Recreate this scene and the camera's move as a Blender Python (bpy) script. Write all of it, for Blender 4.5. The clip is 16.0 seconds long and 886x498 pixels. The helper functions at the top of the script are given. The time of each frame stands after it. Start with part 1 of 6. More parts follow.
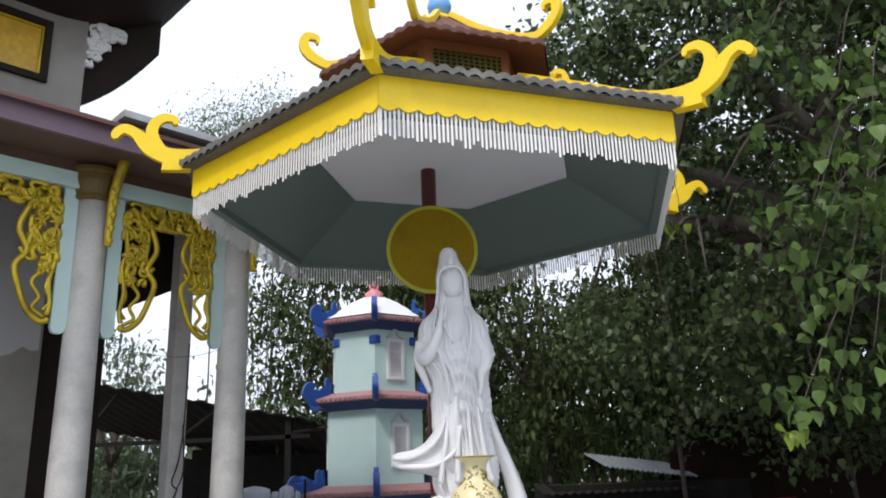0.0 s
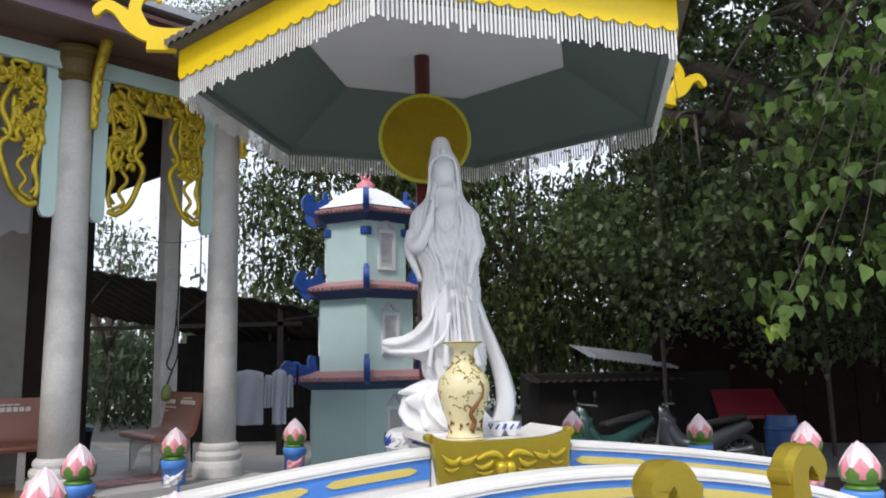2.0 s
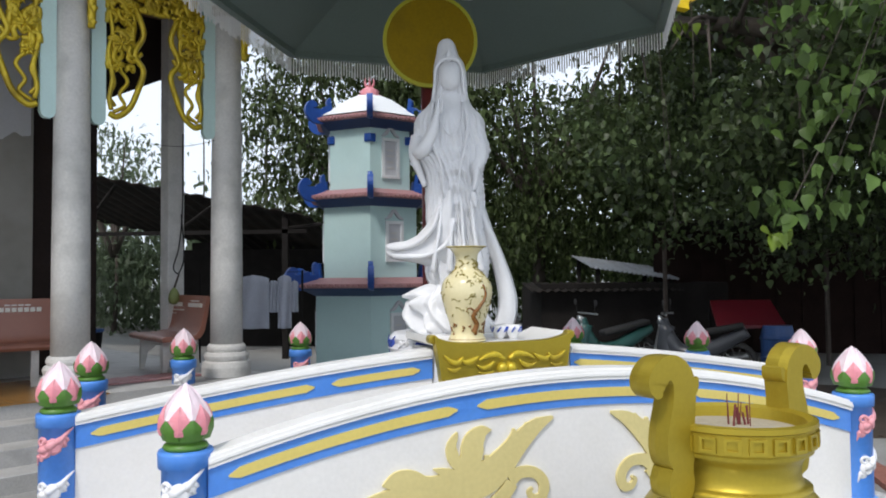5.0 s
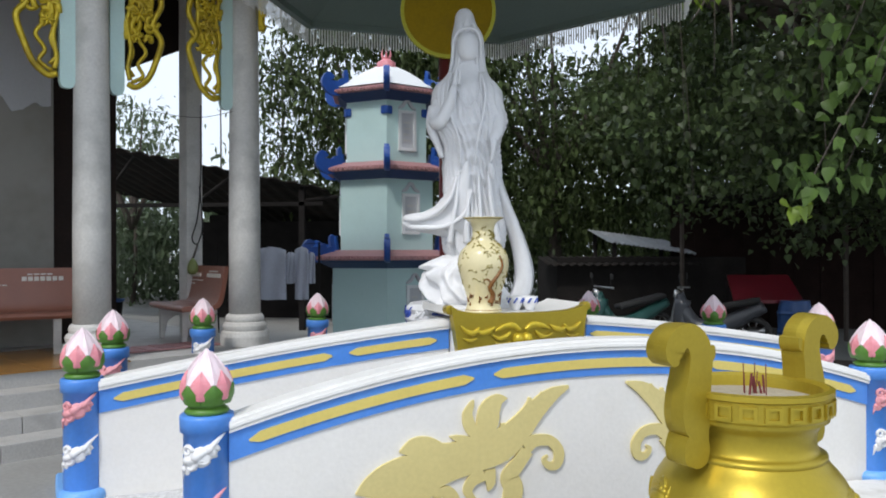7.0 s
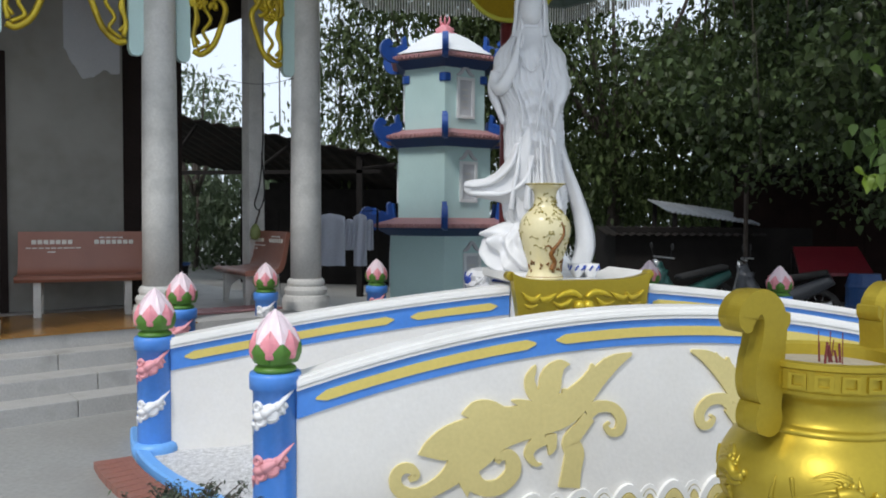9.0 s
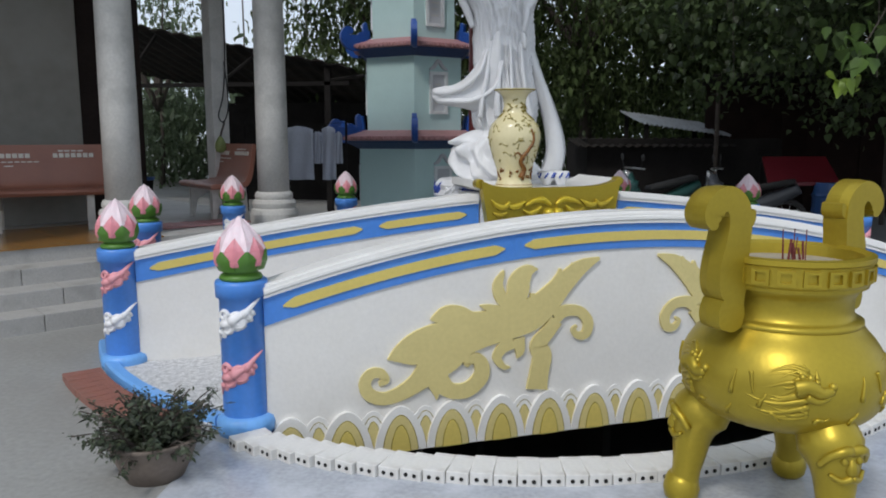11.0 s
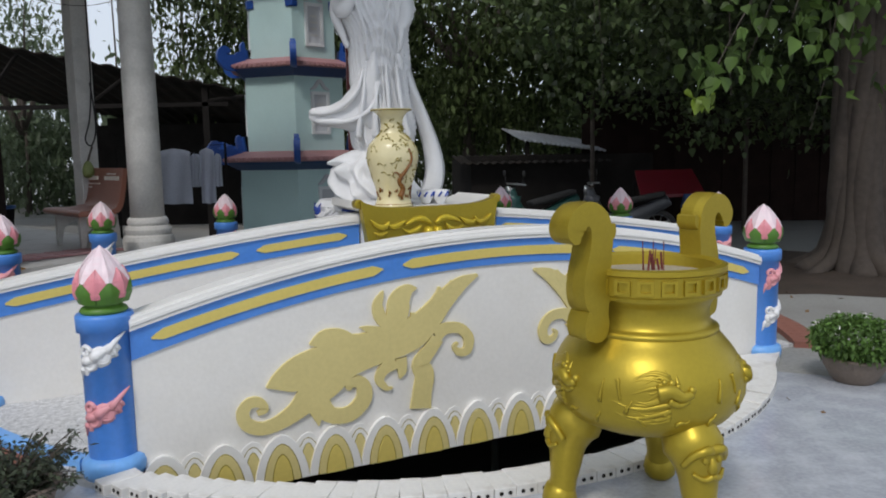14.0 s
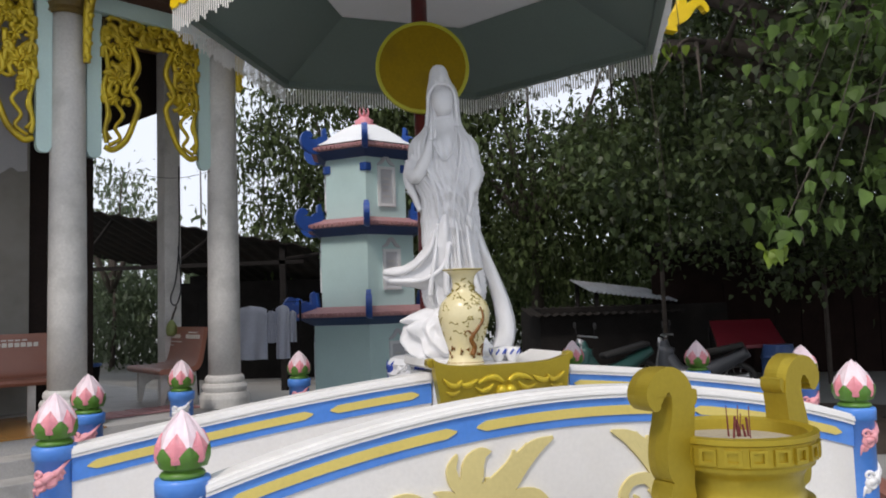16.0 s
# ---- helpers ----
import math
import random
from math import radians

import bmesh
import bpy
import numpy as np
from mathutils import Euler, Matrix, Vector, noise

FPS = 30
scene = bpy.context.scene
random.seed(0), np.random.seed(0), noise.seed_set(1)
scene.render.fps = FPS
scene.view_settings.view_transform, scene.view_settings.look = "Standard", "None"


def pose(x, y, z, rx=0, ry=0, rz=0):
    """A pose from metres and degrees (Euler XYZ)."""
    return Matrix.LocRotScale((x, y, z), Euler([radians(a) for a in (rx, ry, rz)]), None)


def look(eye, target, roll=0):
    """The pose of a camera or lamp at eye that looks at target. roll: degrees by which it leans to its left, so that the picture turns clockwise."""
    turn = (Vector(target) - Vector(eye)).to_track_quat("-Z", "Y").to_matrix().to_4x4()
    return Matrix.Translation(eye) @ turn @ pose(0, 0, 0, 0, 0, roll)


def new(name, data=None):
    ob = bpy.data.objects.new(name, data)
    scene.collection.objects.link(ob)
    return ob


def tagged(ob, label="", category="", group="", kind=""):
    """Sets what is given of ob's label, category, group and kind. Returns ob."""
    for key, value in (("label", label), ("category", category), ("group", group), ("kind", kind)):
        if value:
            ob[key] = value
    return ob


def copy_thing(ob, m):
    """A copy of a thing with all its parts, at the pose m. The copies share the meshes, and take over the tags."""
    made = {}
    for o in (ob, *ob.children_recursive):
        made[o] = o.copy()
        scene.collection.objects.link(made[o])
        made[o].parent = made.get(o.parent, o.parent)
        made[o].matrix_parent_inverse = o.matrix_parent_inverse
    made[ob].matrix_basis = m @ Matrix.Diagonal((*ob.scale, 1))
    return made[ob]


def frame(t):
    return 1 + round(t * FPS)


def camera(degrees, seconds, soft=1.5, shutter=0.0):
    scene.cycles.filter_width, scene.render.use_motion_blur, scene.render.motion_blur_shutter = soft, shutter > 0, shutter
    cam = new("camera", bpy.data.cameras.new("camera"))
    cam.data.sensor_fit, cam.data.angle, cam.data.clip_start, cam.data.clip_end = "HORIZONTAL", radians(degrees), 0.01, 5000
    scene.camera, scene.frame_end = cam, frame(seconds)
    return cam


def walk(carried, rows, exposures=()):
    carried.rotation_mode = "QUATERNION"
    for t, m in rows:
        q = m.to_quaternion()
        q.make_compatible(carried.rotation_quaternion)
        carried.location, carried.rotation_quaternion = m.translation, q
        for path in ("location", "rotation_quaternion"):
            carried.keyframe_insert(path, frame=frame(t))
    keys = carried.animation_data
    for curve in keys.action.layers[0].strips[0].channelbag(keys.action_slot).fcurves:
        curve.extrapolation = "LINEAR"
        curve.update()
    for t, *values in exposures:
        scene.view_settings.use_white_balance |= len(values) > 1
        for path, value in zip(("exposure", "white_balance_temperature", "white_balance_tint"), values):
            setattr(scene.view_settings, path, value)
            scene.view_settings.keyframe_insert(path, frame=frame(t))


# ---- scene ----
cam = camera(60.2, 16.0, soft=1.9)
PATH = [
    (0, (0.903, -0.272, 1.695), (0.741, 1.639, 2.264), -2.2),
    (0.5, (0.892, -0.265, 1.684), (0.728, 1.667, 2.174), -1.9),
    (1, (0.907, -0.248, 1.67), (0.742, 1.701, 2.085), -1.8),
    (1.5, (0.901, -0.236, 1.668), (0.75, 1.728, 2.01), -1.4),
    (2, (0.9, -0.233, 1.657), (0.746, 1.739, 1.958), -1.2),
    (2.5, (0.899, -0.233, 1.646), (0.75, 1.744, 1.912), -1.2),
    (3, (0.892, -0.235, 1.634), (0.753, 1.748, 1.854), -0.6),
    (3.5, (0.899, -0.233, 1.633), (0.745, 1.754, 1.798), -0.9),
    (4, (0.898, -0.234, 1.619), (0.743, 1.756, 1.749), -0.9),
    (4.5, (0.896, -0.234, 1.609), (0.737, 1.757, 1.71), -0.7),
    (7, (0.884, -0.251, 1.575), (0.675, 1.738, 1.581), -0.2),
    (7.5, (0.879, -0.264, 1.574), (0.667, 1.725, 1.599), 0.1),
    (8, (0.862, -0.259, 1.57), (0.63, 1.728, 1.586), 0.2),
    (8.5, (0.847, -0.271, 1.563), (0.562, 1.709, 1.552), 0.5),
    (9, (0.831, -0.259, 1.546), (0.483, 1.709, 1.473), 0.3),
    (11.5, (0.873, -0.196, 1.479), (0.666, 1.77, 1.177), -0.0),
    (12, (0.91, -0.186, 1.484), (0.85, 1.792, 1.195), -0.3),
    (12.5, (0.931, -0.18, 1.484), (0.962, 1.799, 1.198), -0.6),
    (13, (0.936, -0.166, 1.473), (0.99, 1.802, 1.122), -0.4),
    (13.5, (0.94, -0.165, 1.47), (0.995, 1.801, 1.111), -0.7),
    (14, (0.933, -0.187, 1.492), (0.937, 1.798, 1.247), -1.1),
    (14.5, (0.926, -0.204, 1.515), (0.848, 1.792, 1.413), -1.3),
    (15, (0.919, -0.215, 1.533), (0.817, 1.783, 1.527), -1.2),
    (15.5, (0.91, -0.226, 1.547), (0.792, 1.768, 1.639), -1.5),
    (16, (0.91, -0.234, 1.556), (0.748, 1.754, 1.705), -1.9),
]
walk(cam, [(t, look(eye, target, roll)) for t, eye, target, roll in PATH],
     ((0.0, 0.4, 6700, 15), (3.5, 0.36, 6650, 13), (7.0, 0.25, 6500, 11), (9.0, 0.16, 6500, 10), (11.5, -0.22, 6450, 11), (13.5, -0.23, 6500, 11), (15.0, -0.24, 6900, 15), (16.0, 0.13, 6900, 16)))

# ---- light ----
world = bpy.data.worlds.new("overcast_sky")
scene.world = world
world.use_nodes = True
wn, wl = world.node_tree.nodes, world.node_tree.links
sky = wn.new("ShaderNodeTexSky")
sky.sky_type, sky.sun_disc = "NISHITA", False
SUN_EL, SUN_AZ = radians(50), radians(200)
sky.sun_elevation, sky.sun_rotation, sky.dust_density, sky.air_density = SUN_EL, SUN_AZ, 4.0, 1.0
haze = wn.new("ShaderNodeMix")
haze.data_type = "RGBA"
haze.inputs[0].default_value = 0.8
haze.inputs[7].default_value = (9.2, 10.4, 11.9, 1)
wl.new(sky.outputs[0], haze.inputs[6])
wl.new(haze.outputs[2], wn["Background"].inputs[0])
wn["Background"].inputs[1].default_value = 0.1
sun = new("sun", bpy.data.lights.new("sun", "SUN"))
sun.data.energy, sun.data.angle, sun.data.color = 1.5, radians(8), (1.0, 0.98, 0.95)
sun_from = Vector((math.sin(SUN_AZ) * math.cos(SUN_EL), math.cos(SUN_AZ) * math.cos(SUN_EL), math.sin(SUN_EL)))
sun.matrix_world = look(sun_from * 30, (0, 0, 0))


# ---- materials ----
def mat(name, col, rough=0.6, metal=0.0, vary=0.15, grain=40.0, blotch=3.0, bump=0.15, dirt=None, dirt_amt=0.0, spread=0.0, spec=0.5, trans=0.0):
    """Base colour with fine grain, broad blotches, an optional second stain colour and relief. spread: by object or leaf."""
    m = bpy.data.materials.new(name)
    m.use_nodes = True
    N, L = m.node_tree.nodes, m.node_tree.links
    b = N["Principled BSDF"]
    b.inputs["Roughness"].default_value, b.inputs["Metallic"].default_value = rough, metal
    b.inputs["Specular IOR Level"].default_value = spec
    tc = N.new("ShaderNodeTexCoord")
    n1, n2 = N.new("ShaderNodeTexNoise"), N.new("ShaderNodeTexNoise")
    n1.inputs["Scale"].default_value, n2.inputs["Scale"].default_value = grain, blotch
    n1.inputs["Detail"].default_value, n2.inputs["Detail"].default_value = 4, 6
    for n in (n1, n2):
        L.new(tc.outputs["Object"], n.inputs["Vector"])
    add = N.new("ShaderNodeMath")
    add.operation = "ADD"
    L.new(n1.outputs[0], add.inputs[0])
    L.new(n2.outputs[0], add.inputs[1])
    rng = N.new("ShaderNodeMapRange")
    rng.inputs[1].default_value, rng.inputs[2].default_value = 0.6, 1.4
    rng.inputs[3].default_value, rng.inputs[4].default_value = 1 - vary, 1 + vary
    L.new(add.outputs[0], rng.inputs[0])
    mul = N.new("ShaderNodeVectorMath")
    mul.operation = "SCALE"
    mul.inputs[0].default_value = col
    L.new(rng.outputs[0], mul.inputs["Scale"])
    last = mul.outputs[0]
    if dirt:
        ramp = N.new("ShaderNodeMapRange")
        ramp.inputs[1].default_value, ramp.inputs[2].default_value, ramp.inputs[4].default_value = 0.5, 0.72, dirt_amt
        L.new(n2.outputs[0], ramp.inputs[0])
        mx = N.new("ShaderNodeMix")
        mx.data_type = "RGBA"
        L.new(ramp.outputs[0], mx.inputs[0])
        L.new(last, mx.inputs[6])
        mx.inputs[7].default_value = (*dirt, 1)
        last = mx.outputs[2]
    if spread:
        hsv = N.new("ShaderNodeHueSaturation")
        geo = N.new("ShaderNodeNewGeometry")
        r2 = N.new("ShaderNodeMapRange")
        r2.inputs[3].default_value, r2.inputs[4].default_value = 1 - spread, 1 + spread
        L.new(geo.outputs["Random Per Island"], r2.inputs[0])
        L.new(r2.outputs[0], hsv.inputs["Value"])
        L.new(last, hsv.inputs["Color"])
        last = hsv.outputs[0]
    L.new(last, b.inputs["Base Color"])
    if bump:
        bp = N.new("ShaderNodeBump")
        bp.inputs["Strength"].default_value, bp.inputs["Distance"].default_value = bump, 0.01
        L.new(add.outputs[0], bp.inputs["Height"])
        L.new(bp.outputs[0], b.inputs["Normal"])
    if trans:
        tr = N.new("ShaderNodeBsdfTranslucent")
        L.new(last, tr.inputs[0])
        ms = N.new("ShaderNodeMixShader")
        ms.inputs[0].default_value = trans
        L.new(b.outputs[0], ms.inputs[1])
        L.new(tr.outputs[0], ms.inputs[2])
        L.new(ms.outputs[0], N["Material Output"].inputs[0])
    return m


M_WHITE = mat("white_painted_plaster", (0.78, 0.76, 0.72), 0.55, vary=0.05, blotch=2.0, dirt=(0.6, 0.57, 0.5), dirt_amt=0.35, bump=0.12)
M_COPING = mat("white_gloss_moulding", (0.82, 0.81, 0.78), 0.4, vary=0.04, dirt=(0.55, 0.53, 0.48), dirt_amt=0.3)
M_BLUE = mat("blue_gloss_paint", (0.07, 0.24, 0.68), 0.35, vary=0.1, dirt=(0.12, 0.3, 0.66), dirt_amt=0.5, bump=0.08)
M_SKYBLUE = mat("light_blue_paint", (0.16, 0.4, 0.8), 0.4, vary=0.1)
M_YELLOW = mat("pale_yellow_paint", (0.66, 0.53, 0.14), 0.5, vary=0.08)
M_CREAM = mat("cream_gold_relief_paint", (0.66, 0.56, 0.24), 0.5, vary=0.07, bump=0.1)
M_BRIGHTYEL = mat("bright_yellow_enamel", (0.86, 0.6, 0.01), 0.4, vary=0.06, dirt=(0.6, 0.4, 0.02), dirt_amt=0.4)
M_GOLD = mat("gold_metallic_paint", (0.42, 0.315, 0.03), 0.38, metal=0.62, vary=0.08, grain=60, dirt=(0.25, 0.18, 0.02), dirt_amt=0.4, bump=0.06)
M_GILD = mat("gilded_carving", (0.6, 0.45, 0.03), 0.3, metal=0.4, vary=0.25, dirt=(0.16, 0.1, 0.015), dirt_amt=0.7, bump=0.3)
M_FRIEZE = mat("brown_gilt_board", (0.13, 0.085, 0.018), 0.5, vary=0.3, dirt=(0.05, 0.03, 0.012), dirt_amt=0.6)
M_OCHRE = mat("brown_gold_disc", (0.27, 0.175, 0.004), 0.6, metal=0.0, spec=0.15, vary=0.15, dirt=(0.14, 0.09, 0.01), dirt_amt=0.5)
M_GOURD = mat("dull_green_gourd_skin", (0.2, 0.24, 0.08), 0.5, vary=0.15)
M_LIME = mat("yellow_green_rim", (0.42, 0.4, 0.02), 0.5, vary=0.1)
M_STATUE = mat("white_glazed_statue", (0.74, 0.745, 0.755), 0.38, vary=0.04, dirt=(0.6, 0.6, 0.6), dirt_amt=0.45, bump=0.05)
M_PINK = mat("pink_paint", (0.72, 0.25, 0.29), 0.45, vary=0.1, dirt=(0.8, 0.45, 0.48), dirt_amt=0.6, blotch=14)
M_BLUSH = mat("pale_pink_white_paint", (0.8, 0.66, 0.7), 0.45, vary=0.06, dirt=(0.78, 0.5, 0.55), dirt_amt=0.6, blotch=14)
M_GREEN = mat("leaf_green_paint", (0.08, 0.2, 0.025), 0.4, vary=0.15)
M_CLOUDWHITE = mat("white_cloud_paint", (0.8, 0.8, 0.8), 0.5, vary=0.05)
M_CLOUDPINK = mat("pink_cloud_paint", (0.75, 0.33, 0.36), 0.5, vary=0.08)
M_MINT = mat("mint_green_plaster", (0.5, 0.68, 0.66), 0.6, vary=0.05, dirt=(0.4, 0.56, 0.54), dirt_amt=0.5, blotch=1.5)
M_NAVY = mat("navy_blue_paint", (0.015, 0.07, 0.3), 0.35, vary=0.2)
M_DEEPBLUE = mat("dark_blue_band", (0.02, 0.05, 0.14), 0.5, vary=0.15)
M_PINKTILE = mat("faded_pink_tile", (0.4, 0.2, 0.2), 0.6, vary=0.2, grain=25, dirt=(0.25, 0.16, 0.17), dirt_amt=0.6, bump=0.4)
M_ROOFWHITE = mat("whitewashed_roof", (0.74, 0.76, 0.76), 0.6, vary=0.06, dirt=(0.6, 0.62, 0.62), dirt_amt=0.5)
M_SOFFIT = mat("grey_green_soffit_board", (0.14, 0.185, 0.16), 0.45, vary=0.08, blotch=1.2)
M_CEIL = mat("white_ceiling_board", (0.78, 0.78, 0.78), 0.6, vary=0.04)
M_MAROON = mat("dark_red_enamel", (0.13, 0.02, 0.02), 0.4, vary=0.15)
M_ROOFTILE = mat("weathered_grey_roof_tile", (0.13, 0.125, 0.115), 0.8, vary=0.3, dirt=(0.24, 0.22, 0.2), dirt_amt=0.6, bump=0.5)
M_REDTILE = mat("old_red_brown_roof_tile", (0.14, 0.06, 0.045), 0.75, vary=0.3, dirt=(0.08, 0.05, 0.04), dirt_amt=0.6, bump=0.5)
M_RUST = mat("orange_brown_board", (0.26, 0.085, 0.03), 0.6, vary=0.15)
M_LATTICE = mat("green_gold_lattice", (0.14, 0.12, 0.02), 0.5, vary=0.4, grain=60)
M_CONCRETE = mat("smooth_cement_column", (0.58, 0.57, 0.54), 0.6, vary=0.14, blotch=2.6, dirt=(0.34, 0.34, 0.32), dirt_amt=0.85)
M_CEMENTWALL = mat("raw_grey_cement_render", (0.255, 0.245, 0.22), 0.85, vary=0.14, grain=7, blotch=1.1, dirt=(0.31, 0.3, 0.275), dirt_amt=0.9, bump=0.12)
M_PALEPLASTER = mat("pale_plaster_patch", (0.52, 0.53, 0.55), 0.8, vary=0.06)
M_PALEGREEN = mat("pale_green_board", (0.52, 0.7, 0.67), 0.5, vary=0.05)
M_PURPLE = mat("dull_purple_eave_paint", (0.17, 0.11, 0.15), 0.5, vary=0.1)
M_TIMBER = mat("dark_brown_timber", (0.022, 0.015, 0.013), 0.8, vary=0.25, bump=0.3, spec=0.2)
M_SOFFWOOD = mat("brown_varnished_soffit", (0.13, 0.075, 0.055), 0.5, vary=0.2)
M_ORANGE = mat("orange_painted_beam", (0.32, 0.14, 0.05), 0.5, vary=0.2)
M_PORCHTILE = mat("glossy_brown_floor_tile", (0.3, 0.15, 0.04), 0.2, vary=0.15, blotch=2)
M_STEP = mat("grey_granite_step", (0.42, 0.41, 0.39), 0.6, vary=0.2, grain=80, blotch=3.5, dirt=(0.24, 0.235, 0.215), dirt_amt=0.8)
M_BENCH = mat("red_brown_terrazzo_bench", (0.3, 0.125, 0.085), 0.4, vary=0.2, grain=160, dirt=(0.22, 0.1, 0.07), dirt_amt=0.5)
M_LETTER = mat("off_white_lettering", (0.7, 0.66, 0.6), 0.6, vary=0.1)
M_GROUND = mat("worn_concrete_yard", (0.3, 0.3, 0.285), 0.75, vary=0.2, grain=30, blotch=0.7, dirt=(0.2, 0.19, 0.175), dirt_amt=0.75, bump=0.25)
M_SLAB = mat("polished_blue_grey_terrazzo", (0.42, 0.445, 0.49), 0.17, vary=0.2, grain=45, blotch=5, dirt=(0.58, 0.6, 0.64), dirt_amt=0.5, bump=0.03)
M_PEBBLE = mat("white_pebble_dash", (0.6, 0.6, 0.6), 0.8, vary=0.5, grain=110, blotch=30, bump=0.9)
M_BRICKWHITE = mat("whitewashed_hollow_brick", (0.7, 0.69, 0.66), 0.7, vary=0.08, blotch=8, dirt=(0.45, 0.42, 0.38), dirt_amt=0.6, bump=0.3)
M_BRICKRED = mat("red_paving_brick", (0.27, 0.11, 0.08), 0.8, vary=0.25, dirt=(0.2, 0.13, 0.11), dirt_amt=0.6, bump=0.4)
# flat black that stands for shade in brick holes and behind the lattice
M_DARK = mat("recess_shade_black", (0.012, 0.011, 0.01), 0.9, vary=0.3)
# basin wall near black: the shade under the bridge is put into its colour
M_POOL = mat("shade_dark_pool_wall", (0.02, 0.022, 0.02), 0.8, vary=0.4)
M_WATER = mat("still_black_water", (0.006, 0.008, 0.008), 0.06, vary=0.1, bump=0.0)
M_PORCELAIN = mat("cream_crackle_porcelain", (0.72, 0.64, 0.38), 0.2, vary=0.05)
M_GLAZEBROWN = mat("brown_glaze_painting", (0.22, 0.09, 0.02), 0.25, vary=0.25)
M_GLAZEOLIVE = mat("olive_glaze_painting", (0.3, 0.24, 0.05), 0.25, vary=0.3)
M_COBALT = mat("cobalt_blue_glaze", (0.05, 0.1, 0.45), 0.25, vary=0.2)
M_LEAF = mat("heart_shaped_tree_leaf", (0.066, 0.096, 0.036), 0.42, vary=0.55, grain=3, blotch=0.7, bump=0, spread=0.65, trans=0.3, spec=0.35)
# lighter copy of M_LEAF: daylight on the front sprays is put into the colour
M_LEAFLIT = mat("lit_hanging_heart_leaf", (0.092, 0.155, 0.038), 0.4, vary=0.3, grain=6, blotch=1.2, bump=0, spread=0.55, trans=0.35, spec=0.3)
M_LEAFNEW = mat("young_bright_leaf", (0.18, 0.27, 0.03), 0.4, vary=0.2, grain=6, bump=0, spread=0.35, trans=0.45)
M_LEAFDARK = mat("dark_small_leaf", (0.072, 0.1, 0.036), 0.55, vary=0.55, grain=2.5, blotch=0.5, bump=0, spread=0.6, trans=0.3, spec=0.25)
M_LEAFGREY = mat("grey_green_far_leaf", (0.12, 0.16, 0.09), 0.5, vary=0.2, grain=4, bump=0, spread=0.4, trans=0.4)
M_SHRUB = mat("purple_green_shrub_leaf", (0.055, 0.07, 0.04), 0.5, vary=0.3, bump=0, spread=0.6, trans=0.2)
M_BUSH = mat("mid_green_bush_leaf", (0.1, 0.19, 0.04), 0.5, vary=0.2, bump=0, spread=0.5, trans=0.3)
M_PETALW = mat("white_flower", (0.8, 0.78, 0.76), 0.6, vary=0.05, bump=0)
M_BARK = mat("grey_brown_bark", (0.075, 0.06, 0.05), 0.9, vary=0.35, grain=14, blotch=2, dirt=(0.07, 0.055, 0.042), dirt_amt=0.6, bump=0.9)
M_POTCLAY = mat("weathered_cement_pot", (0.17, 0.135, 0.11), 0.8, vary=0.2, bump=0.3)
M_SOIL = mat("dark_soil", (0.05, 0.035, 0.025), 0.95, vary=0.4, bump=0.6)
# M_SHEDDARK, M_CORRDARK: near black, the shade in and under the sheds is in the colour
M_SHEDDARK = mat("shade_dark_shed_boards", (0.018, 0.016, 0.015), 0.92, vary=0.4, bump=0.3, spec=0.14)
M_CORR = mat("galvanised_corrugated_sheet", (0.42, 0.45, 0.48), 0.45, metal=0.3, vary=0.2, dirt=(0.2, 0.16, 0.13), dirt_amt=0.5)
M_CORRDARK = mat("shade_dark_rusty_sheet", (0.022, 0.02, 0.018), 0.92, vary=0.4, dirt=(0.04, 0.028, 0.022), dirt_amt=0.6, spec=0.1)
M_REDTOP = mat("red_plastic_tabletop", (0.16, 0.014, 0.022), 0.35, vary=0.15)
M_BLUEBIN = mat("blue_plastic", (0.03, 0.09, 0.26), 0.4, vary=0.15)
M_CLOTH = mat("grey_blue_cotton", (0.45, 0.47, 0.54), 0.9, vary=0.1, bump=0.2)
M_TYRE = mat("black_rubber", (0.02, 0.02, 0.02), 0.8, vary=0.2)
M_CHROME = mat("dull_chrome", (0.5, 0.5, 0.5), 0.3, metal=0.9, vary=0.1)
M_BIKEGREEN = mat("dark_green_bodywork", (0.03, 0.1, 0.09), 0.3, vary=0.1)
M_BIKEGREY = mat("dark_grey_bodywork", (0.06, 0.065, 0.075), 0.3, vary=0.1)
M_INCENSE = mat("dark_red_incense", (0.16, 0.03, 0.03), 0.8, vary=0.2)
M_ASH = mat("pale_ash", (0.36, 0.31, 0.22), 0.95, vary=0.2, bump=0.5)
M_GLASSYEL = mat("gold_lacquer_panel", (0.55, 0.33, 0.02), 0.4, vary=0.3, grain=20)


# ---- mesh helpers ----
def mesh_of(bm, material, smooth=False, name="mesh"):
    me = bpy.data.meshes.new(name)
    bmesh.ops.recalc_face_normals(bm, faces=bm.faces)
    if smooth:
        for f in bm.faces:
            f.smooth = True
    bm.to_mesh(me)
    bm.free()
    me.materials.append(material)
    return me


def part(name, bm, material, parent=None, label="", smooth=False):
    """Links a bmesh as one mesh object, under a thing or a part if one is given."""
    ob = new(name, mesh_of(bm, material, smooth, name))
    if parent:
        ob.parent = parent
    if label:
        ob["label"] = label
    return ob


def thing(name, m, label, category, group="", kind=""):
    ob = new(name)
    ob.matrix_world = m
    return tagged(ob, label, category, group, kind)


def B():
    return bmesh.new()


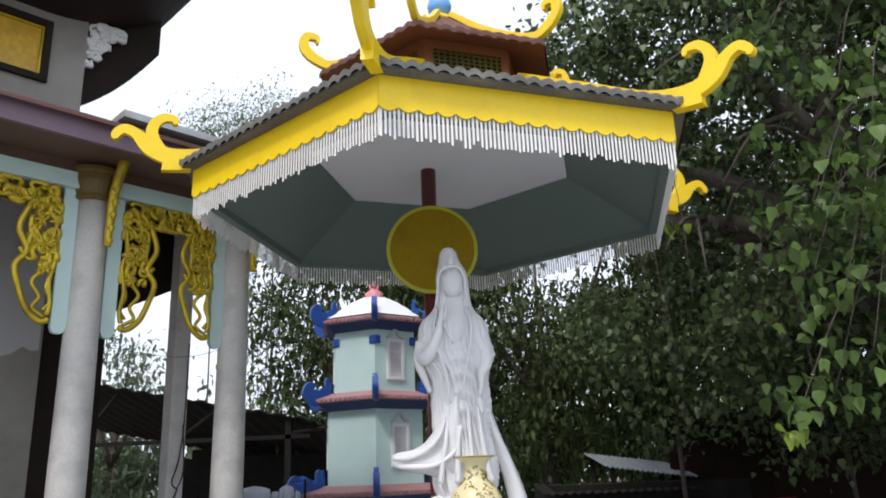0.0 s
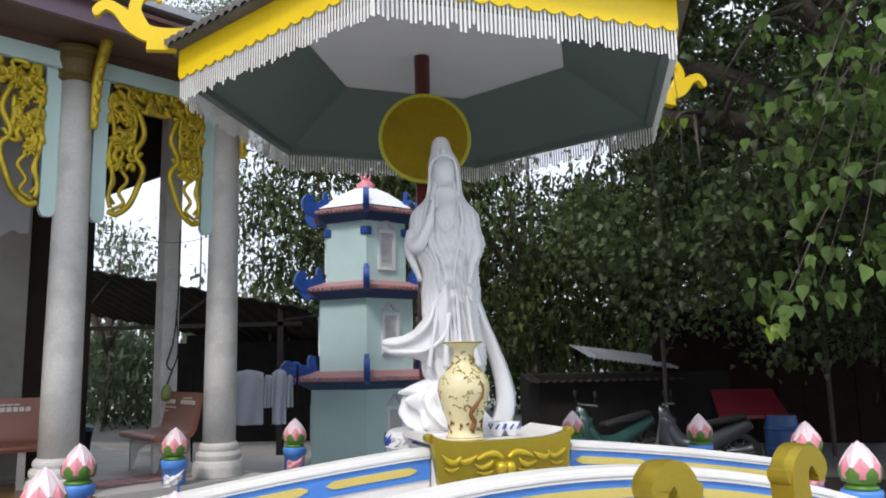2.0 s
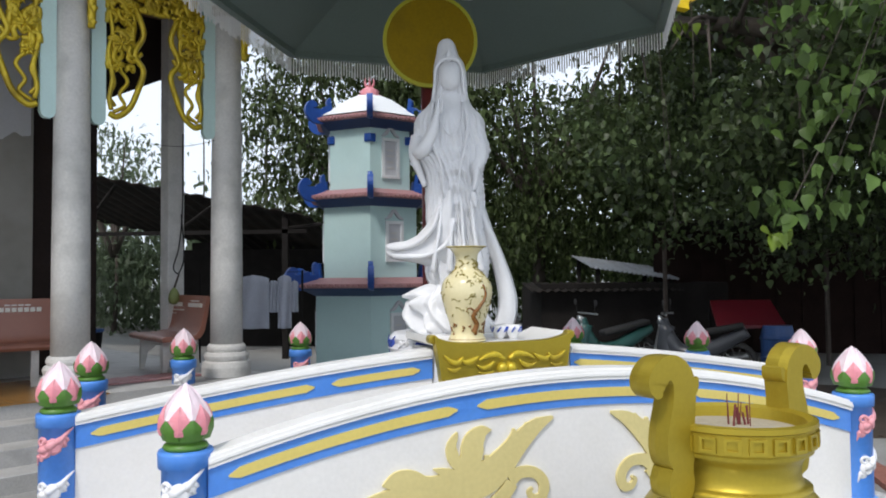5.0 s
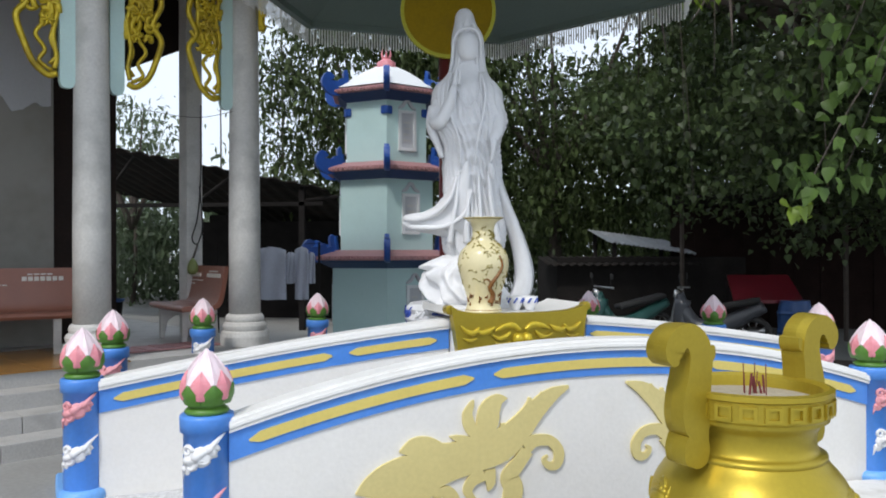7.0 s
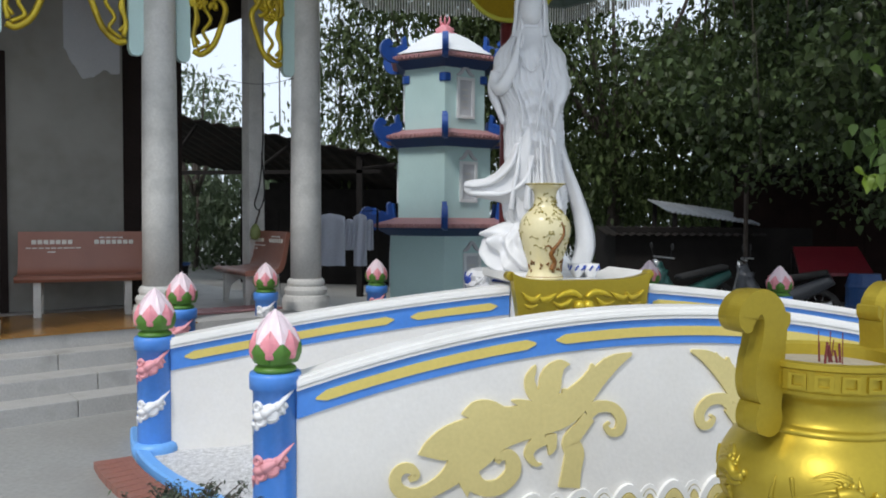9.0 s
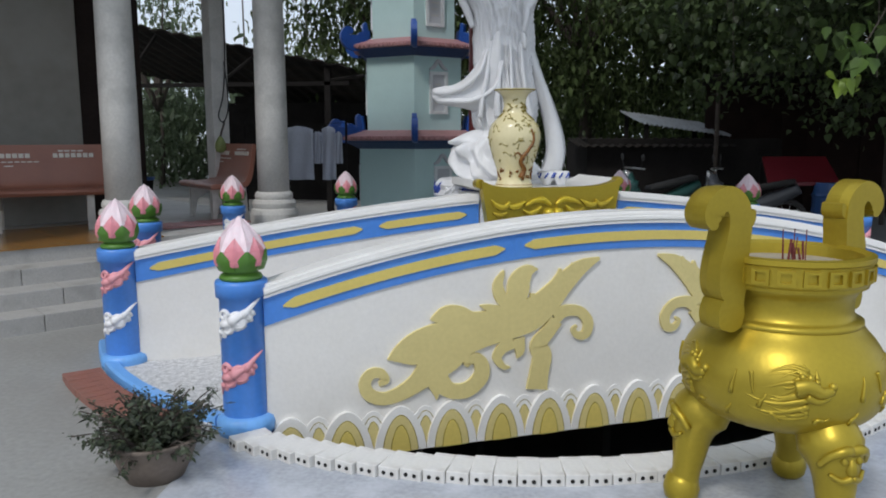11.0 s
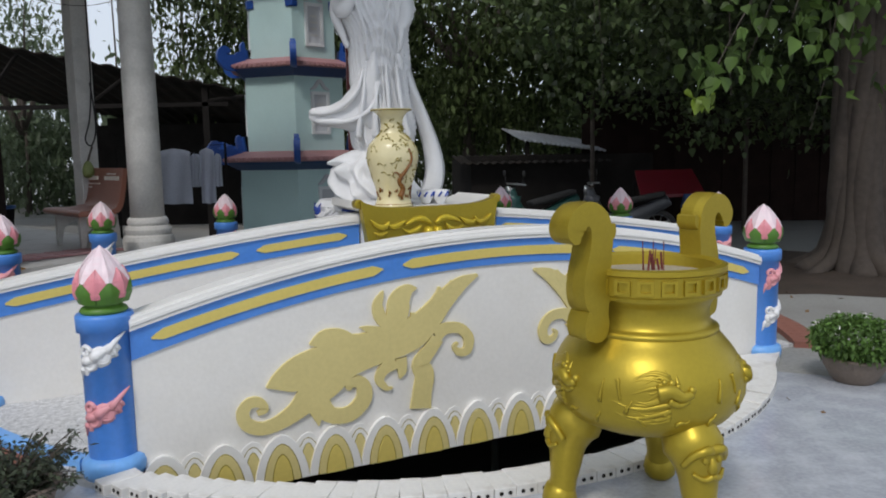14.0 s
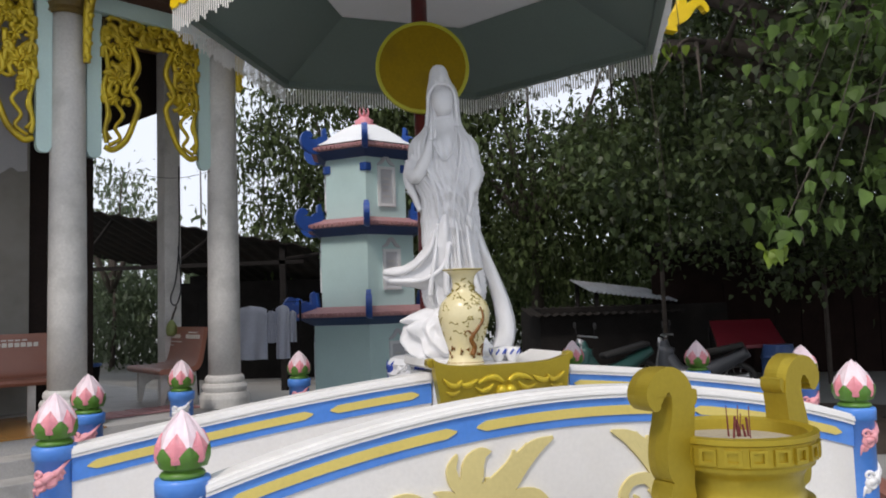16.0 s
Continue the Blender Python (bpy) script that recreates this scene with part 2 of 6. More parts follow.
def box(bm, x0, x1, y0, y1, z0, z1, m=None, bev=0.0):
    v = [bm.verts.new((x, y, z)) for x in (x0, x1) for y in (y0, y1) for z in (z0, z1)]
    fs = [bm.faces.new([v[i] for i in q]) for q in ((0, 1, 3, 2), (4, 6, 7, 5), (0, 4, 5, 1), (2, 3, 7, 6), (0, 2, 6, 4), (1, 5, 7, 3))]
    if bev:
        es = list({e for f in fs for e in f.edges})
        r = bmesh.ops.bevel(bm, geom=es, offset=bev, segments=2, affect="EDGES", profile=0.5)
        v = list({w for f in r["faces"] for w in f.verts} | {w for w in v if w.is_valid})
    if m:
        bmesh.ops.transform(bm, matrix=m, verts=v)
    return bm


def lathe(bm, prof, seg=32, m=None, a0=0.0, wob=None, cap=True):
    """A surface turned about z from (radius, height) pairs. wob(angle, i) may scale the radius."""
    rings = []
    for i, (r, z) in enumerate(prof):
        ring = []
        for k in range(seg):
            a = a0 + 2 * math.pi * k / seg
            q = r * (wob(a, i) if wob else 1)
            p = Vector((q * math.cos(a), q * math.sin(a), z))
            ring.append(bm.verts.new(m @ p if m else p))
        rings.append(ring)
    for a, b in zip(rings, rings[1:]):
        for k in range(seg):
            bm.faces.new((a[k], a[(k + 1) % seg], b[(k + 1) % seg], b[k]))
    if cap and prof[0][0] > 1e-4:
        bm.faces.new(rings[0][::-1])
    if cap and prof[-1][0] > 1e-4:
        bm.faces.new(rings[-1])
    return bm


def smooth_path(pts, n=6):
    """A Catmull-Rom curve through tuples of any length."""
    out = []
    P = [np.array(p, float) for p in pts]
    P = [2 * P[0] - P[1]] + P + [2 * P[-1] - P[-2]]
    for i in range(1, len(P) - 2):
        for k in range(n):
            t = k / n
            out.append(0.5 * (2 * P[i] + (P[i + 1] - P[i - 1]) * t + (2 * P[i - 1] - 5 * P[i] + 4 * P[i + 1] - P[i + 2]) * t * t + (3 * P[i] - P[i - 1] - 3 * P[i + 1] + P[i + 2]) * t ** 3))
    out.append(P[-2])
    return out


def tube(bm, pts, rad, seg=8, m=None):
    """A round tube along points; rad is a number or a function of 0..1."""
    pts = [Vector(p) for p in pts]
    rings, n = [], len(pts)
    side = None
    for i, p in enumerate(pts):
        t = (pts[min(i + 1, n - 1)] - pts[max(i - 1, 0)]).normalized()
        if side is None:
            side = t.orthogonal().normalized()
        side = (side - t * side.dot(t)).normalized()
        up = t.cross(side)
        r = rad(i / (n - 1)) if callable(rad) else rad
        ring = []
        for k in range(seg):
            a = 2 * math.pi * k / seg
            q = p + side * math.cos(a) * r + up * math.sin(a) * r
            ring.append(bm.verts.new(m @ q if m else q))
        rings.append(ring)
    for a, b in zip(rings, rings[1:]):
        for k in range(seg):
            bm.faces.new((a[k], a[(k + 1) % seg], b[(k + 1) % seg], b[k]))
    bm.faces.new(rings[0][::-1])
    bm.faces.new(rings[-1])
    return bm


def ribbon(bm, pts, depth, m, n=6, chamfer=0.25):
    """A flat bar along (x, z, half width) points, its face towards -y, depth thick, with softened edges; m places it."""
    P = smooth_path(pts, n)
    rows = []
    for i, p in enumerate(P):
        t = P[min(i + 1, len(P) - 1)][:2] - P[max(i - 1, 0)][:2]
        t = t / (np.hypot(*t) + 1e-9)
        nx, nz, w = -t[1], t[0], max(p[2], 0.001)
        row = []
        for o, y in ((-1, 0), (-1, -depth * 0.6), (-1 + chamfer, -depth), (1 - chamfer, -depth), (1, -depth * 0.6), (1, 0)):
            row.append(bm.verts.new(m @ Vector((p[0] + nx * w * o, y, p[1] + nz * w * o))))
        rows.append(row)
    for a, b in zip(rows, rows[1:]):
        for k in range(6):
            bm.faces.new((a[k], a[(k + 1) % 6], b[(k + 1) % 6], b[k]))
    bm.faces.new(rows[0])
    bm.faces.new(rows[-1][::-1])
    return bm


def prism(bm, outline, y0, y1, m=None):
    """A flat outline of (x, z) points, thick from y0 to y1."""
    a = [bm.verts.new((x, y0, z)) for x, z in outline]
    b = [bm.verts.new((x, y1, z)) for x, z in outline]
    n = len(outline)
    bm.faces.new(a)
    bm.faces.new(b[::-1])
    for k in range(n):
        bm.faces.new((a[k], b[k], b[(k + 1) % n], a[(k + 1) % n]))
    if m:
        bmesh.ops.transform(bm, matrix=m, verts=a + b)
    return bm


def strip(bm, bottom, top, y0, y1, m=None):
    """A wall between two rows of (x, z) points of equal count, thick from y0 to y1."""
    n = len(bottom)
    g = [[bm.verts.new((p[0], y, p[1])) for p in row] for row in (bottom, top) for y in (y0, y1)]
    b0, b1, t0, t1 = g
    for k in range(n - 1):
        for p, q in ((b0, t0), (t0, t1), (t1, b1), (b1, b0)):
            bm.faces.new((p[k], p[k + 1], q[k + 1], q[k]))
    for k in (0, n - 1):
        bm.faces.new((b0[k], t0[k], t1[k], b1[k]))
    if m:
        bmesh.ops.transform(bm, matrix=m, verts=[v for r in g for v in r])
    return bm


def axes(origin, xdir):
    """A frame at origin whose x axis runs along xdir on the ground."""
    return pose(*origin, 0, 0, math.degrees(math.atan2(xdir[1], xdir[0])))


# ---- the plan ----
CX, CY = 0.47, 6.24                                  # centre of the round of posts
KX, KY, KR = 0.466, 5.726, 2.848                       # outer edge of the brick kerb
POSTS = {"a": (-0.665, 3.365), "b": (-1.889, 4.314), "c": (-2.506, 5.773), "d": (-2.407, 7.336), "e": (-1.49, 8.408),
         "k": (-0.06, 9.24), "f": (1.66, 9.01), "g": (2.898, 8.154), "h": (3.53, 6.95), "i": (3.227, 5.225)}
BDIR = (0.9023, 0.4312)                              # along the bridge
TDIR, TM = (0.643, 0.766), (0.766, -0.643)           # along the temple front, and out of it
TR = (-2.19, 7.95)                                   # the temple's corner column
TF = pose(TR[0], TR[1], 0, 0, 0, math.degrees(math.atan2(TDIR[1], TDIR[0])))   # x along the front, -y outwards
PORCH = 0.55


# ---- ground, pool and paving ----
def ring_sheet(bm, r0, r1, z, seg=96, step=1):
    a = [bm.verts.new((KX + r0 * math.cos(2 * math.pi * k / seg), KY + r0 * math.sin(2 * math.pi * k / seg), z)) for k in range(seg)]
    b = [bm.verts.new((KX + r1 * math.cos(2 * math.pi * k / seg), KY + r1 * math.sin(2 * math.pi * k / seg), z)) for k in range(seg)]
    for k in range(seg):
        bm.faces.new((a[k], b[k], b[(k + 1) % seg], a[(k + 1) % seg]))


bm = B()
ring_sheet(bm, 2.66, 900, 0)
tagged(part("ground", bm, M_GROUND), "worn grey concrete yard with stains", "ground", kind="structure")
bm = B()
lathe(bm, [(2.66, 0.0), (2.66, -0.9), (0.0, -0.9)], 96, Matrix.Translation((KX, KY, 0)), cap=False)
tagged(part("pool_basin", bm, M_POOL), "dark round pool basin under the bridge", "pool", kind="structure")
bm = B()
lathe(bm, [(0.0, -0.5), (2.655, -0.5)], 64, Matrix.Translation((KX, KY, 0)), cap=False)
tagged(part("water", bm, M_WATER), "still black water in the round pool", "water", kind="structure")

# polished slab in front of the pool, cut round along the kerb
bm = B()
arc = [(KX + (KR - 0.03) * math.cos(a), KY + (KR - 0.03) * math.sin(a)) for a in np.linspace(radians(-116), radians(-19), 48)]
outer = [(-0.78, 3.12), (-0.28, -4), (9.0, -4), (9.0, 0.85), (3.49, 4.65)]
vs = [bm.verts.new((x, y, 0.005)) for x, y in arc] + [bm.verts.new((x, y, 0.005)) for x, y in reversed(outer)]
fc = bm.faces.new(vs)
bmesh.ops.triangulate(bm, faces=[fc])
ext = bmesh.ops.extrude_face_region(bm, geom=bm.faces[:])
bmesh.ops.translate(bm, vec=(0, 0, -0.03), verts=[v for v in ext["geom"] if isinstance(v, bmesh.types.BMVert)])
tagged(part("pavement", bm, M_SLAB), "polished blue-grey terrazzo paving before the pool", "pavement", kind="structure")


# ---- lotus posts ----
def bud_r(z):
    """Radius of the lotus bud at height z above the post."""
    k = [(0.0, 0.085), (0.02, 0.075), (0.05, 0.1), (0.10, 0.12), (0.15, 0.118), (0.20, 0.097), (0.25, 0.062), (0.29, 0.028), (0.315, 0.004)]
    return float(np.interp(z, [a for a, _ in k], [b for _, b in k]))


def petal(bm, z0, z1, ang, half, off, rows=7):
    """A pointed petal that lies on the bud."""
    g = []
    for i in range(rows + 1):
        t = i / rows
        z = z0 + (z1 - z0) * t
        w = half * (1 - t ** 2.2) + 0.002
        r = bud_r(z) + off * (1 - 0.2 * t)
        g.append([bm.verts.new(((r + (0.008 if j == 2 else 0)) * math.cos(ang + w * o), (r + (0.008 if j == 2 else 0)) * math.sin(ang + w * o), z)) for j, o in enumerate((-1, -0.5, 0, 0.5, 1))])
    for a, b in zip(g, g[1:]):
        for j in range(4):
            bm.faces.new((a[j], a[j + 1], b[j + 1], b[j]))


def cloud(bm, scale, ang, z, r, flip=1):
    """A small curled cloud that clings to a post."""
    def put(x, zz):
        a = ang + flip * x / r
        return (math.cos(a) * (r + 0.004), math.sin(a) * (r + 0.004), z + zz)
    s = scale
    for cx, cz, q in ((-0.03, -0.02, 0.03), (0.012, 0.002, 0.034), (-0.045, 0.02, 0.02), (0.035, 0.022, 0.02)):
        pts = [put((cx + q * (1 - t * 0.75) * math.cos(7.5 * t)) * s, (cz + q * (1 - t * 0.75) * math.sin(7.5 * t)) * s) for t in np.linspace(0, 1, 14)]
        tube(bm, pts, lambda t: 0.0085 * s * (1 - 0.3 * t), 5)
    for cx, cz, q in ((-0.035, -0.012, 0.034), (0.0, 0.004, 0.036), (0.03, 0.02, 0.026), (-0.055, -0.04, 0.02)):
        a = ang + flip * cx * s / r
        lathe(bm, [(0.0, -q * s), (q * s * 0.7, -q * s * 0.7), (q * s, 0.0), (q * s * 0.7, q * s * 0.7), (0.0, q * s)], 10, Matrix.Translation(((r - 0.002) * math.cos(a), (r - 0.002) * math.sin(a), z + cz * s)) @ pose(0, 0, 0, 0, 0, math.degrees(a)) @ Matrix.Diagonal((0.28, 1, 1, 1)))
    for x0, z0, x1, z1, w in ((-0.06, -0.035, -0.075, -0.075, 0.012), (0.02, 0.02, 0.085, 0.075, 0.014), (-0.02, 0.0, 0.05, 0.03, 0.02), (-0.05, -0.01, 0.03, -0.015, 0.018)):
        pts = [put((x0 + (x1 - x0) * t) * s, (z0 + (z1 - z0) * t + 0.008 * math.sin(3 * t)) * s) for t in np.linspace(0, 1, 6)]
        tube(bm, pts, lambda t, w=w: max(w * (1 - t * 0.85), 0.002) * s, 6)


def lotus_post(x, y, first, turn, label):
    post = thing("lotus_post", pose(x, y, 0, 0, 0, turn), label, "post", "lotus posts round the pool")
    bm = B()
    lathe(bm, [(0.118, 0.06), (0.113, 0.1), (0.112, 0.70), (0.128, 0.705), (0.13, 0.77), (0.126, 0.785), (0.09, 0.787)], 28)
    part("shaft", bm, M_BLUE, post, smooth=False).data.shade_smooth()
    bm = B()
    lathe(bm, [(0.14, 0.0), (0.148, 0.03), (0.15, 0.06), (0.142, 0.085), (0.12, 0.1), (0.11, 0.1)], 28)
    part("base_ring", bm, M_SKYBLUE, post, smooth=True)
    bm = B()
    lathe(bm, [(0.10, 0.787), (0.108, 0.799), (0.1, 0.813), (0.085, 0.821), (0.08, 0.832), (0.095, 0.847)] + [(bud_r(z) - 0.004, z + 0.787) for z in np.linspace(0.06, 0.14, 6)], 28)
    part("calyx", bm, M_GREEN, post, "glossy green calyx", smooth=True)
    bm = B()
    lathe(bm, [(bud_r(z) - 0.003, z + 0.787) for z in np.linspace(0.11, 0.2, 7)], 24, cap=False)
    part("inner_bud", bm, M_PINK, post, "pink inner bud")
    bm = B()
    lathe(bm, [(bud_r(z) - 0.001, z + 0.787) for z in np.linspace(0.2, 0.315, 7)], 24, cap=False)
    part("bud_tip", bm, M_BLUSH, post, "pale pink bud tip")
    for nm, z0, z1, half, off, shift, ma, sm in (("sepal", 0.05, 0.155, 0.5, 0.008, 0.0, M_GREEN, True), ("pink_petal", 0.075, 0.215, 0.56, 0.005, 0.5, M_PINK, False), ("pale_petal", 0.15, 0.3, 0.45, 0.001, 0.0, M_BLUSH, False)):
        bm = B()
        petal(bm, z0, z1, 0.0, half, off)
        me = mesh_of(bm, ma, sm, nm)
        for k in range(6):
            p = new(nm, me)
            p.parent = post
            p.matrix_local = pose(0, 0, 0.787, 0, 0, 60 * (k + shift))
    for z, white in ((0.59, first == "white"), (0.32, first != "white")):
        bm = B()
        cloud(bm, 1.5, radians(-90), z, 0.112, 1)
        part("cloud_relief", bm, M_CLOUDWHITE if white else M_CLOUDPINK, post, "white cloud relief" if white else "pink cloud relief", smooth=True)
    return post


made = {}
for key, (x, y) in POSTS.items():
    first, turn = "white" if key in "adg" else "pink", {"a": 8, "b": 16, "i": 42}.get(key, 20)
    label = "blue round post with pink lotus bud at the bridge end" if key in "abhi" else "blue round post with pink lotus bud by the pool"
    if first in made:
        tagged(copy_thing(made[first], pose(x, y, 0, 0, 0, turn)), label)
    else:
        made[first] = lotus_post(x, y, first, turn, label)


# ---- the bridge ----
def arch(length, crest, drop, half, bend):
    return lambda s: crest - drop * abs((s - length / 2 + 0.02) / half) ** bend


def parapet(name, origin, length, crest, drop, bend, panels, gap, label, relief):
    """An arched bridge wall from one post to the other, with white coping, blue band and yellow inset bars."""
    m = axes((*origin, 0), BDIR)
    wall = tagged(new(name), label, "parapet")
    wall.matrix_world = m
    f = arch(length, crest, drop, length / 2 - 0.1, bend)
    low = -0.2
    spans = [(0.10, length - 0.10)] if not gap else [(0.10, gap[0]), (gap[1], length - 0.10)]
    for s0, s1 in spans:
        S = np.linspace(s0, s1, 40)
        bm = B()
        strip(bm, [(s, low) for s in S], [(s, f(s) - 0.03) for s in S], -0.055, 0.055)
        part("wall_panel", bm, M_WHITE, wall)
        for dz0, dz1, th in ((-0.012, 0.0, 0.07), (-0.03, -0.012, 0.084), (-0.046, -0.03, 0.09), (-0.052, -0.046, 0.076), (-0.068, -0.052, 0.082)):
            bm = B()
            strip(bm, [(s, f(s) + dz0) for s in S], [(s, f(s) + dz1) for s in S], -th, th)
            part("coping", bm, M_COPING, wall, "white moulded coping")
        bm = B()
        strip(bm, [(s, f(s) - 0.212) for s in S], [(s, f(s) - 0.0685) for s in S], -0.066, -0.052)
        part("blue_band", bm, M_BLUE, wall, "blue painted band")
        bm = B()
        strip(bm, [(s, f(s) - 0.212) for s in S], [(s, f(s) - 0.0685) for s in S], 0.052, 0.066)
        part("blue_band", bm, M_BLUE, wall, "blue painted band")
    for s0, s1 in panels:
        S = np.concatenate([[s0, s0 + 0.03], np.linspace(s0 + 0.055, s1 - 0.055, 14), [s1 - 0.03, s1]])
        bm = B()
        w = [0.004, 0.017] + [0.027] * 14 + [0.017, 0.004]
        for y0, y1 in ((-0.074, -0.0645),):
            strip(bm, [(s, f(s) - 0.14 - q) for s, q in zip(S, w)], [(s, f(s) - 0.14 + q) for s, q in zip(S, w)], y0, y1)
        part("inset_bar", bm, M_YELLOW, wall, "pale yellow inset bar")
    if relief:
        for k in range(15):
            s = 0.21 + 0.29 * k
            if s > length - 0.2:
                break
            for (half, top, th, ma, nm) in ((0.143, 0.05, 0.08, M_COPING, "petal"), (0.1, 0.006, 0.082, M_GLAZEOLIVE, "petal_line"), (0.095, 0.001, 0.085, M_CREAM, "petal_heart"), (0.057, -0.048, 0.087, M_GLAZEOLIVE, "petal_groove"), (0.052, -0.054, 0.09, M_YELLOW, "petal_core")):
                bm = B()
                ol = [(s + half * math.cos(a), low + 0.012 + (top - low) * max(0.0, 1 - abs(math.cos(a)) ** 1.85) ** 0.6) for a in np.linspace(0, math.pi, 17)]
                prism(bm, ol, -th, -0.05)
                part(nm, bm, ma, wall)
            for q, ma in ((0.0, M_COPING), (0.026, M_GLAZEOLIVE), (0.03, M_COPING), (0.054, M_GLAZEOLIVE), (0.058, M_CREAM)):
                bm = B()
                ol = [(s + 0.145 + (0.1 - q) * math.cos(a), low + 0.012 + (0.235 - q) * math.sin(a)) for a in np.linspace(0, math.pi, 11)]
                prism(bm, ol, -0.06 - q * 0.1, -0.05)
                part("back_petal", bm, ma, wall)
        for side in (0, 1):
            mm = Matrix.Identity(4) if side == 0 else Matrix.Translation((length, 0, 0)) @ Matrix.Diagonal((-1, 1, 1, 1))
            base = Matrix.Translation((0, -0.055, 0)) @ mm
            piece = [0]

            def leaf_piece(pts):
                bm = B()
                piece[0] += 1
                ribbon(bm, pts, 0.016 + 0.00006 * piece[0], base, 7, chamfer=0.015)
                part("scroll_leaf", bm, M_CREAM, wall)

            # the long stem with its curl, broad leaf and shoulder
            leaf_piece([(0.677, 0.193, 0.012), (0.715, 0.211, 0.021), (0.689, 0.251, 0.026), (0.638, 0.253, 0.029), (0.604, 0.208, 0.032), (0.623, 0.145, 0.035), (0.701, 0.11, 0.035), (0.804, 0.134, 0.042), (0.912, 0.2, 0.061), (1.02, 0.31, 0.115), (1.122, 0.415, 0.13), (1.265, 0.444, 0.102), (1.397, 0.469, 0.098), (1.549, 0.505, 0.092), (1.654, 0.583, 0.078), (1.743, 0.671, 0.062), (1.852, 0.758, 0.043), (1.965, 0.804, 0.008)])
            leaf_piece([(0.728, 0.323, 0.003), (0.79, 0.345, 0.05), (0.86, 0.362, 0.085), (0.95, 0.385, 0.1), (1.06, 0.41, 0.1)])
            leaf_piece([(0.964, 0.52, 0.004), (1.0, 0.528, 0.03), (1.05, 0.535, 0.055), (1.12, 0.52, 0.066), (1.21, 0.475, 0.06), (1.315, 0.463, 0.045)])
            # the great lower curl and its spike
            leaf_piece([(0.985, 0.31, 0.075), (1.003, 0.2, 0.06), (1.071, 0.12, 0.044), (1.172, 0.112, 0.045), (1.25, 0.175, 0.046), (1.255, 0.245, 0.042), (1.218, 0.285, 0.032), (1.169, 0.266, 0.02), (1.18, 0.243, 0.008)])
            leaf_piece([(0.973, 0.2, 0.043), (0.991, 0.133, 0.028), (0.997, 0.076, 0.003)])
            # small curls below the stem
            leaf_piece([(1.443, 0.367, 0.046), (1.376, 0.328, 0.033), (1.347, 0.274, 0.026), (1.385, 0.223, 0.016), (1.425, 0.217, 0.003)])
            leaf_piece([(1.478, 0.378, 0.033), (1.482, 0.306, 0.027), (1.467, 0.263, 0.003)])
            # the stalk and the curl beside it
            leaf_piece([(1.59, 0.072, 0.065), (1.602, 0.164, 0.058), (1.619, 0.261, 0.058), (1.596, 0.33, 0.051), (1.657, 0.404, 0.041), (1.704, 0.464, 0.041)])
            leaf_piece([(1.687, 0.482, 0.048), (1.758, 0.513, 0.034), (1.848, 0.503, 0.031), (1.902, 0.44, 0.032), (1.89, 0.371, 0.028), (1.839, 0.364, 0.021), (1.81, 0.401, 0.014), (1.832, 0.422, 0.007)])
            # the flower above, and the teeth of the upper stem
            leaf_piece([(1.433, 0.553, 0.029), (1.369, 0.614, 0.035), (1.348, 0.685, 0.029), (1.37, 0.739, 0.016), (1.384, 0.765, 0.003)])
            leaf_piece([(1.449, 0.558, 0.046), (1.465, 0.635, 0.065), (1.48, 0.706, 0.062), (1.529, 0.755, 0.036), (1.583, 0.763, 0.003)])
            leaf_piece([(1.49, 0.563, 0.026), (1.551, 0.588, 0.02), (1.556, 0.626, 0.013)])
            leaf_piece([(1.245, 0.578, 0.003), (1.292, 0.563, 0.019), (1.382, 0.531, 0.032), (1.481, 0.5, 0.033)])
            leaf_piece([(1.673, 0.646, 0.034), (1.716, 0.706, 0.027), (1.721, 0.757, 0.007)])
            leaf_piece([(1.744, 0.703, 0.034), (1.787, 0.748, 0.024), (1.799, 0.786, 0.003)])
    return wall


near_len = 4.314
parapet("bridge_parapet", POSTS["a"], near_len, 1.066, 0.31, 2.0, [(0.195, 1.385), (1.503, 2.81), (2.93, 4.105)], None, "white arched bridge wall with golden scroll relief", True)
FAR = (-1.889, 4.314)
far_len = 5.96
parapet("bridge_parapet", FAR, far_len, 1.103, 0.329, 1.5, [(0.187, 1.58), (1.7, 2.345), (3.615, 4.26), (4.38, 5.77)], (2.44, 3.58), "white arched bridge wall beside the altar", False)

# deck between the two walls
S = np.linspace(-0.25, 4.75, 30)
bm = B()
df = lambda s: 0.02 + 0.5 * max(0, 1 - ((s - 2.2) / 2.35) ** 2)
strip(bm, [(s, df(s) - 0.18) for s in S], [(s, df(s)) for s in S], 0.06, 1.49, axes((*POSTS["a"], 0), BDIR))
tagged(part("bridge_deck", bm, M_PEBBLE), "white pebble-dashed arched bridge deck", "bridge deck", kind="structure")
# blue kerb at the bridge's foot
bm = B()
P = [np.array((CX + 3.14 * math.cos(radians(a)), CY + 3.14 * math.sin(radians(a)))) for a in np.linspace(-149, -110, 26)]
def arc_bar(bm, r0, r1, z0, z1, a0, a1, n):
    """A bar bent round the pool's centre."""
    rows = []
    for t in np.linspace(radians(a0), radians(a1), n):
        rows.append([bm.verts.new((CX + r * math.cos(t), CY + r * math.sin(t), z)) for r, z in ((r0, z0), (r0, z1 - 0.012), (r0 + 0.012, z1), (r1 - 0.012, z1), (r1, z1 - 0.012), (r1, z0))])
    for p, q in zip(rows, rows[1:]):
        for k in range(6):
            bm.faces.new((p[k], p[(k + 1) % 6], q[(k + 1) % 6], q[k]))
    bm.faces.new(rows[0]), bm.faces.new(rows[-1][::-1])


